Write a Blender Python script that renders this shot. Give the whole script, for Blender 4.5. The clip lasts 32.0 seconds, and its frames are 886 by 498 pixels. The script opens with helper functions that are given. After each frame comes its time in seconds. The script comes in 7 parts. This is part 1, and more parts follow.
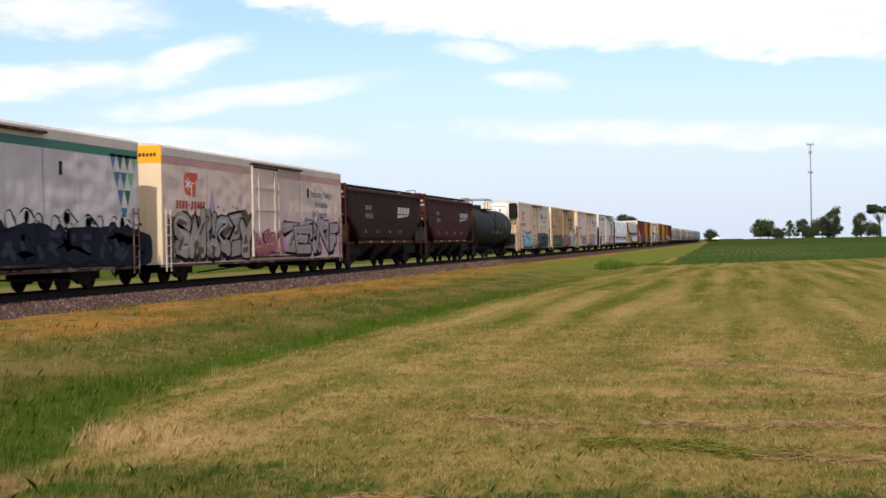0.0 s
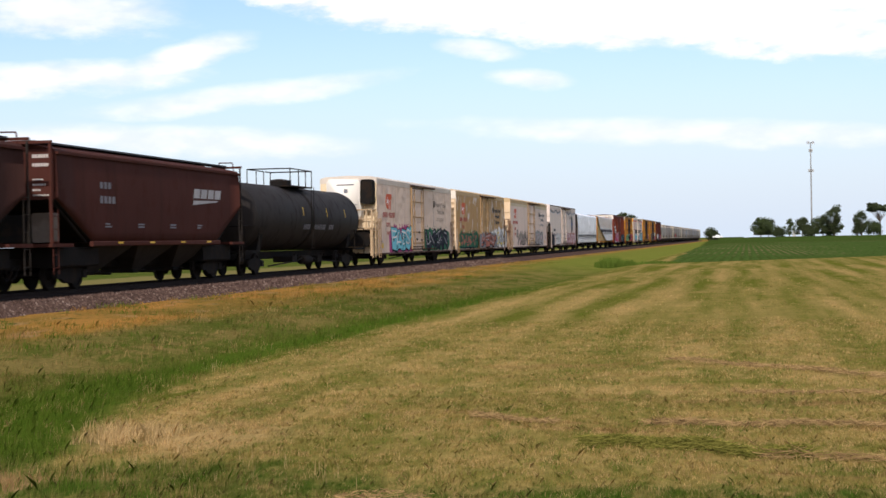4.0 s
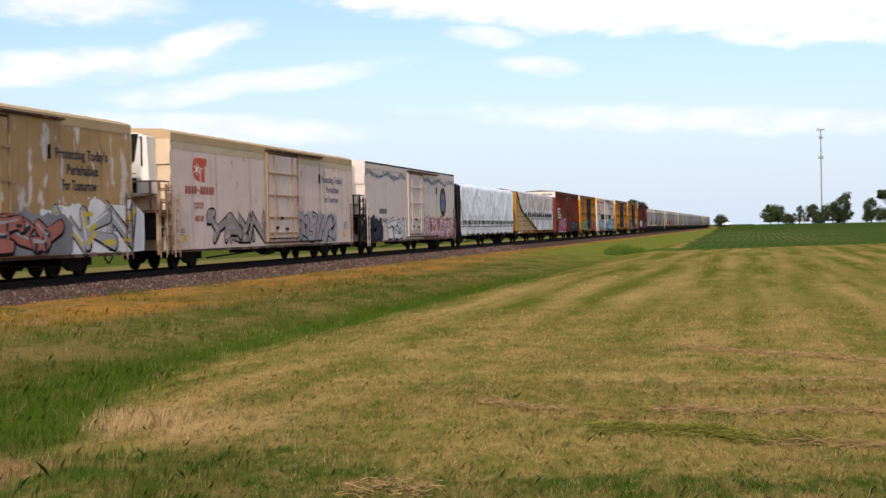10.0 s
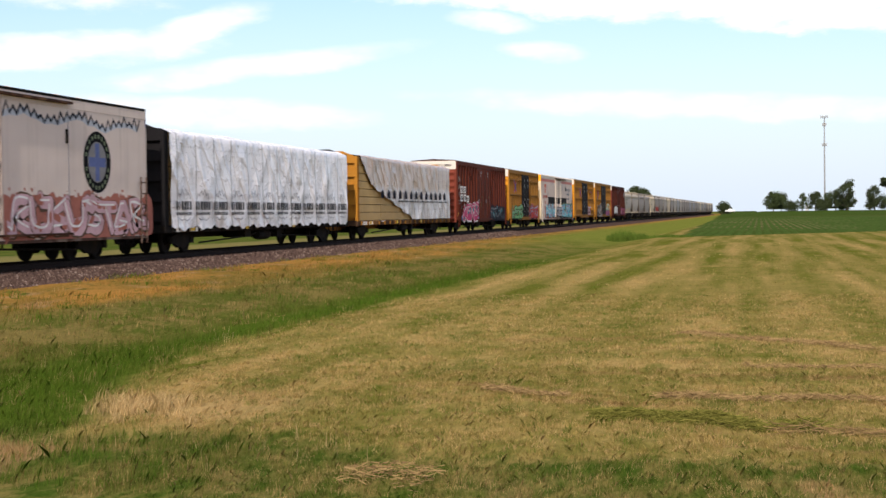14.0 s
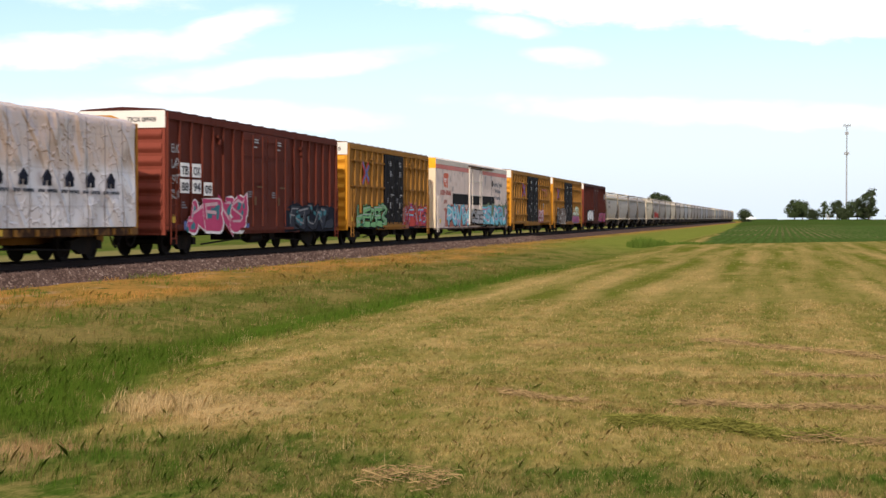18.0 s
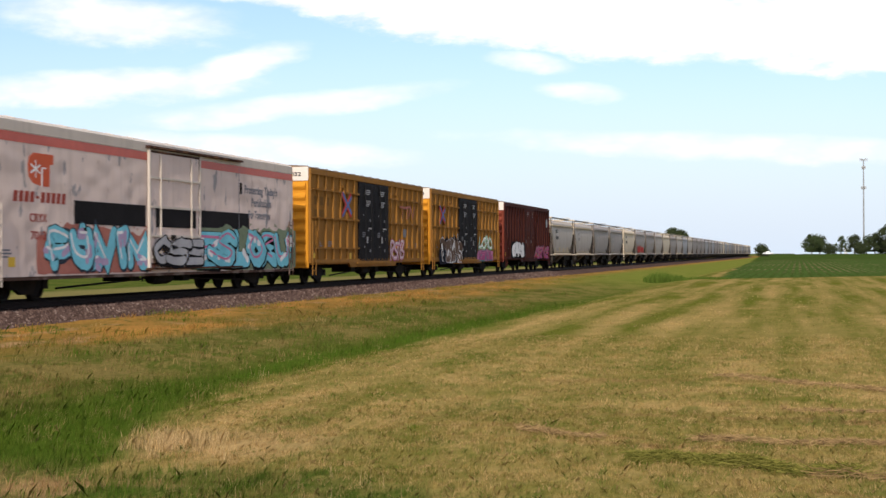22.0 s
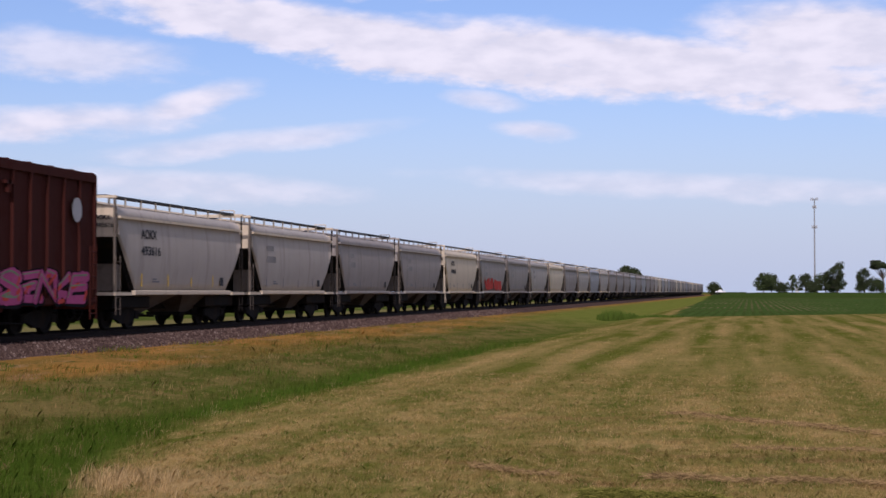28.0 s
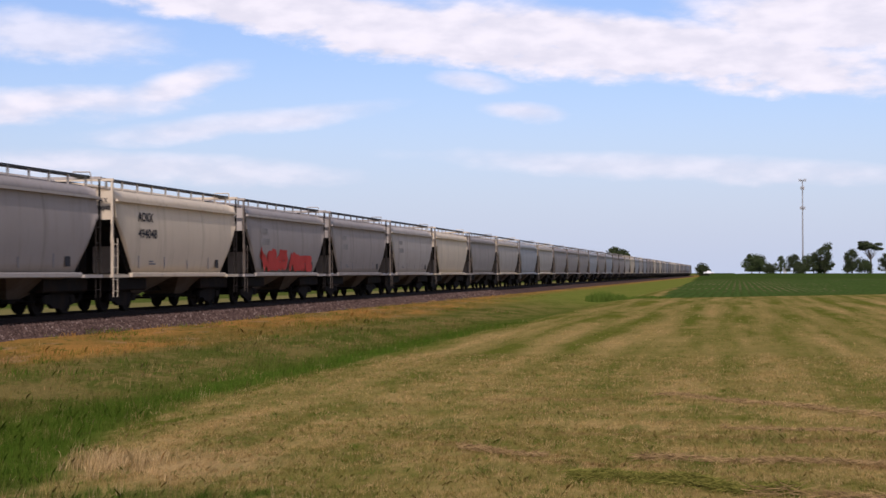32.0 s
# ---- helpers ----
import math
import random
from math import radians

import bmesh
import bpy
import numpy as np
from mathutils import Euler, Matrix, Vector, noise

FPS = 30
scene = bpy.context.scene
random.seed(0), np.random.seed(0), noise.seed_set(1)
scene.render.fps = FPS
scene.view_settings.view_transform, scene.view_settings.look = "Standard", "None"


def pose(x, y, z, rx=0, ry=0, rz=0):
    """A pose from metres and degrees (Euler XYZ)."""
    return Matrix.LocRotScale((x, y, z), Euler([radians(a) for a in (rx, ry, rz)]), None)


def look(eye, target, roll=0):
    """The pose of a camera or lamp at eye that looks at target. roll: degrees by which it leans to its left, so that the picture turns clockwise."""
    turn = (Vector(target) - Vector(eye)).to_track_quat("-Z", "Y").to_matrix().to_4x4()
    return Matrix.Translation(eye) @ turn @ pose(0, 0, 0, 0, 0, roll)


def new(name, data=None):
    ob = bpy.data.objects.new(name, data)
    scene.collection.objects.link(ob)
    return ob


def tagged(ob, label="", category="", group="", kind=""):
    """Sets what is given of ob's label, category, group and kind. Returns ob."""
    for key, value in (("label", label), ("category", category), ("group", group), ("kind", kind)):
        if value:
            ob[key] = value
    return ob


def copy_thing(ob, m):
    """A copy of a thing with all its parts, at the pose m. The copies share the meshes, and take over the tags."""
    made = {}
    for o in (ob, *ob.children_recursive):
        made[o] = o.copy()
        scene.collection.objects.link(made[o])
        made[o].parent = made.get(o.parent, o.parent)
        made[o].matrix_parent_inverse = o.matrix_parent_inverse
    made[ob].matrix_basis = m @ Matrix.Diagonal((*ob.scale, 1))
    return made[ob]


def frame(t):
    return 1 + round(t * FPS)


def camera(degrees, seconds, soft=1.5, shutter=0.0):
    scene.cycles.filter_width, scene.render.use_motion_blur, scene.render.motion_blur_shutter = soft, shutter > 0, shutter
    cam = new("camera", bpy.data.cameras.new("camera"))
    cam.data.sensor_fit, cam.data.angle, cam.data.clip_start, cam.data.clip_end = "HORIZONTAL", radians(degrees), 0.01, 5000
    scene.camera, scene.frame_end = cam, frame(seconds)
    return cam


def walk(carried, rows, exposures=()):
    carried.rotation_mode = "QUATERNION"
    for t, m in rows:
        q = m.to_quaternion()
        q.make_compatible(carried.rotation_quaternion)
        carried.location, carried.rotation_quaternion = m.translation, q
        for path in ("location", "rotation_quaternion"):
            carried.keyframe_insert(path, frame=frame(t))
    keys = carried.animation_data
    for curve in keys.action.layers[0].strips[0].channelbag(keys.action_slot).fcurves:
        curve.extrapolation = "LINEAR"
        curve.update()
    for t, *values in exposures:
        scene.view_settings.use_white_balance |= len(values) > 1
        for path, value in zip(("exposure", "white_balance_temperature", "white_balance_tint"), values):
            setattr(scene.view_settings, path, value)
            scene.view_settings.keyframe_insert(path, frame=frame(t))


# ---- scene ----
SECONDS, V = 32.0, 12.88          # clip length, train speed in m/s
EYE = (0.0, 0.0, 1.24)            # the eye stands 1.24 m above the rail head (z = 0)
TRACK = -20.87                    # centre line of the track, which runs along y
GROUND = -0.60                    # level of the hay field

cam = camera(32.4, SECONDS, soft=1.5, shutter=0.3)
PATH = [
    (0, 11.266, -0.213, 1.029), (0.5, 11.418, -0.165, 1.051), (1, 11.430, -0.128, 0.964), (1.5, 11.401, -0.164, 0.861), (2, 11.409, -0.163, 0.939),
    (2.5, 11.450, -0.189, 0.925), (3, 11.352, -0.222, 0.796), (3.5, 11.288, -0.294, 1.073), (5.5, 11.209, -0.193, 0.761), (6, 11.196, -0.230, 0.887),
    (6.5, 11.283, -0.336, 0.899), (7, 11.499, -0.332, 0.619), (7.5, 11.626, -0.380, 0.684), (8, 11.633, -0.524, 0.915), (8.5, 11.732, -0.575, 0.973),
    (9, 11.704, -0.575, 0.774), (9.5, 11.626, -0.614, 0.951), (10, 11.628, -0.755, 1.037), (10.5, 11.698, -0.861, 0.655),
    (11, 11.806, -0.855, 0.627), (11.5, 11.939, -0.942, 0.614), (12, 12.100, -1.050, 0.647), (12.5, 12.148, -1.133, 0.748),
    (13, 12.015, -1.270, 0.792), (13.5, 11.892, -1.303, 0.928), (14, 11.727, -1.304, 0.728), (14.5, 11.547, -1.294, 0.629),
    (16.5, 12.150, -1.082, 0.525), (17, 12.347, -1.110, 0.346), (17.5, 12.445, -1.097, 0.022), (18, 12.484, -1.150, 0.000),
    (18.5, 12.331, -1.621, -0.244), (19, 11.449, -0.891, 0.404), (19.5, 10.848, -0.435, 0.126), (20, 10.869, 0.022, 0.643),
    (20.5, 11.378, -0.122, 0.551), (21, 12.183, -0.057, 0.539), (21.5, 12.647, 0.099, 0.390), (22, 13.100, 0.191, 0.185),
    (22.5, 13.200, 0.327, 0.243), (23, 13.453, 0.479, 0.368), (23.5, 13.252, 0.611, 0.234), (24, 13.154, 0.766, 0.236), (24.5, 13.015, 0.989, 0.218),
    (25, 12.639, 1.292, 0.330), (25.5, 12.291, 1.596, 0.236), (27.5, 11.469, 1.887, -0.147), (28, 11.372, 1.592, -0.014),
    (28.5, 11.235, 1.477, -0.103), (29, 11.172, 1.321, -0.281), (29.5, 11.276, 1.240, -0.063), (30, 11.241, 1.315, -0.007),
    (30.5, 11.118, 1.232, 0.029), (31, 11.046, 1.127, 0.191), (31.5, 10.982, 0.992, 0.090), (32, 10.949, 0.899, 0.094)]
EXPOSURES = [(0.0, 0.06, 6500, 14), (6.0, 0.05, 6500, 14), (10.0, 0.05, 6550, 13), (13.0, 0.14, 6650, 13), (18.0, 0.26, 6650, 13), (20.0, 0.2, 6600, 13), (23.0, 0.1, 6550, 13), (25.0, 0.0, 6450, 14), (25.5, -0.1, 6350, 14), (27.5, -0.43, 6050, 24), (28.5, -0.46, 6000, 26), (30.5, -0.40, 6050, 25), (32.0, -0.32, 6200, 23)]
walk(cam, [(t, pose(*EYE, 90 + pitch, roll, yaw)) for t, yaw, pitch, roll in PATH], EXPOSURES)

# ---- light ----
SUN_EL, SUN_SIDE = 35.0, 5.0
sun = new("sun", bpy.data.lights.new("sun", "SUN"))
sun.data.energy, sun.data.angle, sun.data.color = 3.7, radians(0.55), (1.0, 0.92, 0.80)
sun.matrix_basis = look((100 * math.sin(radians(SUN_SIDE)), -100 * math.cos(radians(SUN_SIDE)), 100 * math.tan(radians(SUN_EL))), (0, 0, 0))


class Graph:
    """A small wrapper round a node tree: every call adds a node and gives back its main output."""

    def __init__(self, tree):
        self.tree = tree

    def node(self, kind):
        return self.tree.nodes.new(kind)

    def put(self, socket, value):
        if isinstance(value, bpy.types.NodeSocket):
            self.tree.links.new(value, socket)
        elif isinstance(value, tuple) and len(value) == 3 and socket.type == "RGBA":
            socket.default_value = (*value, 1)
        else:
            socket.default_value = value

    def math(self, op, a, b=0.0, c=0.0, clamp=False):
        n = self.node("ShaderNodeMath")
        n.operation, n.use_clamp = op, clamp
        for i, value in enumerate((a, b, c)):
            self.put(n.inputs[i], value)
        return n.outputs[0]

    def ramp(self, value, low, high):
        """0 below low, 1 above high, smooth between."""
        n = self.node("ShaderNodeMapRange")
        n.interpolation_type = "SMOOTHSTEP"
        for i, v in enumerate((value, low, high, 0.0, 1.0)):
            self.put(n.inputs[i], v)
        return n.outputs[0]

    def mix(self, factor, a, b, blend="MIX"):
        n = self.node("ShaderNodeMix")
        n.data_type, n.blend_type = "RGBA", blend
        self.put(n.inputs[0], factor)
        self.put(n.inputs[6], a)
        self.put(n.inputs[7], b)
        return n.outputs[2]

    def noise(self, vector, scale, detail=3.0, rough=0.55, out=0):
        n = self.node("ShaderNodeTexNoise")
        self.put(n.inputs["Vector"], vector)
        n.inputs["Scale"].default_value, n.inputs["Detail"].default_value, n.inputs["Roughness"].default_value = scale, detail, rough
        return n.outputs[out]

    def stretch(self, vector, sx, sy, sz):
        n = self.node("ShaderNodeVectorMath")
        n.operation = "MULTIPLY"
        self.put(n.inputs[0], vector)
        n.inputs[1].default_value = (sx, sy, sz)
        return n.outputs[0]

    def split(self, vector):
        n = self.node("ShaderNodeSeparateXYZ")
        self.put(n.inputs[0], vector)
        return n.outputs

    def bump(self, height, strength, distance=0.02):
        n = self.node("ShaderNodeBump")
        n.inputs["Strength"].default_value, n.inputs["Distance"].default_value = strength, distance
        self.put(n.inputs["Height"], height)
        return n.outputs[0]


def sky_world():
    world = bpy.data.worlds.new("sky")
    scene.world, world.use_nodes = world, True
    tree = world.node_tree
    tree.nodes.clear()
    g = Graph(tree)
    sky = g.node("ShaderNodeTexSky")
    sky.sky_type, sky.sun_disc, sky.sun_elevation, sky.sun_rotation = "NISHITA", False, radians(SUN_EL), radians(180 - SUN_SIDE)
    sky.air_density, sky.dust_density, sky.ozone_density = 1.0, 1.6, 1.4
    way = g.node("ShaderNodeTexCoord").outputs["Generated"]
    x, y, z = g.split(way)
    az = g.math("MULTIPLY", g.math("ARCTAN2", g.math("MULTIPLY", x, -1.0), y), 57.2958)
    el = g.math("MULTIPLY", g.math("ARCSINE", z), 57.2958)
    wide = g.node("ShaderNodeCombineXYZ")
    g.put(wide.inputs[0], az), g.put(wide.inputs[1], g.math("MULTIPLY", el, 2.6))
    wisps = g.noise(wide.outputs[0], 0.22, 6.0, 0.62)
    fine = g.noise(wide.outputs[0], 0.55, 4.0, 0.5)
    # streaks of cirrus: azimuth, elevation, half length, half width, slope, density
    streaks = ((13.5, 9.25, 12.0, 1.0, -0.16, 1.3), (3.0, 8.3, 10.0, 1.15, -0.14, 1.35), (-3.5, 9.0, 5.5, 1.5, -0.1, 1.1), (25.5, 6.1, 5.0, 0.62, 0.06, 1.0), (20.8, 6.95, 2.4, 0.55, 0.28, 1.0),
               (18.6, 5.55, 5.5, 0.42, 0.12, 0.75), (21.5, 3.9, 7.0, 0.55, -0.04, 0.7), (9.9, 7.15, 1.5, 0.38, -0.1, 0.85), (8.0, 6.05, 1.5, 0.34, -0.05, 0.85),
               (1.5, 3.85, 9.5, 0.5, -0.05, 0.62), (25.0, 8.6, 4.2, 0.9, -0.05, 0.75), (20.0, 14.5, 22.0, 2.8, -0.05, 0.9))
    # elsewhere broken cloud covers about half of the sky
    side_of = g.ramp(g.math("ABSOLUTE", g.math("SUBTRACT", az, 11.5)), 22.0, 50.0)
    above = g.ramp(el, 11.0, 24.0)
    broken = g.ramp(g.noise(g.stretch(way, 1.0, 1.0, 2.2), 2.6, 5.0, 0.55), 0.40, 0.62)
    cover = g.math("MULTIPLY", broken, g.math("MAXIMUM", side_of, above))
    bend = g.math("MULTIPLY", g.math("SUBTRACT", wisps, 0.5), 1.6)
    for a0, e0, half, thick, slope, dense in streaks:
        u = g.math("SUBTRACT", az, a0)
        v = g.math("ADD", g.math("SUBTRACT", g.math("SUBTRACT", el, e0), g.math("MULTIPLY", u, -slope)), g.math("MULTIPLY", bend, min(1.0, thick)))
        u2, v2 = g.math("POWER", g.math("ABSOLUTE", g.math("DIVIDE", u, half)), 2.0), g.math("POWER", g.math("ABSOLUTE", g.math("DIVIDE", v, thick)), 2.0)
        body = g.math("SUBTRACT", g.math("SUBTRACT", 1.15, u2), v2)
        body = g.math("ADD", body, g.math("ADD", g.math("MULTIPLY", g.math("SUBTRACT", fine, 0.5), 1.3), g.math("MULTIPLY", g.math("SUBTRACT", wisps, 0.5), 1.5)))
        cover = g.math("MAXIMUM", cover, g.math("MULTIPLY", g.ramp(g.math("MULTIPLY", body, 0.7 + 0.6 * thick), -0.5, 1.5), dense))
    tint = g.mix(1.0, sky.outputs[0], (0.98, 1.06, 1.22), "MULTIPLY")
    haze = g.mix(g.math("MULTIPLY", g.ramp(el, 9.0, -1.0), 0.8), tint, (5.6, 6.5, 7.6))
    cloud = g.mix(cover, haze, g.mix(g.ramp(fine, 0.3, 0.7), (6.9, 7.0, 7.3), (8.3, 8.2, 8.2)))
    back = g.node("ShaderNodeBackground")
    g.put(back.inputs[0], cloud)
    back.inputs[1].default_value = 0.14
    tree.links.new(back.outputs[0], g.node("ShaderNodeOutputWorld").inputs[0])


sky_world()


# ---- materials ----
def material(name, rough=0.7, metal=0.0):
    m = bpy.data.materials.new(name)
    m.use_nodes = True
    g = Graph(m.node_tree)
    b = m.node_tree.nodes["Principled BSDF"]
    b.inputs["Roughness"].default_value, b.inputs["Metallic"].default_value = rough, metal
    return m, g, b


def grainy(name, colour, rough=0.7, metal=0.0, scale=6.0, spread=0.35, relief=0.25, second=None, gloss=0.3):
    """A plain surface with blotches, fine grain and relief."""
    m, g, b = material(name, rough, metal)
    b.inputs["Specular IOR Level"].default_value = gloss
    at = g.node("ShaderNodeTexCoord").outputs["Object"]
    big, small = g.noise(at, scale * 0.15), g.noise(at, scale * 2.5, 4.0)
    tone = g.math("ADD", g.math("MULTIPLY", g.math("SUBTRACT", big, 0.5), spread * 2), g.math("MULTIPLY", g.math("SUBTRACT", small, 0.5), spread))
    tone = g.math("ADD", tone, 1.0)
    rgb = g.node("ShaderNodeCombineXYZ")
    for i in range(3):
        g.put(rgb.inputs[i], g.math("MULTIPLY", tone, colour[i]))
    base = rgb.outputs[0]
    if second:
        base = g.mix(g.ramp(g.noise(at, scale * 0.4, 5.0), 0.48, 0.62), base, second)
    g.put(b.inputs["Base Color"], base)
    g.put(b.inputs["Normal"], g.bump(small, relief))
    return m


def car_paint(name, colour, rough=0.45, rust=0.35, fade=0.2, dents=0.0, dirt=0.35, peel=None, peel_at=0.55):
    """Old chalky paint on sheet steel: faded in blotches, streaked by rain, rusty in spots."""
    rough = rough + 0.22
    m, g, b = material(name, rough)
    b.inputs["Specular IOR Level"].default_value = 0.06
    at = g.node("ShaderNodeTexCoord").outputs["Object"]
    blotch = g.noise(at, 0.45, 4.0)
    streak = g.noise(g.stretch(at, 2.2, 2.2, 0.16), 1.6, 5.0, 0.6)
    spots = g.noise(g.stretch(at, 1.0, 1.0, 0.6), 2.4, 7.0, 0.68)
    tone = g.math("ADD", 1.0, g.math("MULTIPLY", g.math("SUBTRACT", blotch, 0.5), fade * 2))
    rgb = g.node("ShaderNodeCombineXYZ")
    for i in range(3):
        g.put(rgb.inputs[i], g.math("MULTIPLY", tone, colour[i]))
    base = rgb.outputs[0]
    if peel:
        flakes = g.noise(g.stretch(at, 1.0, 1.0, 0.45), 1.3, 6.0, 0.6)
        base = g.mix(g.ramp(flakes, peel_at, peel_at + 0.03), base, peel)
    pale = min(1.0, max(colour) / 0.4)
    grime = tuple(0.38 * c + 0.05 * pale * k for c, k in zip(colour, (1.0, 0.8, 0.6)))
    base = g.mix(g.math("MULTIPLY", g.ramp(streak, 0.5, 0.78), dirt), base, grime)
    base = g.mix(g.math("MULTIPLY", g.ramp(spots, 0.62, 0.74), rust), base, tuple(0.5 * c * (1 - pale) + pale * k for c, k in zip(colour, (0.16, 0.065, 0.03))))
    g.put(b.inputs["Base Color"], base)
    g.put(b.inputs["Roughness"], g.math("ADD", rough, g.math("MULTIPLY", g.ramp(spots, 0.5, 0.75), 0.3)))
    height = g.noise(at, 9.0, 3.0)
    if dents:
        quilt = g.noise(g.stretch(at, 1.0, 0.9, 1.5), 1.5, 0.0, 0.4)
        height = g.math("ADD", g.math("MULTIPLY", height, 0.04), g.math("MULTIPLY", quilt, 1.0))
        g.put(b.inputs["Normal"], g.bump(height, dents, 0.12))
    else:
        g.put(b.inputs["Normal"], g.bump(height, 0.12))
    return m


def plain(name, colour, rough=0.6, metal=0.0):
    return grainy(name, colour, rough, metal, 8.0, 0.12, 0.1, None, 0.1)


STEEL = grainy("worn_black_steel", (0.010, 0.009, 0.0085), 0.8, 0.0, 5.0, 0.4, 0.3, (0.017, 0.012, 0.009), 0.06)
WHEEL = grainy("wheel_steel", (0.012, 0.010, 0.009), 0.8, 0.0, 6.0, 0.3, 0.2, None, 0.08)
RAIL = grainy("rail_steel", (0.018, 0.012, 0.010), 0.8, 0.0, 6.0, 0.3, 0.2, None, 0.1)
TIE = grainy("tie_wood", (0.020, 0.016, 0.014), 0.9, 0.0, 6.0, 0.4, 0.6, None, 0.05)
GALV = grainy("galvanised_steel", (0.30, 0.30, 0.30), 0.5, 0.5, 6.0, 0.25, 0.2)
DARKGRATE = grainy("dark_grating", (0.05, 0.05, 0.052), 0.6, 0.3, 8.0, 0.3, 0.2)
INK = plain("black_lettering", (0.025, 0.025, 0.03))
WHITEINK = plain("white_lettering", (0.75, 0.74, 0.72))
REDINK = plain("orange_red_lettering", (0.50, 0.09, 0.035))
GREYINK = plain("grey_lettering", (0.16, 0.16, 0.18))
FADED = grainy("faded_lettering", (0.30, 0.25, 0.215), 0.7, 0.0, 9.0, 0.8, 0.1, (0.46, 0.37, 0.31), 0.1)
DARKRED = plain("dark_red_lettering", (0.27, 0.045, 0.03))
YELLOWINK = plain("yellow_marking", (0.62, 0.40, 0.05))


# ---- mesh building ----
class Shape:
    """Vertices and faces of one part."""

    def __init__(self):
        self.v, self.f = [], []

    def add(self, verts, faces):
        n = len(self.v)
        self.v += [tuple(p) for p in verts]
        self.f += [tuple(n + i for i in face) for face in faces]
        return self

    def box(self, x0, x1, y0, y1, z0, z1):
        return self.add([(x0, y0, z0), (x1, y0, z0), (x1, y1, z0), (x0, y1, z0), (x0, y0, z1), (x1, y0, z1), (x1, y1, z1), (x0, y1, z1)],
                        [(3, 2, 1, 0), (4, 5, 6, 7), (0, 1, 5, 4), (1, 2, 6, 5), (2, 3, 7, 6), (3, 0, 4, 7)])

    def soft_box(self, x0, x1, y0, y1, z0, z1, c=0.03):
        """A box whose edges along y are chamfered."""
        return self.prism([(x0 + c, z0), (x1 - c, z0), (x1, z0 + c), (x1, z1 - c), (x1 - c, z1), (x0 + c, z1), (x0, z1 - c), (x0, z0 + c)], y0, y1)

    def prism(self, outline, y0, y1):
        """Outline of (x, z), counter-clockwise seen from -y, drawn out along y."""
        n = len(outline)
        verts = [(x, y0, z) for x, z in outline] + [(x, y1, z) for x, z in outline]
        faces = [tuple(range(n)), tuple(reversed(range(n, 2 * n)))]
        faces += [(i, i + n, (i + 1) % n + n, (i + 1) % n) for i in range(n)]
        return self.add(verts, faces)

    def slab(self, outline, x0, x1):
        """Outline of (y, z) on a car's side, counter-clockwise seen from +x, with its thickness from x0 to x1."""
        n = len(outline)
        verts = [(x1, y, z) for y, z in outline] + [(x0, y, z) for y, z in outline]
        faces = [tuple(range(n)), tuple(reversed(range(n, 2 * n)))]
        faces += [(i, i + n, (i + 1) % n + n, (i + 1) % n) for i in range(n)]
        return self.add(verts, faces)

    def rod(self, a, b, r=0.02, n=6, r2=None):
        a, b = Vector(a), Vector(b)
        w = (b - a).normalized()
        u = w.orthogonal().normalized()
        t = w.cross(u)
        r2 = r if r2 is None else r2
        verts = [a + (u * math.cos(k * math.tau / n) + t * math.sin(k * math.tau / n)) * r for k in range(n)]
        verts += [b + (u * math.cos(k * math.tau / n) + t * math.sin(k * math.tau / n)) * r2 for k in range(n)]
        faces = [tuple(reversed(range(n))), tuple(range(n, 2 * n))] + [(i, (i + 1) % n, (i + 1) % n + n, i + n) for i in range(n)]
        return self.add(verts, faces)

    def path(self, points, r=0.02, n=6):
        for a, b in zip(points, points[1:]):
            self.rod(a, b, r, n)
        return self

    def lathe(self, rings, n=24, axis="x"):
        """Rings of (position on the axis, radius)."""
        verts = []
        for p, r in rings:
            for k in range(n):
                c, s = r * math.cos(k * math.tau / n), r * math.sin(k * math.tau / n)
                verts.append({"x": (p, c, s), "y": (s, p, c), "z": (c, s, p)}[axis])
        faces = [(i * n + k, i * n + (k + 1) % n, (i + 1) * n + (k + 1) % n, (i + 1) * n + k) for i in range(len(rings) - 1) for k in range(n)]
        faces += [tuple(reversed(range(n))), tuple(range((len(rings) - 1) * n, len(rings) * n))]
        return self.add(verts, faces)

    def mesh(self, name, mat, smooth=False):
        me = bpy.data.meshes.new(name)
        me.from_pydata(self.v, [], self.f)
        me.materials.append(mat)
        if smooth:
            me.polygons.foreach_set("use_smooth", [True] * len(me.polygons))
        me.update()
        return me


def part(name, shape, mat, parent=None, label="", smooth=False, at=None):
    """Link one mesh object under a thing or a part."""
    ob = new(name, shape.mesh(name, mat, smooth) if isinstance(shape, Shape) else shape)
    ob.parent = parent
    if at:
        ob.location = at
    return tagged(ob, label)


def empty(name, label="", category="", group="", kind=""):
    ob = new(name)
    ob.empty_display_size = 0.3
    return tagged(ob, label, category, group, kind)


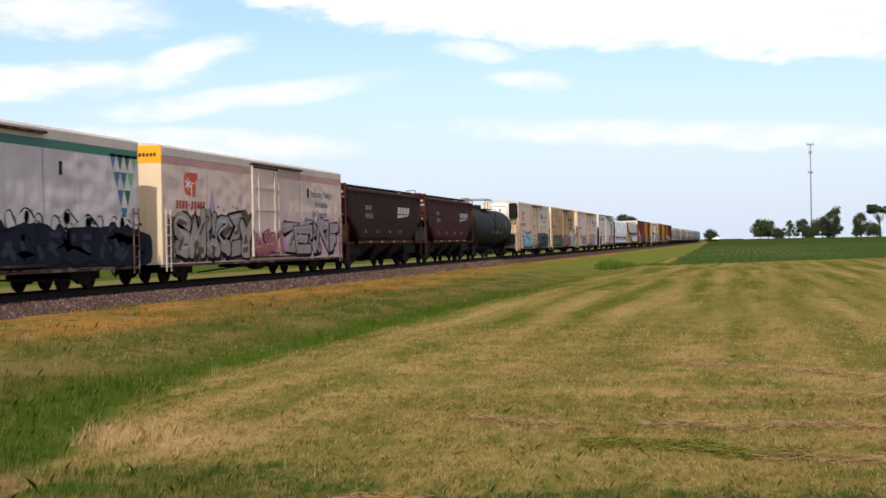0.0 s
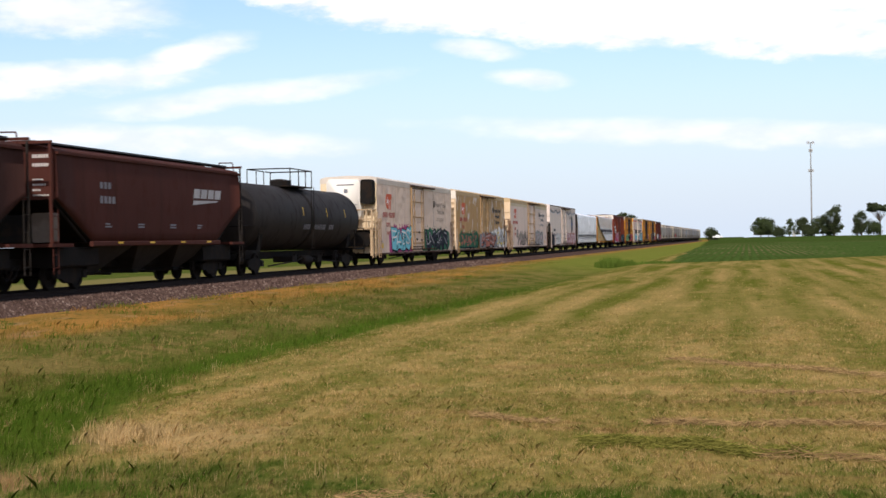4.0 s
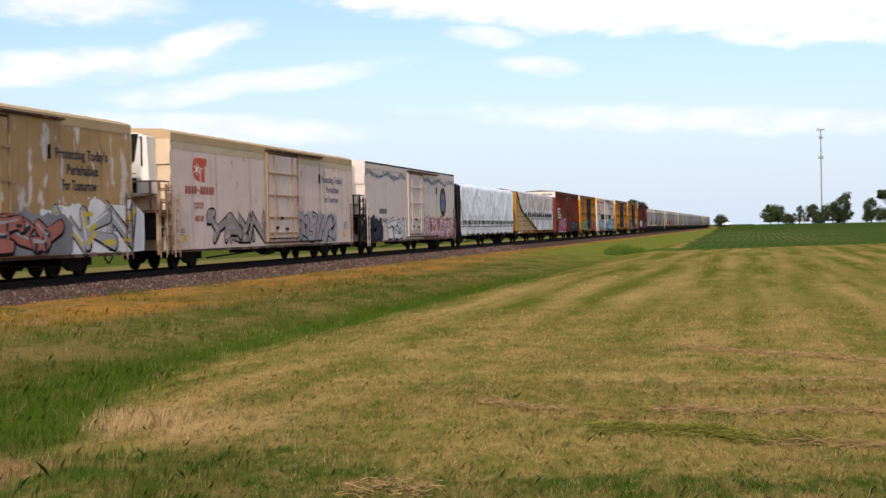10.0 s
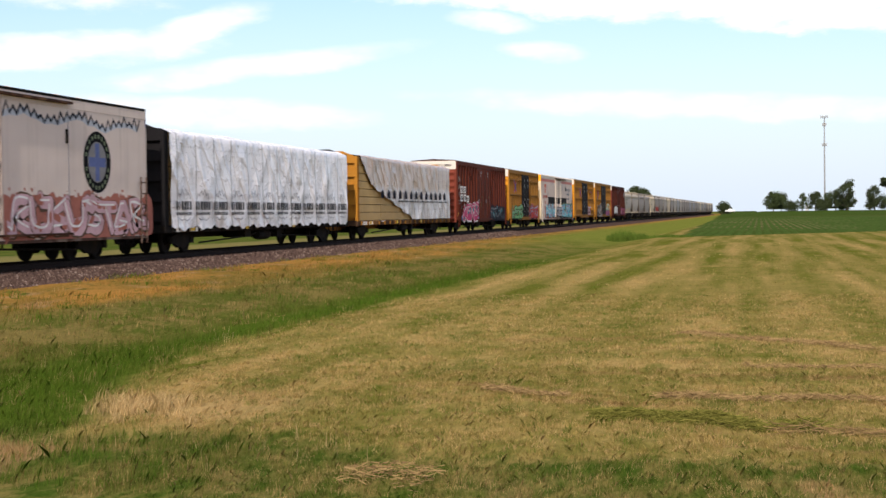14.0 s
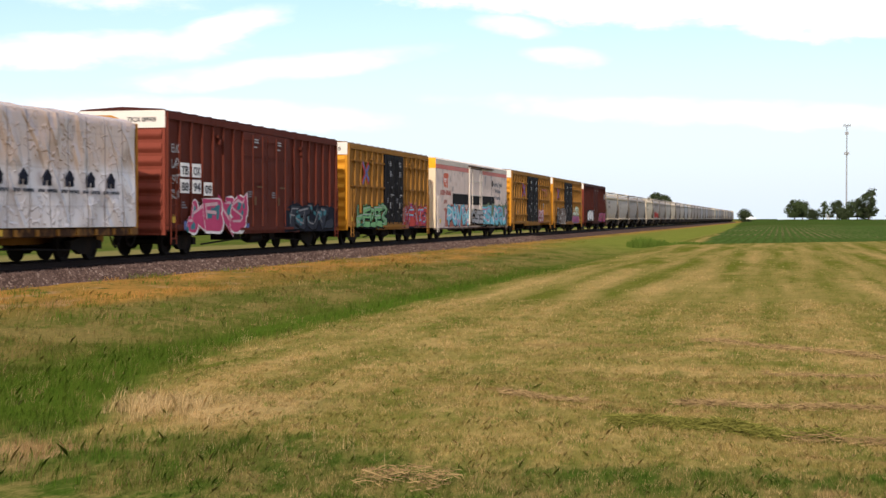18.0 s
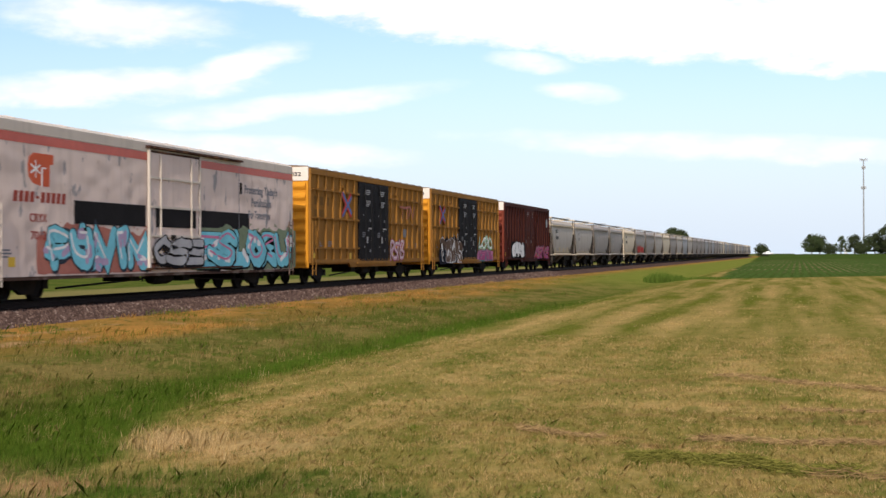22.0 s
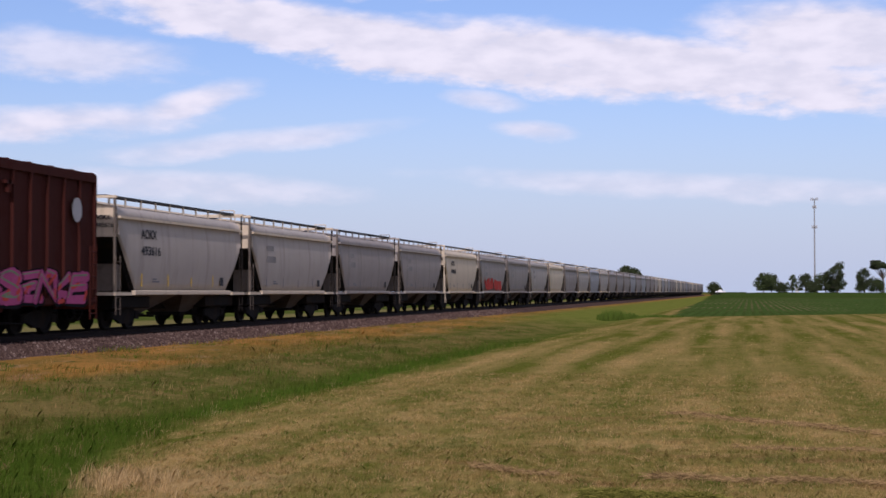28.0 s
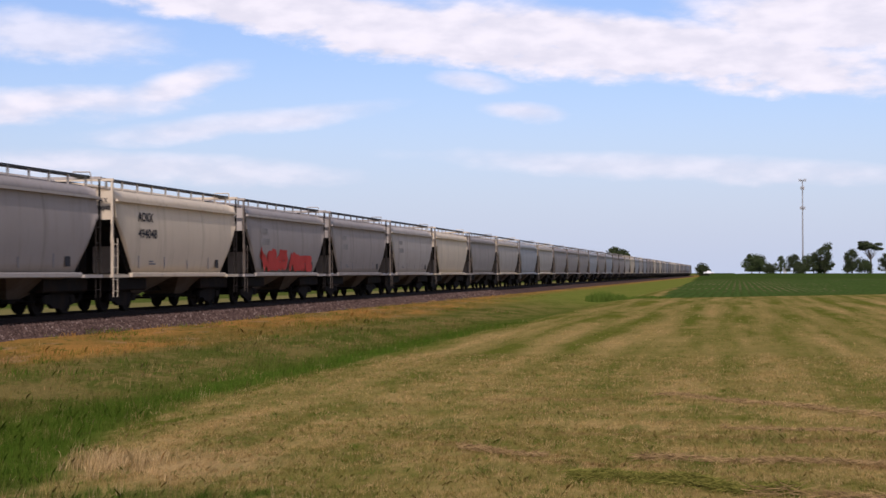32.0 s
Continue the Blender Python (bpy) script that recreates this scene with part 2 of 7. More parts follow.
def lettering(parent, words, y, z, height, mat, x=1.556, width=None, end=False, name="lettering"):
    """Painted words, read from +x (a car's side) or, with end, from -y (a car's end wall). y, z: lower left corner."""
    curve = bpy.data.curves.new("words", "FONT")
    curve.body, curve.size, curve.extrude, curve.offset = words, height * 1.38, 0.002, height * 0.03
    temp = new("words", curve)
    bpy.context.view_layer.update()
    me = bpy.data.meshes.new_from_object(temp)
    bpy.data.objects.remove(temp)
    co = np.empty(len(me.vertices) * 3)
    me.vertices.foreach_get("co", co)
    co = co.reshape(-1, 3)
    if width and len(co):
        co[:, 0] *= width / max(0.01, co[:, 0].max())
    out = np.empty_like(co)
    if end:
        out[:, 0], out[:, 1], out[:, 2] = x + co[:, 0], y - co[:, 2], z + co[:, 1]
    else:
        out[:, 0], out[:, 1], out[:, 2] = x + co[:, 2], y + co[:, 0], z + co[:, 1]
    me.vertices.foreach_set("co", out.ravel())
    me.materials.clear()
    me.materials.append(mat)
    me.update()
    return part(name, me, mat, parent)


def bars(parent, rects, mat, x=1.556, name="marking"):
    """Plain painted bars on a car's side: (y0, y1, z0, z1) each."""
    s = Shape()
    for y0, y1, z0, z1 in rects:
        s.box(x - 0.004, x, y0, y1, z0, z1)
    return part(name, s, mat, parent)


def bars_each(parent, rects, mat, x=1.556, name="marking"):
    """Painted bars that can be told apart, one part each."""
    for q in rects:
        bars(parent, [q], mat, x, name)


def fat_line(s, points, width, x, rng):
    """A spray-can line: one ribbon along the points with round ends, flat on a car's side."""
    pts = [Vector(p) for p in points]
    w, n = width / 2, len(pts)
    left, right = [], []
    for i, p in enumerate(pts):
        a = (p - pts[i - 1]).normalized() if i else (pts[1] - p).normalized()
        b = (pts[i + 1] - p).normalized() if i < n - 1 else a
        t = (a + b)
        t = t.normalized() if t.length > 0.2 else Vector((-a.y, a.x))
        side = Vector((-t.y, t.x)) * w * rng.uniform(0.85, 1.15) * min(1.6, 1 / max(0.45, side_cos(a, t)))
        left.append(p + side)
        right.append(p - side)
    first, last = (pts[0] - pts[1]).normalized(), (pts[-1] - pts[-2]).normalized()
    cap0 = [pts[0] + Matrix.Rotation(k, 2) @ first * w for k in (0.9, 0.3, -0.3, -0.9)]
    cap1 = [pts[-1] + Matrix.Rotation(k, 2) @ last * w for k in (0.9, 0.3, -0.3, -0.9)]
    i = len(s.v)
    s.v += [(x, p.x, p.y) for p in left + right + cap0 + cap1]
    s.f += [(i + k, i + n + k, i + n + k + 1, i + k + 1) for k in range(n - 1)]
    s.f.append((i, *(i + 2 * n + k for k in (3, 2, 1, 0)), i + n))
    s.f.append((i + 2 * n - 1, *(i + 2 * n + 4 + k for k in (3, 2, 1, 0)), i + n - 1))


def side_cos(a, t):
    return abs(a.dot(t))


# letter skeletons, each a few strokes in a unit square; round ones are drawn through their knots as curves
ROUND = "BCDGJOPQRSU"
LETTERS = {
    "A": (((0, 0), (0.42, 1), (0.6, 1), (1, 0)), ((0.2, 0.36), (0.8, 0.36))), "B": (((0.05, 0), (0.05, 1), (0.8, 0.9), (0.2, 0.54), (0.95, 0.3), (0.7, 0.02), (0.05, 0)),),
    "C": (((1, 0.8), (0.55, 1), (0.05, 0.6), (0.3, 0.06), (1, 0.16)),), "E": (((1, 1), (0.08, 0.95), (0.05, 0.05), (1, 0)), ((0.05, 0.5), (0.8, 0.52))),
    "F": (((0.1, 0), (0.05, 1), (1, 0.95)), ((0.05, 0.52), (0.75, 0.52))), "H": (((0.05, 0), (0.1, 1)), ((0.95, 1), (0.9, 0)), ((0.05, 0.48), (0.95, 0.5))), "I": (((0.5, 0), (0.5, 1)),),
    "K": (((0.08, 0), (0.08, 1)), ((1, 1), (0.15, 0.48), (1, 0))), "L": (((0.1, 1), (0.1, 0.06), (1, 0.05)),), "M": (((0, 0), (0.12, 1), (0.5, 0.35), (0.88, 1), (1, 0)),), "N": (((0.03, 0), (0.08, 1), (0.9, 0), (0.97, 1)),),
    "O": (((0.5, 1), (0.05, 0.55), (0.45, 0), (0.95, 0.45), (0.5, 1)),), "P": (((0.08, 0), (0.08, 1), (0.9, 0.9), (0.8, 0.45), (0.1, 0.45)),), "R": (((0.05, 0), (0.05, 1), (0.9, 0.85), (0.2, 0.48), (1, 0)),),
    "S": (((0.95, 0.9), (0.4, 1), (0.1, 0.7), (0.9, 0.35), (0.6, 0), (0, 0.12)),), "T": (((0, 0.95), (1, 1)), ((0.5, 0.95), (0.45, 0))), "U": (((0.05, 1), (0.1, 0.2), (0.5, 0), (0.9, 0.2), (0.95, 1)),),
    "W": (((0, 1), (0.2, 0), (0.5, 0.7), (0.8, 0), (1, 1)),), "Y": (((0, 1), (0.5, 0.45), (1, 1)), ((0.5, 0.45), (0.4, 0))), "Z": (((0, 0.95), (1, 1), (0.05, 0), (1, 0.05)),)}


def curve_through(knots):
    pts = []
    for i in range(len(knots) - 1):
        p0, p1, p2, p3 = knots[max(0, i - 1)], knots[i], knots[i + 1], knots[min(len(knots) - 1, i + 2)]
        for k in range(4):
            t = k / 4
            pts.append(0.5 * ((2 * p1) + (p2 - p0) * t + (2 * p0 - 5 * p1 + 4 * p2 - p3) * t * t + (3 * p1 - p0 - 3 * p2 + p3) * t ** 3))
    return pts + [knots[-1]]


def blob(s, rng, y, z, ry, rz, x, n=14, ragged=0.3):
    """A round patch of spray with an uneven rim."""
    rim = [(y + ry * q * math.cos(k * math.tau / n), z + rz * q * math.sin(k * math.tau / n)) for k, q in ((k, 1 - ragged * rng.random()) for k in range(n))]
    s.slab(rim, x - 0.001, x)


def graffiti(parent, y0, y1, z0, z1, forms, fill, edge, shine=None, cloud=None, seed=0, x=1.556, weight=0.3, second=None, label="spray-painted letter", rim_width=0.065, spiky=0.6):
    """Spray-painted letters: a cloud of paint behind, then letters with a dark rim and offset shade, a coloured fill, patches of a second colour and light strokes."""
    rng = random.Random(seed)
    n = len(forms)
    w, h = (y1 - y0) / n, z1 - z0
    if cloud:
        s = Shape()
        steps = 3 * n
        for k in range(steps):
            y = y0 - 0.3 * w + (y1 - y0 + 0.6 * w) * (k + 0.5) / steps
            blob(s, rng, y, z0 + h * rng.uniform(0.38, 0.5), 0.8 * (y1 - y0) / n, h * rng.uniform(0.52, 0.70), x - 0.0048 + 0.0004 * (k % 9))
        for k in range(5 * n):
            y, q = y0 + (y1 - y0) * rng.uniform(-0.02, 1.02), rng.uniform(0.02, 0.09)
            blob(s, rng, y, z0 + h * rng.uniform(0.9, 1.12), q, q, x - 0.0042, 7)
        s.v = [(px, min(max(py, y0 - 0.6 * w), y1 + 0.6 * w), max(pz, z0 - 0.02)) for px, py, pz in s.v]
        part("spray_cloud", s, cloud, parent)
    for k, mark in enumerate(forms):
        thick = min(w, h * 0.8) * weight * 1.3 * rng.uniform(0.85, 1.1)
        base, tall = z0 + rng.uniform(0.02, 0.10) * h, h * rng.uniform(0.78, 0.92)
        left, wide = y0 + w * (k - 0.1) + thick * 0.4, w * 1.3 - thick * 0.8
        lean, lift = rng.uniform(-0.3, 0.3), rng.uniform(-0.1, 0.1)
        level = x + 0.011 * (k % 2)
        rim, body, extra = Shape(), Shape(), Shape()
        strokes = []
        for stroke in LETTERS[mark]:
            knots = [Vector((left + wide * (u + lean * (v - 0.5) + rng.uniform(-0.1, 0.1)), base + thick * 0.4 + (tall - thick * 0.8) * min(1.02, max(0, v + lift * u + rng.uniform(-0.09, 0.09))))) for u, v in stroke]
            strokes.append(curve_through(knots) if mark in ROUND else knots)
        # hooked ends, points and links that run into the next letter
        for _ in range(2):
            if rng.random() < spiky:
                p = rng.choice((strokes[0][0], strokes[-1][-1]))
                q = rng.choice((-1, 1)) * wide * rng.uniform(0.25, 0.45)
                strokes.append([p, p + Vector((q, rng.uniform(-0.05, 0.12) * tall)), p + Vector((q * rng.uniform(0.9, 1.4), rng.uniform(-0.25, 0.25) * tall))])
        for i, pts in enumerate(strokes):
            pts = [(min(max(p.x, y0 - 0.1), y1 + 0.1), min(max(p.y, z0 + thick * 0.5 + rim_width), z1 - thick * 0.3)) for p in pts]
            fat_line(rim, [(p[0] + rim_width * 0.5, p[1] - rim_width * 0.4) for p in pts], thick + 1.9 * rim_width, level + 0.0006 * i, rng)
            fat_line(body, pts, thick, level + 0.004 + 0.0006 * i, rng)
            if shine:
                fat_line(extra, [(p[0] - thick * 0.24, p[1] + thick * 0.2) for p in pts[: max(2, len(pts) - 1)]], thick * 0.17, level + 0.008 + 0.0005 * i, rng)
        letter = part("graffiti_letter", rim, edge, parent, label)
        part("fill", body, fill, letter)
        if shine:
            tagged(part("highlight", extra, shine, letter), kind="stuff")
        if second:
            patch = Shape()
            for i in range(5):
                pts = rng.choice(strokes)
                p, q = pts[rng.randrange(len(pts))], rng.choice(strokes)[0]
                mid = p.lerp(q, 0.35)
                fat_line(patch, [(p.x, p.y), (mid.x, min(max(mid.y, z0 + 0.05), z1))], thick * rng.uniform(0.25, 0.5), level + 0.0066 + 0.0004 * i, rng)
            tagged(part("colour_patch", patch, second, letter), kind="stuff")


def spray(name, colour):
    return grainy(name, colour, 0.85, 0.0, 4.0, 0.45, 0.05, None, 0.04)


SPRAY = {k: spray("spray_" + k, c) for k, c in dict(cyan=(0.16, 0.46, 0.55), black=(0.008, 0.008, 0.010), slate=(0.032, 0.038, 0.050), silver=(0.34, 0.34, 0.35), white=(0.66, 0.65, 0.64), pink=(0.48, 0.17, 0.28),
                                                    magenta=(0.33, 0.07, 0.17), green=(0.035, 0.125, 0.075), mint=(0.16, 0.36, 0.16), red=(0.42, 0.06, 0.05), brick=(0.34, 0.13, 0.10), blue=(0.10, 0.13, 0.28),
                                                    teal=(0.045, 0.16, 0.19), brown=(0.13, 0.08, 0.05), grey=(0.20, 0.20, 0.21), lilac=(0.36, 0.28, 0.40), yellow=(0.55, 0.42, 0.08), navy=(0.014, 0.016, 0.026), paleblue=(0.42, 0.45, 0.50), putty=(0.29, 0.25, 0.215), umber=(0.11, 0.072, 0.053), chalk=(0.46, 0.44, 0.42), moss=(0.16, 0.20, 0.13), palepink=(0.50, 0.33, 0.36), hotpink=(0.42, 0.06, 0.14)).items()}


# ---- running gear, shared by every car ----
def wheelset_shape():
    s = Shape()
    for side in (-1, 1):
        x = 0.72 * side
        s.lathe([(x - 0.055 * side, 0.485), (x - 0.03 * side, 0.465), (x + 0.05 * side, 0.455), (x + 0.07 * side, 0.44), (x + 0.07 * side, 0.37), (x + 0.02 * side, 0.34), (x + 0.02 * side, 0.17), (x + 0.09 * side, 0.13)], 24)
    s.rod((-0.98, 0, 0), (0.98, 0, 0), 0.085, 10)
    for k in range(3):
        a = k * math.tau / 3
        s.rod((1.0, 0.06 * math.cos(a), 0.06 * math.sin(a)), (1.02, 0.06 * math.cos(a), 0.06 * math.sin(a)), 0.018, 5)
    return s


def bogie_shape():
    s = Shape()
    for side in (-1, 1):
        x0, x1 = sorted((0.90 * side, 1.03 * side))
        s.slab([(-1.10, 0.38), (-0.70, 0.36), (-0.35, 0.20), (0.35, 0.20), (0.70, 0.36), (1.10, 0.38), (1.10, 0.58), (0.75, 0.62), (0.38, 0.70), (-0.38, 0.70), (-0.75, 0.62), (-1.10, 0.58)], x0, x1)
        for y in (-0.89, 0.89):
            s.box(x0 - 0.03, x1 + 0.03, y - 0.15, y + 0.15, 0.34, 0.56)
    s.soft_box(-1.0, 1.0, -0.2, 0.2, 0.42, 0.66)
    return s


def spring_shape():
    s = Shape()
    for dy in (-0.16, 0.0, 0.16):
        for k in range(5):
            s.lathe([(0.24 + k * 0.045, 0.06), (0.265 + k * 0.045, 0.075), (0.28 + k * 0.045, 0.06)], 8, "z")
            for i in range(24):
                x, y, z = s.v[-24 + i]
                s.v[-24 + i] = (x, y + dy, z)
    return s


WHEELSET = wheelset_shape().mesh("wheelset", WHEEL)
BOGIE = bogie_shape().mesh("bogie", STEEL)
SPRING = spring_shape().mesh("spring", STEEL)
SPINNING = []


def running_gear(car, length, inset=3.0, front=0.9, back=0.9, sill=(0.62, 0.9), mat=None, rigging=True, spin=True):
    """Two bogies, the centre sill, couplers that reach the neighbours, brake rods and the air reservoir."""
    for y in (inset, length - inset):
        b = part("bogie", BOGIE, STEEL, car, at=(0, y, 0))
        for dy in (-0.89, 0.89):
            w = part("wheelset", WHEELSET, WHEEL, b, at=(0, dy, 0.457))
            if spin:
                SPINNING.append(w)
        for x in (-0.965, 0.965):
            part("spring", SPRING, STEEL, b, at=(x, 0, 0))
    part("centre_sill", Shape().box(-0.2, 0.2, -0.3, length + 0.3, sill[0], sill[1]), mat or STEEL, car)
    for y0, y1 in ((-front, -0.2), (length + 0.2, length + back)):
        s = Shape().soft_box(-0.09, 0.09, y0, y1, 0.72, 0.95, 0.03)
        tip = y0 if y0 < 0 else y1
        s.soft_box(-0.18, 0.18, tip - 0.16, tip + 0.16, 0.68, 1.0, 0.05)
        part("coupler", s, STEEL, car)
    for end, way in ((0.0, -1), (length, 1)):
        pts = [(0.5, end + way * (0.1 + 0.22 * k), 0.75 - 0.42 * math.sin(k * math.pi / 4)) for k in range(5)]
        part("air_hose", Shape().path(pts, 0.03), STEEL, car)
    if rigging:
        s = Shape()
        m = length / 2
        s.lathe([(m - 0.75, 0.02), (m - 0.72, 0.18), (m - 0.5, 0.21), (m + 0.5, 0.21), (m + 0.72, 0.18), (m + 0.75, 0.02)], 12, "y")
        s.v = [(x + 1.0, y, z + 0.52) for x, y, z in s.v]
        part("air_reservoir", s, STEEL, car)
        part("brake_cylinder", Shape().box(0.3, 1.2, m - 2.6, m - 1.9, 0.45, 0.72), STEEL, car)
        part("control_valve", Shape().box(0.5, 1.25, m + 1.3, m + 1.9, 0.4, 0.7), STEEL, car)
        s = Shape()
        s.path([(1.15, inset + 1.3, 0.34), (1.1, m - 1.6, 0.5), (1.1, m - 0.9, 0.62)], 0.03)
        part("brake_rod", s, STEEL, car)
        s = Shape()
        s.path([(1.15, length - inset - 1.3, 0.34), (1.1, m + 1.6, 0.48), (1.1, m + 0.9, 0.62)], 0.03)
        part("brake_rod", s, STEEL, car)
        for y in (m - 2.0, m + 2.3):
            for dy, low in ((0.0, 0.45), (0.5, 0.42)):
                part("brake_hanger", Shape().rod((1.1, y + dy, low), (1.1, y + dy, 0.8), 0.03), STEEL, car)


def ladder(car, y, x, z0, z1, mat, width=0.42, along="y", rungs=None, name="ladder", thin=0.024):
    """A ladder or a row of grab irons. along: the way that its rungs run."""
    s = Shape()
    n = rungs or max(2, round((z1 - z0) / 0.36))
    step = (lambda k: (x, y + k * width, 0)) if along == "y" else (lambda k: (x + k * width, y, 0))
    for k in (0, 1):
        px, py, _ = step(k)
        s.rod((px, py, z0), (px, py, z1), thin)
    for i in range(n):
        z = z0 + (z1 - z0) * (i + 0.5) / n
        a, b = step(0), step(1)
        s.rod((a[0], a[1], z), (b[0], b[1], z), thin * 0.8)
    return part(name, s, mat, car)


def corrugated_end(car, y, half, z0, z1, mat, top_mat, way, ribs=8, top=0.62, name="end_wall"):
    """An end wall: pressed horizontal ribs below a flat top sheet."""
    wall = part(name, Shape().box(-half, half, min(y, y - 0.05 * way), max(y, y - 0.05 * way), z0, z1 - top), mat, car)
    h = (z1 - top - z0) / ribs
    for k in range(ribs):
        a, b = z0 + k * h + 0.06, z0 + (k + 1) * h - 0.04
        m = (a + b) / 2
        outline = [(y, a), (y + 0.075 * way, a + 0.12), (y + 0.085 * way, m), (y + 0.075 * way, b - 0.12), (y, b)]
        verts = [(-half + 0.12, yy, zz) for yy, zz in outline] + [(half - 0.12, yy, zz) for yy, zz in outline]
        n = len(outline)
        order = [(i, i + 1, i + 1 + n, i + n) for i in range(n - 1)] + [tuple(range(n)), tuple(range(2 * n - 1, n - 1, -1))]
        part("end_rib", Shape().add(verts, [tuple(reversed(f)) for f in order] if way > 0 else order), mat, wall)
    part("end_top_sheet", Shape().box(-half, half, min(y, y + 0.04 * way), max(y, y + 0.04 * way), z1 - top + 0.01, z1 - 0.05), top_mat, wall)
    for x in (-half, half - 0.1):
        part("corner_post", Shape().box(x, x + 0.1, min(y, y + 0.05 * way), max(y, y + 0.05 * way), z0, z1 - top), mat, wall)
    return wall


def roof_of(car, length, half, z, mat, rise=0.1, panels=14, name="roof", lip=0.04):
    """A shallow gabled roof of pressed panels with raised seams."""
    s = Shape()
    s.prism([(-half - lip, z - 0.05), (half + lip, z - 0.05), (half + lip, z), (half - 0.05, z + 0.03), (0, z + rise), (-half + 0.05, z + 0.03), (-half - lip, z)], -0.04, length + 0.04)
    for k in range(panels + 1):
        y = length * k / panels
        s.prism([(-half + 0.0, z + 0.0), (half - 0.0, z + 0.0), (half - 0.05, z + 0.055), (0, z + rise + 0.04), (-half + 0.05, z + 0.055)], y - 0.05, y + 0.05)
    return part(name, s, mat, car)


def stencil_block(car, y, z, w, rows, mat, x=1.556, pitch=0.085, name="stencil"):
    rects, rng = [], random.Random(int(y * 100 + z * 10))
    for k in range(rows):
        rects.append((y, y + w * rng.uniform(0.6, 1.0), z - k * pitch, z - k * pitch + pitch * 0.55))
    return bars(car, rects, mat, x, name)


SLOGAN = ("Protecting Today's", "Perishables", "For Tomorrow")


def fruit_mark(car, y, z, w, h, mat, inner, x=1.556):
    """The lessee's round-cornered orange mark, as a plain shape."""
    rim = ((0.55, 0.0), (0.84, 0.0), (0.86, 0.68), (1.0, 0.70), (1.0, 1.0), (0.22, 1.0), (0.06, 0.86), (0.0, 0.6), (0.04, 0.28), (0.2, 0.08))
    p = part("company_mark", Shape().slab([(y + u * w, z + v * h) for u, v in rim], x - 0.004, x), mat, car, "orange-red company mark")
    bars(p, [(y + 0.52 * w, y + 0.57 * w, z, z + 0.56 * h), (y + 0.52 * w, y + 0.72 * w, z + 0.54 * h, z + 0.585 * h)], inner, x + 0.004, "mark_inset")
    star = Shape()
    for k in range(3):
        a = math.pi * (k / 3 + 0.5)
        fat_line(star, [(y + w * 0.3 - 0.2 * w * math.cos(a), z + h * 0.52 - 0.24 * h * math.sin(a)), (y + w * 0.3 + 0.2 * w * math.cos(a), z + h * 0.52 + 0.24 * h * math.sin(a))], 0.05, x + 0.003 + 0.0005 * k, random.Random(k))
    part("mark_star", star, inner, p)
    return p


RUSTY = grainy("rusty_brown_steel", (0.15, 0.085, 0.055), 0.8, 0.0, 3.0, 0.5, 0.3, (0.30, 0.22, 0.15), 0.15)
SILL = grainy("rusty_sill_steel", (0.075, 0.042, 0.032), 0.8, 0.0, 3.0, 0.5, 0.3, (0.20, 0.15, 0.12), 0.1)
RUST_DARK = grainy("dark_rust", (0.045, 0.022, 0.015), 0.85, 0.0, 5.0, 0.6, 0.3, (0.14, 0.07, 0.04), 0.06)


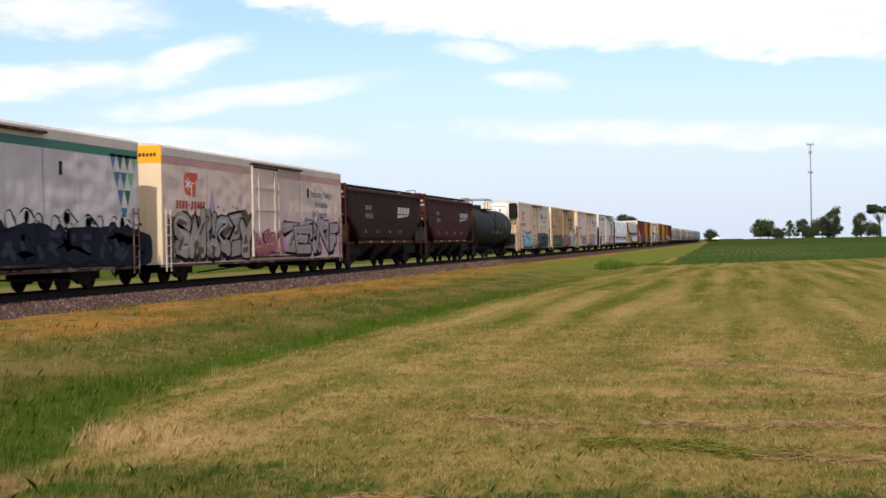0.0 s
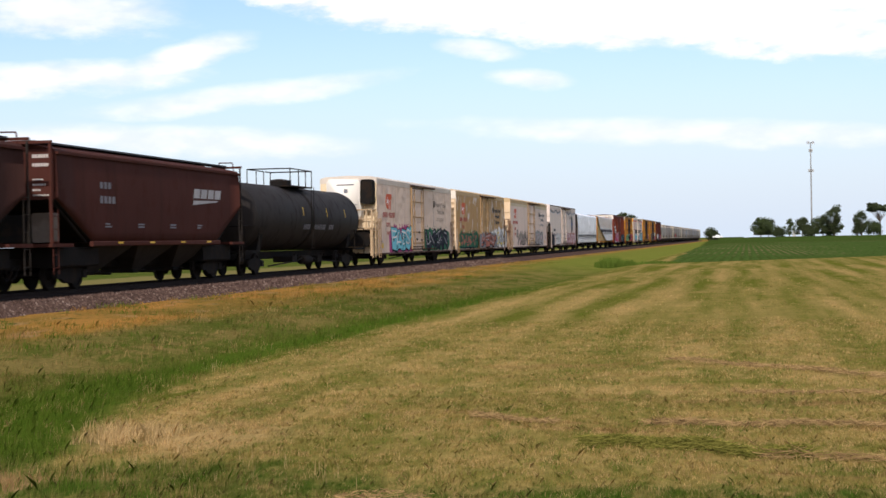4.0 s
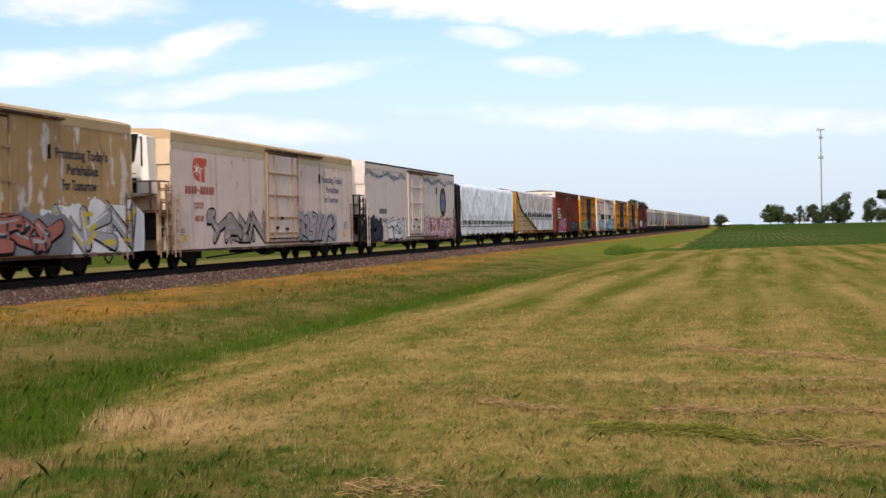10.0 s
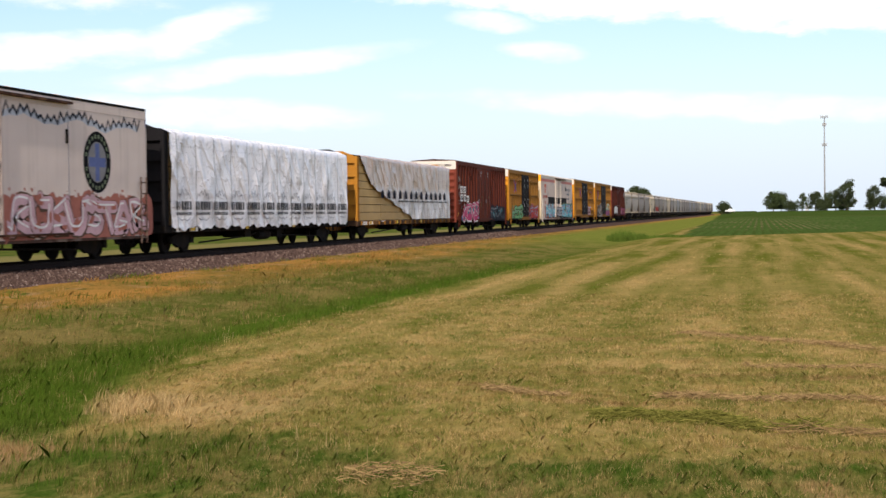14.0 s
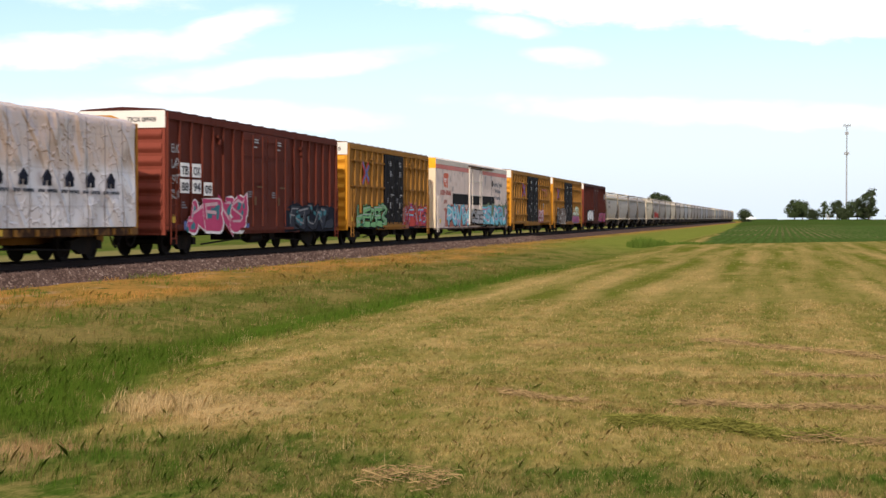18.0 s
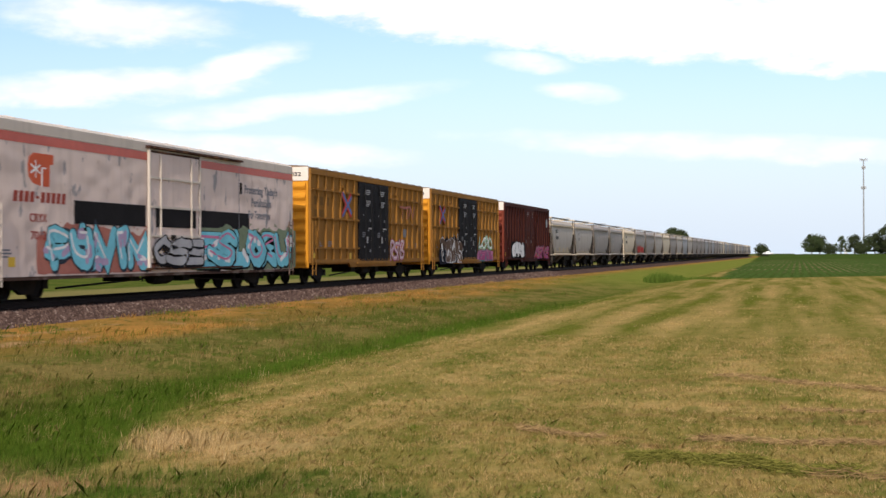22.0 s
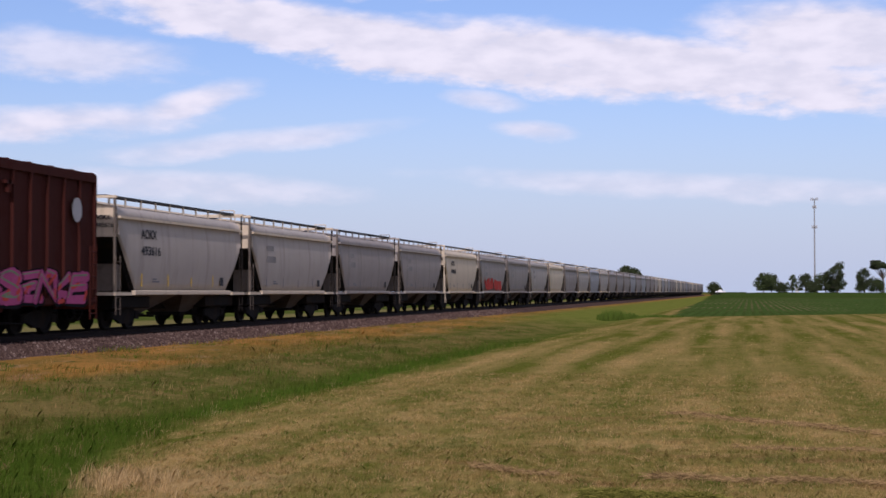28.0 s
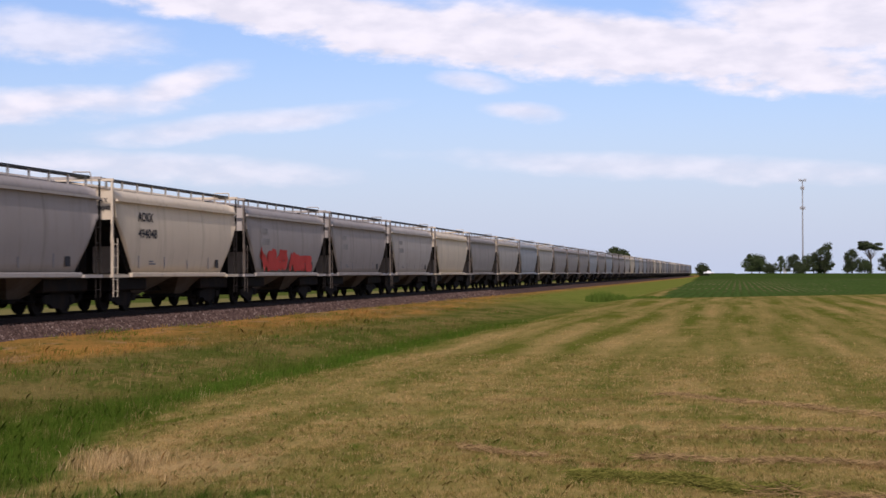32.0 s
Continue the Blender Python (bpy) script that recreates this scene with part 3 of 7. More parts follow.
def reefer(label, length, paint, roof_paint, end_paint, end_top, door_paint, z0=0.69, z1=4.75, unit=None, mark=True, band=None, slogan=True, slogan_mat=None, slogan_size=0.3, rail_mat=None, door=(9.4, 12.9, 16.2), front=0.95, back=0.95, frame_paint=None, plug=False, number="", front_grille=False):
    """An insulated refrigerator car with smooth sides and one sliding plug door on each side."""
    car = empty("refrigerator_car", label, "railway wagon", "cars of the train")
    half = 1.55
    rail_mat = rail_mat or RUSTY
    body = Shape()
    body.prism([(-half, z0), (half, z0), (half, z1 - 0.36), (-half, z1 - 0.36)], 0.0, length)
    part("body", body, paint, car)
    for k in (1, -1):
        trim = Shape()
        a, b = sorted(((half - 0.12) * k, (half - 0.02) * k))
        trim.box(a, b, 0.0, length, z0 - 0.09, z0 - 0.004)
        part("side_sill", trim, SILL, car)
    cap = Shape()
    ring = [(-half, z1 - 0.36), (half, z1 - 0.36)] + [(half + 0.012, z1 - 0.35), (half + 0.012, z1 - 0.08), (half - 0.06, z1 - 0.02), (half * 0.8, z1 + 0.05), (0.0, z1 + 0.1), (-half * 0.8, z1 + 0.05), (-half + 0.06, z1 - 0.02), (-half - 0.012, z1 - 0.08), (-half - 0.012, z1 - 0.35)]
    cap.prism(ring, -0.02, length + 0.02)
    part("roof", cap, roof_paint, car)
    for k in range(1, 16):
        y = length * k / 16
        seams = Shape()
        seams.prism([(half - 0.05, z1 - 0.03), (half * 0.8, z1 + 0.03), (half * 0.8, z1 + 0.065), (half - 0.05, z1)], y - 0.03, y + 0.03)
        part("roof_seam", seams, roof_paint, car)
    if band:
        bars(car, [(0.02, length - 0.02, z1 - 0.62, z1 - 0.37)], band, half + 0.006, "painted_band")
    d0, d1, d2 = door
    # the door, its posts, lock rods and upper track
    dr = part("door", Shape().soft_box(half + 0.01, half + 0.07, d0 + 0.12, d1 - 0.12, z0 + 0.3, z1 - 0.36, 0.02), door_paint, car)
    for q in ((d0 + 0.1, d1 - 0.1, z0 + 0.26, z0 + 0.3), (d0 + 0.1, d1 - 0.1, z1 - 0.36, z1 - 0.30), (d1 - 0.13, d1 - 0.1, z0 + 0.3, z1 - 0.36), (d0 + 0.1, d0 + 0.13, z0 + 0.3, z1 - 0.36)):
        part("door_gasket", Shape().box(half + 0.005, half + 0.074, *q), RUST_DARK, dr)
    for y in (d0, d1 - 0.1):
        part("door_post", Shape().box(half + 0.02, half + 0.1, y, y + 0.1, z0 + 0.1, z1 - 0.25), frame_paint or door_paint, dr)
    for f in (0.2, 0.8):
        y = d0 + (d1 - d0) * f
        part("lock_rod", Shape().rod((half + 0.1, y, z0 + 0.3), (half + 0.1, y, z1 - 0.4), 0.03), frame_paint or GALV, dr)
    for f in (0.12, 0.28, 0.5, 0.72):
        z = z0 + (z1 - z0) * f
        part("door_bar", Shape().box(half + 0.06, half + 0.11, d0 + 0.12, d1 - 0.12, z - 0.035, z + 0.035), frame_paint or door_paint, dr)
    for y, z in ((d0 + 1.0, 1.35), (d0 + 1.6, 1.75), (d0 + 2.3, 1.3)):
        part("door_latch", Shape().box(half + 0.1, half + 0.14, y, y + 0.3, z, z + 0.12), STEEL, dr)
    s = Shape().box(half + 0.0, half + 0.16, d0 - 0.1, d2, z1 - 0.24, z1 - 0.17)
    part("door_track", s, RUST_DARK, car)
    part("lower_track", Shape().box(half, half + 0.12, d0 - 0.1, d2, z0 + 0.10, z0 + 0.16), RUST_DARK, car)
    part("door_seam", Shape().box(half, half + 0.008, d2 - 0.05, d2 - 0.02, z0 + 0.2, z1 - 0.4), GREYINK, car)
    part("vent_box", Shape().box(half, half + 0.05, length - 5.75, length - 5.65, 3.4, 3.8), STEEL, car)
    # ends
    if unit:
        w = part("end_wall", Shape().box(-half, half, -0.03, 0.02, z0, z1 - 0.3), end_paint, car)
        s = Shape()
        for k in range(4):
            z = 1.2 + k * 0.8
            s.soft_box(-half, half, -0.1, -0.03, z, z + 0.45, 0.03)
        part("end_rib", s, end_paint, w)
        u = part("cooling_unit", Shape().prism([(-0.95, 2.5), (0.75, 2.5), (0.85, 2.7), (0.85, 4.3), (0.7, 4.62), (-0.8, 4.66), (-0.95, 4.5)], -0.95, -0.1), unit, car, "white cooling unit on the end platform", True)
        if front_grille:
            part("radiator_grille", Shape().prism([(-0.92, 3.38), (0.4, 3.38), (0.66, 3.7), (0.8, 4.58), (-0.78, 4.6), (-0.92, 4.48)], -0.975, -0.94), STEEL, u)
            part("side_grille", Shape().box(0.84, 0.875, -0.9, -0.2, 3.5, 4.5), STEEL, u)
            part("unit_shroud", Shape().prism([(0.84, 2.6), (1.12, 2.6), (1.02, 4.5), (0.84, 4.56)], -0.8, -0.1), unit, u)
            for wx in (0.2, 0.62):
                part("gauge_window", Shape().box(wx - 0.1, wx + 0.1, -0.965, -0.945, 2.95, 3.12), STEEL, u)
        else:
            part("fan_duct", Shape().soft_box(0.88, 1.5, -0.9, -0.12, 3.3, 4.6, 0.1), STEEL, u)
        s = Shape()
        for k in range(5):
            s.box(-0.6 + k * 0.28, -0.6 + k * 0.28 + 0.2, -0.965, -0.95, 2.62, 3.0)
        part("unit_grille", s, STEEL, u)
        part("unit_nameplate", Shape().box(-0.4, 0.55, -0.96, -0.95, 4.3, 4.36).box(0.0, 0.2, -0.965, -0.95, 3.9, 4.1).box(-0.5, 0.7, -0.962, -0.95, 3.25, 3.29), GREYINK, u)
        part("end_platform", Shape().box(-half, half, -1.0, 0.0, 1.95, 2.05), rail_mat, car)
        s = Shape()
        for x in (-1.5, -0.6, 0.3, 1.2, 1.5):
            s.box(x - 0.035, x + 0.035, -1.02, -0.95, 2.05, 3.0)
        s.rod((-1.5, -0.98, 3.0), (1.5, -0.98, 3.0), 0.03)
        s.rod((-1.5, -0.98, 2.5), (1.5, -0.98, 2.5), 0.03)
        s.rod((1.5, -0.98, 3.0), (1.5, 0, 3.0), 0.03)
        part("platform_railing", s, rail_mat, car)
        s = Shape().box(1.4, 1.5, -1.0, -0.9, 0.55, 2.05).box(-1.5, -1.4, -1.0, -0.9, 0.55, 2.05)
        s.rod((0.4, -0.5, 0.9), (0.4, -0.9, 2.0), 0.05)
        part("platform_post", s, rail_mat, car)
        part("fuel_tank", Shape().soft_box(-1.1, 1.3, -0.8, -0.12, 1.05, 1.9, 0.12), STEEL, car)
        ladder(car, -0.95, half - 0.02, 0.45, 2.9, rail_mat, 0.5, "y", 6)
        ladder(car, -0.5, half + 0.03, 0.55, 2.9, rail_mat, 0.42, "y", 6)
    elif plug:
        w = part("end_wall", Shape().box(-half, half, -0.05, 0.02, z0, z1 - 0.62), end_paint, car)
        part("end_top_sheet", Shape().box(-half, half, -0.054, 0.02, z1 - 0.62, z1 - 0.03), end_top, w)
        if number:
            lettering(w, "CRYX " + number, -0.06, z1 - 0.4, 0.14, INK, -0.25, 1.3, True, "end_lettering")
        else:
            for k in range(7):
                part("end_lettering", Shape().box(0.5 + k * 0.13, 0.59 + k * 0.13, -0.06, -0.054, z1 - 0.4, z1 - 0.28), INK, w)
    else:
        corrugated_end(car, -0.03, half, z0, z1, end_paint, end_top, -1)
    corrugated_end(car, length + 0.03, half, z0, z1, end_paint, end_top, 1)
    for y in (0.12, length - 0.55):
        ladder(car, y, half + 0.07, 0.45, 2.55, SILL if y > 1 else frame_paint or GALV, 0.42)
    running_gear(car, length, 3.0, front, back)
    if mark:
        fruit_mark(car, 2.0, 3.05, 1.4, 0.86, REDINK, WHITEINK)
        name = Shape()
        for k in range(10):
            y0, a, b = 1.25 + k * 0.29, 2.62, 2.9
            if k == 4:
                name.box(1.552, 1.556, y0 + 0.03, y0 + 0.2, 2.72, 2.79)
            else:
                name.slab([(y0, a), (y0 + 0.2, a), (y0 + 0.25, b), (y0 + 0.05, b)], 1.552, 1.556)
        tagged(part("company_name", name, DARKRED, car), kind="stuff")
        if number:
            lettering(car, "CRYX", 2.1, 2.12, 0.22, DARKRED, 1.556, 0.95, name="reporting_mark")
            lettering(car, number, 2.15, 1.66, 0.22, DARKRED, 1.556, 0.85, name="car_number")
    if slogan:
        for words, y, z in zip(SLOGAN, (17.6, 18.3, 18.0), (3.45, 3.0, 2.55)):
            y = y - (22.9 - length)
            lettering(car, words, y, z, slogan_size, slogan_mat or GREYINK, 1.557, 0.195 * len(words), name="slogan")
    stencil_block(car, length - 1.6, 1.6, 0.7, 4, GREYINK)
    stencil_block(car, 0.7, 1.35, 0.5, 3, GREYINK)
    bars_each(car, [(1.0, 1.35, 0.95, 1.2), (length - 1.8, length - 1.4, 0.95, 1.2)], YELLOWINK, name="reflector")
    return car


def boxcar(label, length, paint, end_paint, top_paint, roof_paint, door_paint, door, z0=0.7, z1=4.74, rails=(), pitch=1.03, rib=0.09, sheet_bars=True, front=0.95, back=0.95, inset=2.6, doors=2, shadow_sill=True, end_words="", end_wide=1.85, stencil=None, big_stencils=True):
    """A high-cube boxcar with outside posts, double plug doors and pressed ends."""
    car = empty("boxcar", label, "railway wagon", "cars of the train")
    half = 1.5
    body = Shape().prism([(-half, z0 + 0.12), (half, z0 + 0.12), (half, z1 - 0.1), (-half, z1 - 0.1)], 0.0, length)
    part("body", body, paint, car)
    roof_of(car, length, half, z1 - 0.06, roof_paint)
    for k in (1, -1):
        a, b = sorted((half * k, (half + 0.09) * k))
        part("side_sill", Shape().box(a, b, 0.0, length, z0 + (0.18 if shadow_sill else 0), z0 + 0.34), paint, car)
        part("top_chord", Shape().box(a, b, 0.0, length, z1 - 0.32, z1 - 0.1), paint, car)
    d0, d1 = door
    # the deep sill under the door
    part("door_sill", Shape().slab([(d0 - 1.6, z0 + 0.18), (d0 - 1.3, z0 - 0.02), (d1 + 1.3, z0 - 0.02), (d1 + 1.6, z0 + 0.18)], half - 0.02, half + 0.07), paint, car)
    for side in (1, -1):
        for k, y in enumerate(np.arange(0.0, length + 0.01, (length - 0.1) / round(length / pitch))):
            if d0 - 0.1 < y < d1 + 0.05:
                continue
            a, b = sorted((half * side, (half + rib) * side))
            part("side_post", Shape().box(a, b, y, y + 0.1, z0 + 0.3, z1 - 0.3), paint, car)
    for z in rails:
        for a, b in ((0.3, d0), (d1, length - 0.3)):
            part("side_rail", Shape().box(half, half + 0.096, a, b, z - 0.035, z + 0.035), paint, car)
    w = (d1 - d0) / doors
    for i in range(doors):
        y = d0 + i * w
        dr = part("door", Shape().soft_box(half, half + 0.09, y + 0.03, y + w - 0.03, z0 + 0.22, z1 - 0.34, 0.02), door_paint, car)
        for z in (z0 + 0.9, z0 + 1.9, z0 + 2.9, z1 - 0.6):
            part("door_rib", Shape().box(half + 0.085, half + 0.115, y + 0.06, y + w - 0.06, z - 0.04, z + 0.04), door_paint, dr)
        for f in (0.32, 0.72):
            part("lock_rod", Shape().rod((half + 0.165, y + w * f, z0 + 0.25), (half + 0.165, y + w * f, z1 - 0.45), 0.026), door_paint, dr)
        part("door_handle", Shape().box(half + 0.12, half + 0.17, y + w * 0.42, y + w * 0.42 + 0.1, z0 + 1.05, z0 + 1.35).box(half + 0.12, half + 0.16, y + w * 0.55, y + w * 0.55 + 0.5, z0 + 1.7, z0 + 1.76), SPRAY["silver"] if big_stencils else SPRAY["brown"], dr)
        if big_stencils:
            stencil_block(dr, y + w * 0.3, z1 - 0.72, w * 0.32, 3, SPRAY["silver"], half + 0.165)
            stencil_block(dr, y + w * 0.32, z1 - 1.2, w * 0.32, 4, SPRAY["silver"], half + 0.165, 0.075)
        else:
            stencil_block(dr, y + w * 0.38, z1 - 0.62, w * 0.2, 2, SPRAY["silver"], half + 0.165, 0.1)
            stencil_block(dr, y + w * 0.36, z1 - 0.9, w * 0.16, 1, SPRAY["silver"], half + 0.165, 0.1)
        stencil_block(dr, y + w * 0.15, 2.2, w * 0.22, 3, GREYINK, half + 0.13)
        for i, (f, z) in enumerate(() if not big_stencils else ((0.2, 3.0), (0.62, 2.75), (0.5, 2.3), (0.72, 1.9), (0.25, 1.55), (0.62, 1.35), (0.35, 2.0))):
            bars(dr, [(y + w * f, y + w * f + 0.1 + 0.04 * (i % 3), z, z + 0.07 + 0.05 * (i % 2))], SPRAY["grey"], half + 0.135, "worn_label")
    part("door_track", Shape().box(half, half + 0.14, d0 - 0.4, d1 + 0.4, z0 + 0.1, z0 + 0.2), paint, car)
    corrugated_end(car, -0.03, half, z0, z1, end_paint, top_paint, -1)
    corrugated_end(car, length + 0.03, half, z0, z1, end_paint, top_paint, 1)
    if end_words:
        lettering(car, end_words, -0.075, z1 - 0.42, 0.16, INK, 1.2 - end_wide, end_wide, True, "end_lettering")
    for y in (0.1, length - 0.52):
        ladder(car, y, half + 0.13, 0.4, 2.6, paint, 0.42)
    for y in (d0 - 2.6, d1 + 1.4):
        s = Shape().box(half, half + 0.13, y, y + 0.4, z1 - 0.72, z1 - 0.62)
        s.box(half, half + 0.13, y + 0.15, y + 0.3, z1 - 0.95, z1 - 0.62)
        part("roof_hook", s, paint, car)
    running_gear(car, length, inset, front, back)
    for y in (1.2, 2.6, length - 3.2, length - 1.4):
        if stencil:
            stencil_block(car, y, 1.75, 0.55, 3, stencil, half + 0.008)
    bars_each(car, [(0.5, 0.8, 1.1, 1.35), (d0 - 1.3, d0 - 1.0, 1.05, 1.3), (d1 + 1.0, d1 + 1.3, 1.05, 1.3), (length - 0.9, length - 0.6, 1.05, 1.3)], YELLOWINK, half + 0.008, "reflector")
    return car


# grime on the bays; on end posts and ladders, painted-in shade too
POST = grainy("grimy_shaded_post_paint", (0.12, 0.098, 0.08), 0.8, 0.0, 3.0, 0.4, 0.3, (0.09, 0.07, 0.055), 0.15)
BAY = grainy("grimy_shaded_steel", (0.024, 0.020, 0.017), 0.85, 0.0, 3.0, 0.45, 0.3, (0.03, 0.025, 0.022), 0.1)


def hopper_body(length, ends, z_sill, z_slope, z_eave, z_roof, half, foot, bow):
    """A covered hopper's tank: bowed sides, an arched roof and end slope sheets that run in below."""
    s = Shape()
    stations = [(ends, z_slope), (ends + foot * 0.5, (z_slope + z_sill) / 2), (ends + foot, z_sill), (length - ends - foot, z_sill), (length - ends - foot * 0.5, (z_slope + z_sill) / 2), (length - ends, z_slope)]
    rows = 9
    ring = []
    for y, low in stations:
        pts = []
        for k in range(rows):
            z = low + (z_eave - low) * k / (rows - 1)
            f = (z - z_sill) / (z_eave - z_sill)
            pts.append((half * (1.0 - bow + bow * math.sin(math.pi * (0.05 + f * 0.78))), z))
        pts += [(half * 0.965, z_eave + 0.02), (half * 0.93, z_eave + 0.5 * (z_roof - z_eave)), (half * 0.82, z_roof - 0.08), (half * 0.6, z_roof), (half * 0.3, z_roof + 0.04)]
        ring.append([(x, y, z) for x, z in pts] + [(-x, y, z) for x, z in reversed(pts)])
    n = len(ring[0])
    verts = [p for r in ring for p in r]
    faces = [(i * n + k, (i + 1) * n + k, (i + 1) * n + (k + 1) % n, i * n + (k + 1) % n) for i in range(len(ring) - 1) for k in range(n)]
    faces = [tuple(reversed(f)) for f in faces]
    faces += [tuple(range(n)), tuple(reversed(range((len(ring) - 1) * n, len(ring) * n)))]
    return s.add(verts, faces)


def hopper(label, length, paint, frame_paint, bays=2, z_sill=1.25, z_slope=3.0, z_eave=3.56, z_roof=3.98, z_walk=4.22, ends=0.22, foot=1.5, inset=1.9, walk_posts=True, front=0.5, back=0.5, spin=False, pale_posts=False):
    """A covered hopper car with an arched roof, roofwalks, end frames and discharge bays."""
    car = empty("covered_hopper", label, "railway wagon", "cars of the train")
    half = 1.55
    part("tank_body", hopper_body(length, ends, z_sill, z_slope, z_eave, z_roof, half, foot, 0.115 if bays == 2 else 0.06), paint, car, "", True)
    s = Shape()
    for k in (1, -1):
        a, b = sorted((half * 0.93 * k, (half * 1.02) * k))
        s.box(a, b, ends, length - ends, z_eave - 0.03, z_eave + 0.05)
    part("eave_rail", s, frame_paint, car)
    for k in (1, -1):
        a, b = sorted(((half - 0.12) * k, (half + 0.01) * k))
        part("side_sill", Shape().soft_box(a, b, ends + foot - 0.25, length - ends - foot + 0.25, z_sill - 0.13, z_sill + 0.02, 0.02), frame_paint, car)
    span = (length - 2 * ends - 2 * foot) / bays
    for k in range(bays):
        y0 = ends + foot + k * span
        bay = Shape()
        top, bot, m = z_sill - 0.02, 0.5, y0 + span / 2
        bay.add([(-1.4, y0 + 0.05, top), (1.4, y0 + 0.05, top), (1.4, y0 + span - 0.05, top), (-1.4, y0 + span - 0.05, top), (-0.55, m - 0.4, bot), (0.55, m - 0.4, bot), (0.55, m + 0.4, bot), (-0.55, m + 0.4, bot)],
                [(0, 1, 2, 3), (7, 6, 5, 4), (0, 4, 5, 1), (1, 5, 6, 2), (2, 6, 7, 3), (3, 7, 4, 0)])
        b = part("discharge_bay", bay, POST if bays == 2 else BAY, car)
        part("outlet_gate", Shape().box(-0.65, 0.65, m - 0.5, m + 0.5, 0.38, 0.5).rod((0.6, m, 0.42), (1.2, m, 0.42), 0.04), STEEL, b)
    for way, y in ((-1, 0.0), (1, length)):
        wide = 0.07 if way < 0 else 0.05
        # posts and ladders carry the shade between cars in their colour
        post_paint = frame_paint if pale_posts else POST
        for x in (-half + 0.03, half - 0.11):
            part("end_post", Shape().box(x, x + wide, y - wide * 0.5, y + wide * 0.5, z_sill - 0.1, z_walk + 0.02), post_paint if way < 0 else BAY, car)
        part("end_crossbar", Shape().box(-half + 0.03, half - 0.02, y - 0.05, y + 0.05, z_walk - 0.06, z_walk + 0.02), frame_paint, car)
        y2 = ends if way < 0 else length - ends
        part("end_sheet", Shape().box(-half + 0.1, half - 0.1, min(y2, y2 + 0.03 * way), max(y2, y2 + 0.03 * way), z_slope - 0.05, z_roof - 0.12), frame_paint, car)
        part("end_platform", Shape().box(-half, half, min(y - 0.1, y2 - way * 1.0), max(y + 0.1, y2 - way * 1.0), z_sill - 0.14, z_sill - 0.04), frame_paint, car)
        side = y - 0.02 if way < 0 else y - 0.4
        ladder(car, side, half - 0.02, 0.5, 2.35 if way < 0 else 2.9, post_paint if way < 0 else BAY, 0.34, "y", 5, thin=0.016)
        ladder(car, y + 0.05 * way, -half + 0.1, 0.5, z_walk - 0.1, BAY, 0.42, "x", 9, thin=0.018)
        # black sheet over the end slope, painting in the gap's shade
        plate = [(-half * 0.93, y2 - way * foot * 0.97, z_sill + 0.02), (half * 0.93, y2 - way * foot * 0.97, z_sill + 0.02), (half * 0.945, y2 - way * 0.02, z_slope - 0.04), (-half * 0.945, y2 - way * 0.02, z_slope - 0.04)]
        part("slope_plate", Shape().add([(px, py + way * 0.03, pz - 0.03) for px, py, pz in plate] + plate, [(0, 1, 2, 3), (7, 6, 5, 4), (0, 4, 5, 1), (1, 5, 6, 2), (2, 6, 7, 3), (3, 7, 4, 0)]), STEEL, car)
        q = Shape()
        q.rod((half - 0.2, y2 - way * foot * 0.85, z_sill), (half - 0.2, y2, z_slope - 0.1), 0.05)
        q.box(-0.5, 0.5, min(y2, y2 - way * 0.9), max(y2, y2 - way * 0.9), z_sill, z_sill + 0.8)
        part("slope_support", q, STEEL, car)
        if way < 0:
            part("brake_box", Shape().soft_box(0.75, half - 0.2, min(y2 + way * 0.05, y2 - way * 0.45), max(y2 + way * 0.05, y2 - way * 0.45), z_sill, z_sill + 0.85, 0.05), POST, car)
    if walk_posts:
        for x in (-half * 0.62, half * 0.62):
            wk = part("roofwalk", Shape().box(x - 0.22, x + 0.22, 0.0, length, z_walk, z_walk + 0.05), DARKGRATE, car)
            posts = [Shape().box(x + 0.16, x + 0.21, y - 0.03, y + 0.03, z_roof - 0.12, z_walk) for y in (0.3 + (length - 0.6) * k / 9 for k in range(10))]
            if spin:
                for s in posts:
                    part("roofwalk_post", s, frame_paint, wk)
            else:
                s = Shape()
                for p in posts:
                    s.add(p.v, p.f)
                tagged(part("roofwalk_posts", s, frame_paint, wk), kind="stuff")
        hatch = Shape().soft_box(-0.3, 0.3, 0.6, length - 0.6, z_roof, z_roof + 0.16, 0.06)
    else:
        part("roofwalk", Shape().box(0.5, 0.95, 0.1, length - 0.1, z_walk, z_walk + 0.05).box(-0.95, -0.5, 0.1, length - 0.1, z_walk, z_walk + 0.05), DARKGRATE, car)
        hatch = Shape().soft_box(-0.3, 0.3, 0.8, length - 0.8, z_roof, z_roof + 0.18, 0.06)
    part("loading_hatch", hatch, frame_paint, car)
    s = Shape()
    s.path([(0.7, length - 0.25, z_walk + 0.05), (0.7, length - 0.25, z_walk + 0.16), (1.2, length - 0.1, z_walk + 0.16), (1.2, length + 0.02, z_walk - 0.2)], 0.022)
    part("roof_grab_iron", s, frame_paint, car)
    for y in (inset, length - inset):
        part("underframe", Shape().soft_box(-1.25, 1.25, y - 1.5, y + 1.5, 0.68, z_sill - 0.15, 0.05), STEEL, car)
    running_gear(car, length, inset, front, back, (0.62, 0.95), None, False, spin)
    return car


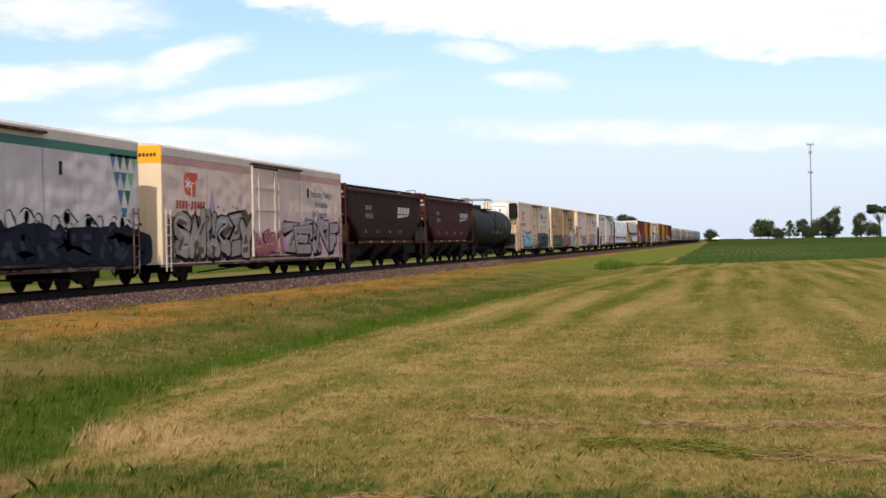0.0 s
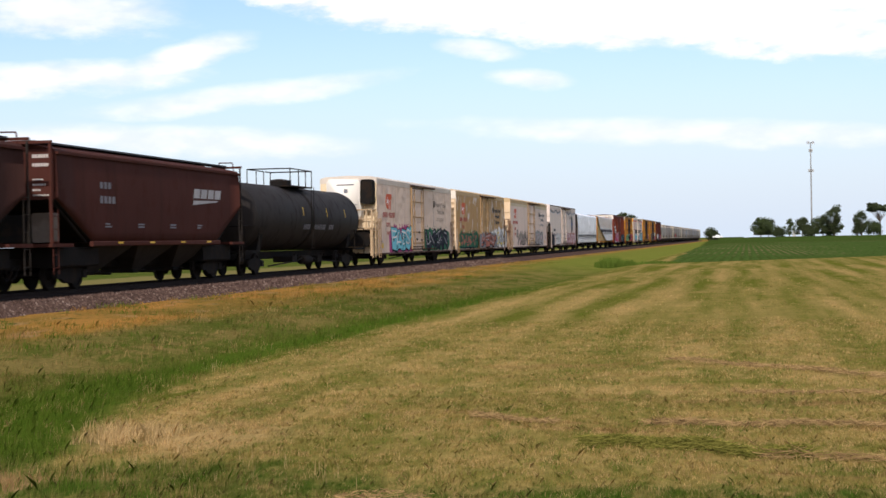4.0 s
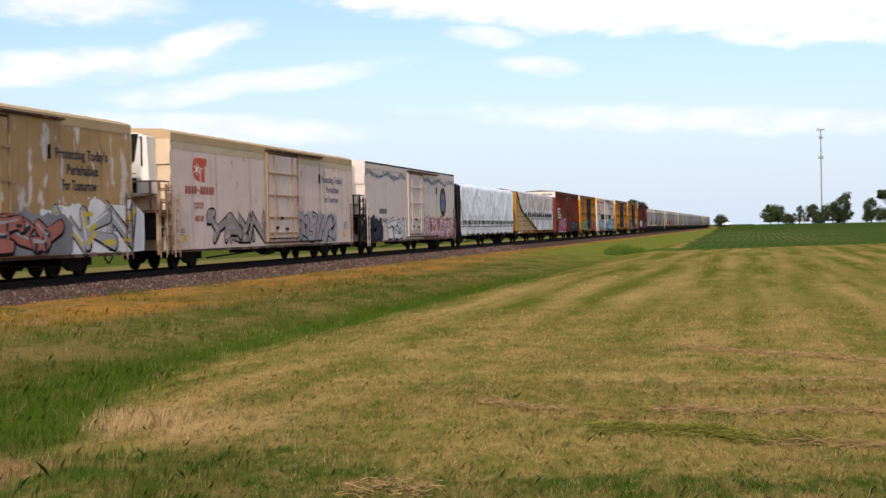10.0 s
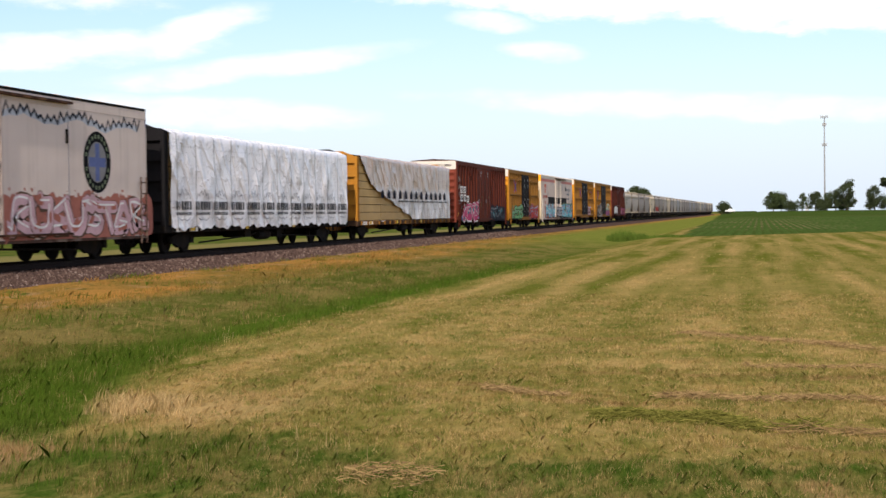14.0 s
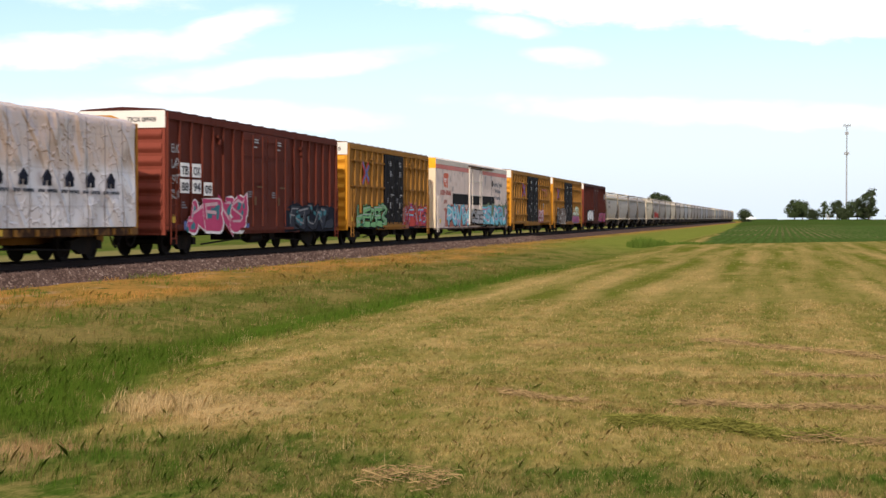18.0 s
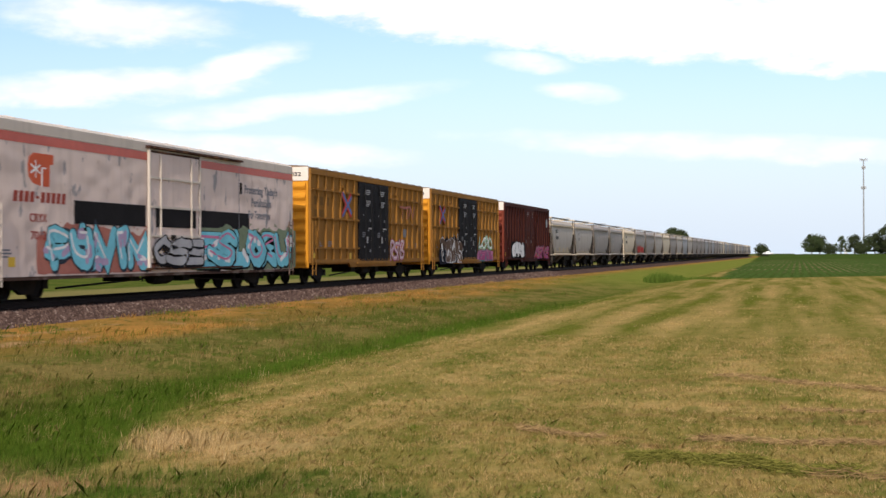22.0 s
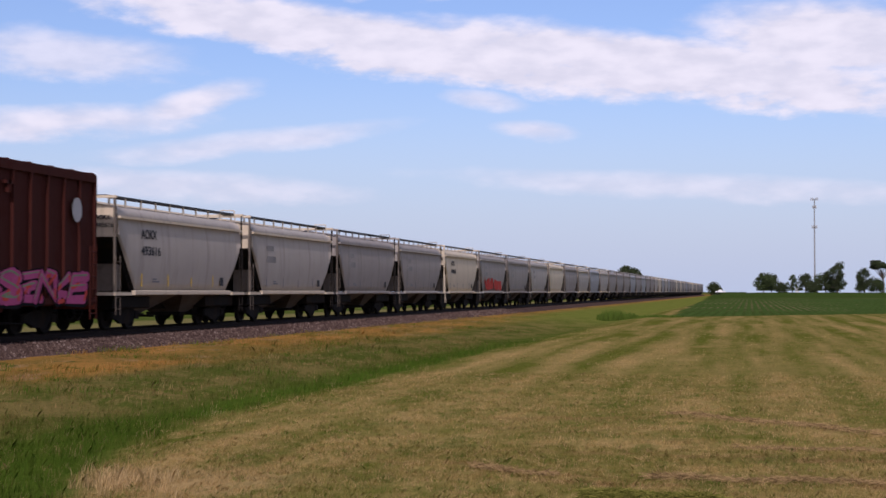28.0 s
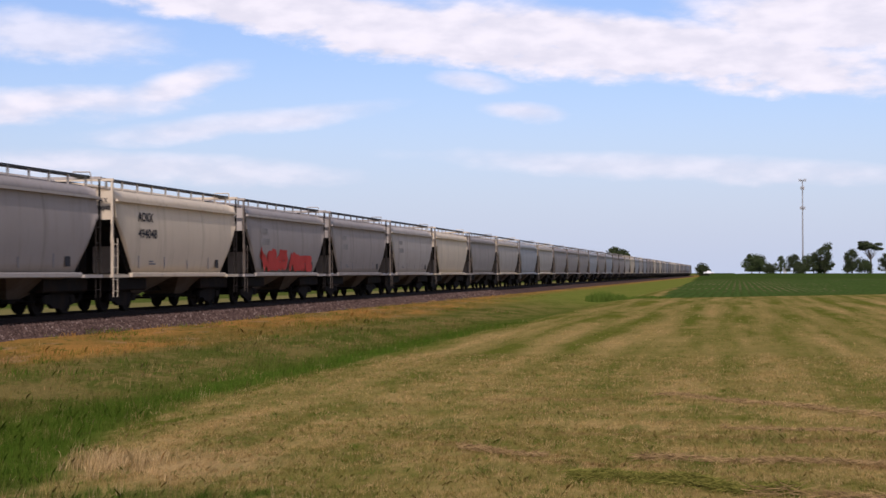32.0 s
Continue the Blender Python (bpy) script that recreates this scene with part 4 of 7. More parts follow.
def tank_car(label, length, paint):
    car = empty("tank_car", label, "railway wagon", "cars of the train")
    r, zc = 1.45, 2.42
    a, b = 0.6, length - 0.6
    rings = [(a - 0.0, 0.05)] + [(a + 0.72 * (1 - math.cos(k * math.pi / 12)), r * math.sin(k * math.pi / 12)) for k in range(1, 6)]
    rings += [(a + 0.72, r), (length * 0.33, r), (length * 0.66, r), (b - 0.72, r)]
    rings += [(b - 0.72 * (1 - math.cos(k * math.pi / 12)), r * math.sin(k * math.pi / 12)) for k in range(5, 0, -1)] + [(b, 0.05)]
    shell = Shape().lathe(rings, 40, "y")
    shell.v = [(x, y, z + zc) for x, y, z in shell.v]
    part("tank_shell", shell, paint, car, "", True)
    for y in (a + 0.8, length * 0.36, length * 0.63, b - 0.8):
        band = Shape().lathe([(y - 0.04, r), (y - 0.03, r + 0.012), (y + 0.03, r + 0.012), (y + 0.04, r)], 40, "y")
        band.v = [(x, yy, z + zc) for x, yy, z in band.v]
        part("weld_band", band, paint, car)
    m = length / 2 - 0.6
    stain = Shape().lathe([(m + 0.3, r + 0.001), (m + 0.31, r + 0.004), (m + 0.75, r + 0.004), (m + 0.76, r + 0.001)], 40, "y")
    stain.v = [(x, yy, z + zc) for x, yy, z in stain.v]
    part("spill_stain", stain, STEEL, car)
    dome = Shape().lathe([(3.8, 0.42), (4.1, 0.42), (4.18, 0.36), (4.22, 0.1)], 16, "z")
    dome.v = [(x, y + m, z) for x, y, z in dome.v]
    part("valve_housing", dome, STEEL, car)
    part("fill_pipe", Shape().box(-0.5, 0.2, m + 0.7, m + 1.3, 3.85, 4.2), STEEL, car)
    part("dome_platform", Shape().box(-1.0, 1.0, m - 1.5, m + 1.9, 3.82, 3.88), STEEL, car)
    s = Shape()
    for x in (-1.0, 1.0):
        for y in (m - 1.5, m - 0.2, m + 0.9, m + 1.9):
            s.rod((x, y, 3.85), (x, y, 4.62), 0.025)
        s.rod((x, m - 1.5, 4.62), (x, m + 0.9, 4.62), 0.028)
        s.rod((x, m + 1.15, 4.62), (x, m + 1.9, 4.62), 0.028)
    for y in (m - 1.5, m + 1.9):
        s.rod((-1.0, y, 4.62), (1.0, y, 4.62), 0.028)
    part("safety_railing", s, STEEL, car)
    ladder(car, m + 0.2, 1.47, 1.0, 3.85, STEEL, 0.4, thin=0.016)
    for way, y in ((-1, 0.0), (1, length)):
        y2 = y - way * 1.9
        part("end_platform", Shape().box(-1.4, 1.4, min(y, y2), max(y, y2), 0.92, 1.02), STEEL, car)
        part("saddle", Shape().prism([(-1.1, 1.0), (1.1, 1.0), (1.25, 1.7), (0.6, 1.25), (-0.6, 1.25), (-1.25, 1.7)], y2 - 0.25 + 0.6 * -way, y2 + 0.25 + 0.6 * -way), STEEL, car)
        s = Shape()
        for x in (-1.35, 1.35):
            s.rod((x, y, 0.5), (x, y, 2.0), 0.025)
        s.rod((-1.35, y, 2.0), (1.35, y, 2.0), 0.025)
        s.rod((1.35, y, 2.0), (1.35, y2, 2.0), 0.025)
        s.rod((1.35, y2, 1.0), (1.35, y2, 2.0), 0.025)
        part("end_railing", s, STEEL, car)
    running_gear(car, length, 2.3, 0.6, 0.7, (0.62, 0.95))
    for y in (m - 1.0, m + 2.9, m + 6.2):
        p = Shape()
        for k in range(4):
            a0, a1 = 0.06 + k * 0.07, 0.06 + (k + 1) * 0.07
            p.add([((r + 0.006) * math.cos(t), yy, zc + (r + 0.006) * math.sin(t)) for yy, t in ((y, a0), (y + 0.08, a0), (y + 0.08, a1), (y, a1))], [(0, 1, 2, 3)])
        part("inspection_stripe", p, YELLOWINK, car)
    for y, n in ((m - 0.8, 4), (m + 0.9, 7), (m + 3.4, 3)):
        p = Shape()
        for k in range(n):
            y0 = y + k * 0.27
            p.add([((r + 0.006) * math.cos(t), yy, zc + (r + 0.006) * math.sin(t)) for yy, t in ((y0, -0.36), (y0 + 0.17, -0.36), (y0 + 0.17, -0.2), (y0, -0.2))], [(0, 1, 2, 3)])
        part("worn_marking", p, GREYINK, car)
    return car


DECK_RUST = grainy("rusty_deck_steel", (0.055, 0.030, 0.018), 0.85, 0.0, 4.0, 0.6, 0.3, (0.17, 0.085, 0.03), 0.06)


def bumpy(x, y, z, amount):
    return amount * (noise.noise(Vector((x * 0.9, y * 0.9, z * 0.9))) + 0.5 * noise.noise(Vector((x * 2.5 + 7, y * 2.5, z * 1.2))))


def tarp_sheet(y0, y1, z0, z1, half, low, seed, amount=0.022, columns=240):
    """A tarpaulin over a load: over the top and down the side towards +x, its lower edge given by low(y)."""
    s = Shape()
    rows = 26
    for i in range(columns + 1):
        y = y0 + (y1 - y0) * i / columns
        bottom = low(y)
        length_side = z1 - bottom
        for k in range(rows + 1):
            f = k / rows
            if f < 0.25:
                x, z = half * (-0.1 + 1.02 * f / 0.25), z1 + 0.06 - 0.10 * (f / 0.25) ** 3
            else:
                g = (f - 0.25) / 0.75
                x, z = half + 0.03 + 0.03 * g, z1 - 0.06 - length_side * g
            fold = 0.028 * abs(math.sin(y * 0.83 - 0.9 * z + 0.8 * math.sin(y * 0.37 + seed))) ** 22 + 0.014 * abs(math.sin(y * 2.1 + 1.3 * z + math.sin(z * 2.0 + y))) ** 10 + 0.012 * math.sin(y * 1.7 + seed) + 0.035 * abs(math.sin(y * 0.62 + 0.55 * z + 0.4 * math.sin(y * 0.9) + seed)) ** 14 + 0.02 * abs(math.sin(y * math.pi / 1.83)) ** 0.4
            d = bumpy(x + seed, y, z, amount) + fold
            sag = 0.10 * abs(math.sin(y * math.pi / 1.22)) ** 0.5 if f < 0.3 else 0.0
            s.v.append((x + (d if f >= 0.25 else 0.3 * d), y, z + (d * 0.6 - 0.05 + sag * 0.5 if f < 0.25 else 0.0)))
    w = rows + 1
    s.f = [(i * w + k, i * w + k + 1, (i + 1) * w + k + 1, (i + 1) * w + k) for i in range(columns) for k in range(rows)]
    return s


def centrebeam(label, length, paint, bulkhead_paint, wrapped, lumber_mat, tarp_mat):
    """A centre-beam flat car: two bulkheads, a centre truss and a load on both sides of it."""
    car = empty("centrebeam_flat_car", label, "railway wagon", "cars of the train")
    half = 1.5
    part("deck", Shape().soft_box(-half, half, 0.0, length, 0.72, 0.98, 0.04), paint if wrapped else DECK_RUST, car)
    for k in range(19):
        y = 0.6 + (length - 1.3) * k / 18
        part("stake_pocket", Shape().box(half - 0.02, half + 0.05, y, y + 0.16, 0.76, 0.94), paint, car)
    for way, y in ((-1, 0.0), (1, length)):
        y0, y1 = (y, y + 0.35) if way < 0 else (y - 0.35, y)
        s = Shape()
        s.prism([(-half, 0.95), (half, 0.95), (half, 4.1), (0.7, 4.42), (-0.7, 4.42), (-half, 4.1)], (y0 + y1) / 2 - 0.03, (y0 + y1) / 2 + 0.03)
        b = part("bulkhead", s, bulkhead_paint, car)
        for x in (-half, half - 0.14):
            part("bulkhead_post", Shape().box(x, x + 0.14, y0, y1, 0.95, 4.15), bulkhead_paint, b)
        for k in range(5):
            z = 1.1 + k * 0.68
            s = Shape().soft_box(-half + 0.14, half - 0.14, y0 if way < 0 else (y0 + y1) / 2, (y0 + y1) / 2 if way < 0 else y1, z, z + 0.3, 0.04)
            part("bulkhead_rib", s, bulkhead_paint, b)
    s = Shape()
    for k in range(13):
        y = 0.5 + (length - 1.0) * k / 12
        s.box(-0.12, 0.12, y - 0.06, y + 0.06, 0.98, 4.2)
    s.box(-0.2, 0.2, 0.3, length - 0.3, 4.15, 4.25)
    part("centre_truss", s, paint, car)
    # added black plate that keeps daylight from showing through the load's gaps
    part("centre_web", Shape().box(-0.03, 0.03, 0.4, length - 0.4, 0.98, 4.15), STEEL, car)
    tagged(bars(car, [(1.0 + k * 0.3, 1.22 + k * 0.3, 0.76, 0.92) for k in range(8) if k != 3], WHITEINK, half + 0.006, "reporting_mark"), kind="stuff")
    # the load: packs of sawn boards
    rng = random.Random(4)
    top = 4.12
    heights = [0.36] * 8
    gap = (top - 1.0 - sum(heights)) / 8
    n = 5
    pack = Shape().box(0.0, 1.28, 0.0, 1.0, 0.0, 0.36)
    w = (length - 0.9) / n
    boards = []
    for col in range(n):
        z = 1.0
        for row in range(8):
            z += gap * 0.5
            for side in (1, -1):
                x0, x1 = (0.16, 1.46 + rng.uniform(-0.012, 0.012)) if side > 0 else (-1.46, -0.16)
                boards.append((x0, x1, 0.45 + col * w + rng.uniform(0, 0.04), 0.45 + (col + 1) * w - rng.uniform(0.01, 0.06), z, z + 0.36))
            z += 0.36 + gap * 0.5
    for q in boards:
        if wrapped and (q[1] < 0):
            continue
        part("lumber_pack", Shape().box(*q), lumber_mat, car)
    part("load_bearer", Shape().box(0.2, 1.44, 0.5, length - 0.5, 0.98, 1.01), lumber_mat, car)
    if wrapped:
        low = lambda y: 0.93 + 0.05 * math.sin(y * 3.1) + 0.04 * math.sin(y * 7.3)
        t = part("tarpaulin", tarp_sheet(0.36, length - 0.36, 0.95, 4.24, half, low, 1.0), tarp_mat, car, "shiny white plastic wrap", True)
        rects = []
        for k in range(12):
            y = 0.6 + k * 1.83
            rects = []
            for i in range(6):
                rects.append((y + i * 0.25, y + i * 0.25 + (0.17, 0.08, 0.18, 0.2, 0.16, 0.18)[i], 1.5, 1.8))
            for i in range(8):
                rects.append((y + 0.02 + i * 0.18, y + 0.14 + i * 0.18, 1.32, 1.43))
            tagged(bars(t, rects, INK, half + 0.165, "printed_word"), kind="stuff")
            crown = Shape()
            fat_line(crown, [(y + 0.1, 1.9), (y + 0.25, 2.08), (y + 0.38, 1.96), (y + 0.55, 2.2), (y + 0.7, 2.02), (y + 0.85, 2.24), (y + 1.0, 2.0), (y + 1.15, 2.1), (y + 1.3, 1.9)], 0.04, half + 0.165, rng)
            part("printed_crown", crown, GREYINK, t)
            under = Shape()
            fat_line(under, [(y + 0.2, 1.24), (y + 0.5, 1.14), (y + 0.75, 1.2), (y + 1.0, 1.12), (y + 1.25, 1.22)], 0.03, half + 0.165, rng)
            part("printed_line", under, GREYINK, t)
    else:
        def low(y):
            if y < 2.6:
                return 4.1 - max(0.0, y - 0.5) * 0.62
            return max(1.05, 2.8 - (y - 2.6) * 0.185 + 0.06 * math.sin(y * 3.0))
        t = part("tarpaulin", tarp_sheet(0.45, length - 0.36, 1.0, 4.26, half, low, 3.0, 0.03), tarp_mat, car, "torn beige plastic wrap with a pale printed band", True)
        for k in range(13):
            y = 4.4 + k * 1.33
            house = Shape().slab([(y, 2.12), (y + 0.1, 2.12), (y + 0.1, 2.26), (y + 0.28, 2.26), (y + 0.28, 2.12), (y + 0.4, 2.12), (y + 0.4, 2.34), (y + 0.46, 2.34), (y + 0.2, 2.56), (y - 0.06, 2.34), (y, 2.34)], half + 0.108, half + 0.165)
            part("printed_mark", house, SPRAY["navy"], t, "dark house-shaped mark")
            if low(y) < 1.85:
                words = [(y - 0.36 + i * 0.1, y - 0.36 + i * 0.1 + 0.07, 1.93 + 0.02 * (i % 2), 2.03) for i in range(11) if i != 4]
                tagged(bars(t, words, SPRAY["slate"], half + 0.165, "printed_word"), kind="stuff")
    running_gear(car, length, 2.7, 0.9, 0.9, (0.5, 0.8), paint)
    stencil_block(car, 4.8, 0.9, 0.9, 1, WHITEINK, half + 0.006)
    bars_each(car, [(2.2, 2.6, 0.78, 0.95), (8.0, 8.3, 0.78, 0.95), (14.0, 14.3, 0.78, 0.95)], YELLOWINK, half + 0.056, "reflector")
    return car


# ---- paints ----
DIRTY_WHITE = car_paint("dirty_white_paint", (0.60, 0.47, 0.38), 0.42, 0.35, 0.14, 0.6, 0.45)
PINK_WHITE = car_paint("pinkish_white_paint", (0.60, 0.46, 0.385), 0.42, 0.3, 0.14, 0.6, 0.35)
GREY_WHITE = car_paint("grey_white_paint", (0.52, 0.465, 0.455), 0.42, 0.2, 0.10, 0.65, 0.3)
PEELING = car_paint("peeling_tan_white_paint", (0.38, 0.24, 0.115), 0.55, 0.4, 0.25, 0.25, 0.45, (0.55, 0.49, 0.44), 0.56)
FLECKED = car_paint("flecked_white_paint", (0.59, 0.475, 0.42), 0.42, 0.3, 0.14, 0.5, 0.35, (0.27, 0.25, 0.25), 0.585)
CLEAN_WHITE = car_paint("off_white_paint", (0.60, 0.51, 0.46), 0.4, 0.15, 0.08, 0.2, 0.25)
RUST_WHITE = car_paint("rust_streaked_white_paint", (0.63, 0.50, 0.435), 0.4, 0.95, 0.16, 0.2, 0.55, (0.40, 0.25, 0.14), 0.63)
CREAM_ROOF = car_paint("cream_roof_paint", (0.50, 0.44, 0.38), 0.4, 0.25, 0.2, 0.0, 0.3)
TAN_ROOF = car_paint("tan_roof_paint", (0.42, 0.30, 0.17), 0.5, 0.3, 0.2, 0.0, 0.3)
CREAM_END = car_paint("cream_end_paint", (0.62, 0.50, 0.34), 0.5, 0.15, 0.1, 0.0, 0.2)
RUSTY_END = car_paint("rusty_cream_end_paint", (0.58, 0.44, 0.30), 0.5, 0.6, 0.2, 0.0, 0.4)
ORANGE = car_paint("orange_end_paint", (0.75, 0.33, 0.02), 0.45, 0.1, 0.1, 0.0, 0.15)
RAIL_PALE = car_paint("rust_stained_pale_paint", (0.46, 0.37, 0.32), 0.5, 0.9, 0.2, 0.0, 0.6)
RAIL_TAN = car_paint("dirty_cream_rail_paint", (0.40, 0.29, 0.18), 0.55, 0.7, 0.25, 0.0, 0.5)
FRAME_TAN = car_paint("rusty_tan_paint", (0.30, 0.20, 0.11), 0.55, 0.8, 0.25, 0.0, 0.4)
UNIT_WHITE = car_paint("unit_white_paint", (0.70, 0.66, 0.60), 0.4, 0.1, 0.1, 0.0, 0.2)
BROWN_HOPPER = car_paint("mineral_brown_paint", (0.038, 0.0175, 0.015), 0.6, 0.3, 0.25, 0.0, 0.5)
RED_HOPPER = car_paint("mineral_red_hopper_paint", (0.058, 0.021, 0.017), 0.6, 0.3, 0.25, 0.0, 0.5)
BROWN_FRAME = car_paint("mineral_red_paint", (0.060, 0.021, 0.016), 0.55, 0.3, 0.2, 0.0, 0.4)
TANK_BLACK = car_paint("sooty_black_paint", (0.022, 0.019, 0.018), 0.42, 0.25, 0.25, 0.0, 0.5)
# light is painted into two yellows: shaded for sides, sunlit for ends
OCHRE = car_paint("faded_shaded_yellow_paint", (0.245, 0.115, 0.026), 0.55, 0.45, 0.2, 0.0, 0.45)
OCHRE_END = car_paint("sunlit_yellow_paint", (0.52, 0.22, 0.02), 0.5, 0.2, 0.15, 0.0, 0.3)
BULKHEAD_OCHRE = car_paint("worn_ochre_paint", (0.36, 0.155, 0.022), 0.55, 0.45, 0.2, 0.0, 0.4)
# two oxide reds with the sun painted in: dim sides, bright ends
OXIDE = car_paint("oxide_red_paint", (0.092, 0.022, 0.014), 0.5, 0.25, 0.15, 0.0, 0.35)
OXIDE_END = car_paint("sunlit_oxide_red_paint", (0.17, 0.04, 0.025), 0.5, 0.25, 0.15, 0.0, 0.35)
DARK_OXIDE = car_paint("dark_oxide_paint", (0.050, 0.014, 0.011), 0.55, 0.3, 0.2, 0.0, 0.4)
BLACK_DOOR = car_paint("black_door_paint", (0.012, 0.011, 0.012), 0.5, 0.15, 0.2, 0.0, 0.3)
END_WHITE = car_paint("white_end_sheet_paint", (0.62, 0.56, 0.49), 0.45, 0.1, 0.1, 0.0, 0.2)
GALV_ROOF = grainy("brown_roof_steel", (0.15, 0.10, 0.06), 0.7, 0.0, 4.0, 0.3, 0.2)
HOPPER_GREY = car_paint("hopper_grey_paint", (0.29, 0.258, 0.235), 0.45, 0.12, 0.12, 0.0, 0.5)
HOPPER_LIGHT = car_paint("hopper_light_grey_paint", (0.38, 0.34, 0.30), 0.45, 0.12, 0.12, 0.0, 0.5)
HOPPER_CREAM = car_paint("hopper_cream_paint", (0.56, 0.47, 0.35), 0.45, 0.12, 0.12, 0.0, 0.4)
HOPPER_BLUE = car_paint("hopper_blue_grey_paint", (0.31, 0.31, 0.315), 0.45, 0.12, 0.12, 0.0, 0.4)
LUMBER = grainy("sawn_lumber", (0.42, 0.28, 0.11), 0.75, 0.0, 7.0, 0.25, 0.3)
GREENBAND = plain("green_band_paint", (0.05, 0.16, 0.12))
PINKBAND = grainy("faded_red_band_paint", (0.42, 0.20, 0.16), 0.5, 0.0, 2.0, 0.5, 0.1)
REDBAND = grainy("red_band_paint", (0.45, 0.085, 0.055), 0.5, 0.0, 2.0, 0.35, 0.1)
TANBAND = grainy("tan_band_paint", (0.45, 0.34, 0.2), 0.5, 0.0, 2.0, 0.35, 0.1)
BROWNGREY = grainy("painted_out_grey", (0.20, 0.18, 0.165), 0.6, 0.0, 4.0, 0.5, 0.1)
BLACKPATCH = grainy("black_patch_paint", (0.014, 0.013, 0.014), 0.85, 0.0, 4.0, 0.5, 0.05, None, 0.05)


def plastic(name, colour, rough, strap=1.83, print_band=None):
    m, g, b = material(name, rough)
    at = g.node("ShaderNodeTexCoord").outputs["Object"]
    # creases run slantwise, as the sheet is drawn down at its foot
    px, py, pz = g.split(at)
    slant = g.node("ShaderNodeCombineXYZ")
    g.put(slant.inputs[0], g.math("ADD", py, g.math("MULTIPLY", pz, 0.55)))
    g.put(slant.inputs[1], g.math("MULTIPLY", g.math("SUBTRACT", pz, g.math("MULTIPLY", py, 0.35)), 0.3))
    ridge = g.math("ABSOLUTE", g.math("SUBTRACT", g.noise(slant.outputs[0], 0.55, 2.0, 0.5), 0.5))
    fold = g.math("SUBTRACT", 1.0, g.ramp(ridge, 0.0, 0.05))
    small = g.math("SUBTRACT", 1.0, g.ramp(g.math("ABSOLUTE", g.math("SUBTRACT", g.noise(g.stretch(at, 1.0, 1.0, 0.8), 2.2, 2.0, 0.5), 0.5)), 0.0, 0.04))
    crease = g.math("ADD", g.math("MULTIPLY", fold, 0.8), g.math("MULTIPLY", small, 0.3))
    lines = []
    for way, pitch, wobble in (("Y", strap, 0.25), ("Z", 1.05, 0.3)):
        band = g.node("ShaderNodeTexWave")
        band.inputs["Scale"].default_value, band.inputs["Distortion"].default_value = math.tau / 20 / pitch, wobble
        band.bands_direction = way
        g.put(band.inputs["Vector"], at)
        lines.append(g.ramp(band.outputs["Fac"], 0.985, 0.999))
    seam = g.math("MAXIMUM", lines[0], g.math("MULTIPLY", lines[1], 0.2))
    tone = g.mix(g.ramp(crease, 0.2, 1.0), tuple(c * 0.92 for c in colour), colour)
    if print_band:
        wave = g.math("MULTIPLY", g.math("SUBTRACT", g.noise(at, 0.5, 3.0), 0.5), 0.9)
        height = g.math("ADD", pz, wave)
        tone = g.mix(g.math("MULTIPLY", g.ramp(height, 0.8, 0.9), g.ramp(height, 2.95, 2.35)), tone, print_band)
    g.put(b.inputs["Base Color"], g.mix(g.math("MULTIPLY", seam, 0.7), tone, tuple(c * 0.3 for c in colour)))
    g.put(b.inputs["Normal"], g.bump(crease, 0.85, 0.09))
    return m


WRAP_WHITE = plastic("white_plastic_wrap", (0.84, 0.82, 0.85), 0.22)
WRAP_GREY = plastic("beige_plastic_wrap", (0.44, 0.32, 0.25), 0.25, 1.16, (0.54, 0.50, 0.50))

# ---- the train ----
TRAIN = []


def couple(car, y16):
    """Put a car into the train; y16 is where its near end stands at 16 s."""
    TRAIN.append((car, y16))
    return car


S = SPRAY
c = couple(reefer("white refrigerator car with a green band and dark graffiti", 22.95, GREY_WHITE, CREAM_ROOF, CREAM_END, ORANGE, GREY_WHITE, mark=False, band=GREENBAND, slogan=False, plug=True), -182.5)
for row in range(4):
    for k in range(4 - row):
        y, z = 20.75 + 0.55 * (k + row * 0.5), 3.72 - row * 0.56
        tri = Shape().slab([(y, z + 0.5), (y + 0.26, z), (y + 0.5, z + 0.5)], 1.552, 1.556)
        part("triangle_mark", tri, (S["blue"], S["teal"], S["green"], S["mint"])[min(3, k + (row + k) % 2)], c)
graffiti(c, 11.4, 22.9, 0.72, 1.95, "OOUOOS", S["navy"], S["black"], None, S["navy"], 11, 1.572, weight=0.5, second=S["slate"], rim_width=0.05)
graffiti(c, 11.6, 22.3, 1.15, 2.4, "OUOUOOUO", S["chalk"], S["black"], None, None, 12, 1.5515, weight=0.34, rim_width=0.085, spiky=0.0)

c = couple(reefer("pinkish white refrigerator car with an orange-topped end and graffiti", 23.1, PINK_WHITE, CREAM_ROOF, CREAM_END, ORANGE, PINK_WHITE, band=PINKBAND, plug=True, frame_paint=CREAM_ROOF), -157.45)
graffiti(c, 1.2, 9.3, 0.75, 2.55, "SMUREY", S["putty"], S["black"], S["silver"], S["umber"], 21, weight=0.34, second=S["umber"], rim_width=0.10)
part("triangle_tag", Shape().slab([(4.3, 2.35), (5.5, 2.35), (4.9, 3.6)], 1.5485, 1.5498), S["magenta"], c)
part("triangle_tag", Shape().slab([(4.42, 2.4), (5.38, 2.4), (4.9, 3.4)], 1.5502, 1.5506), S["lilac"], c)
graffiti(c, 13.8, 22.2, 0.8, 2.4, "ZERNF", S["putty"], S["black"], S["silver"], S["palepink"], 22, weight=0.27, second=S["lilac"], rim_width=0.11)
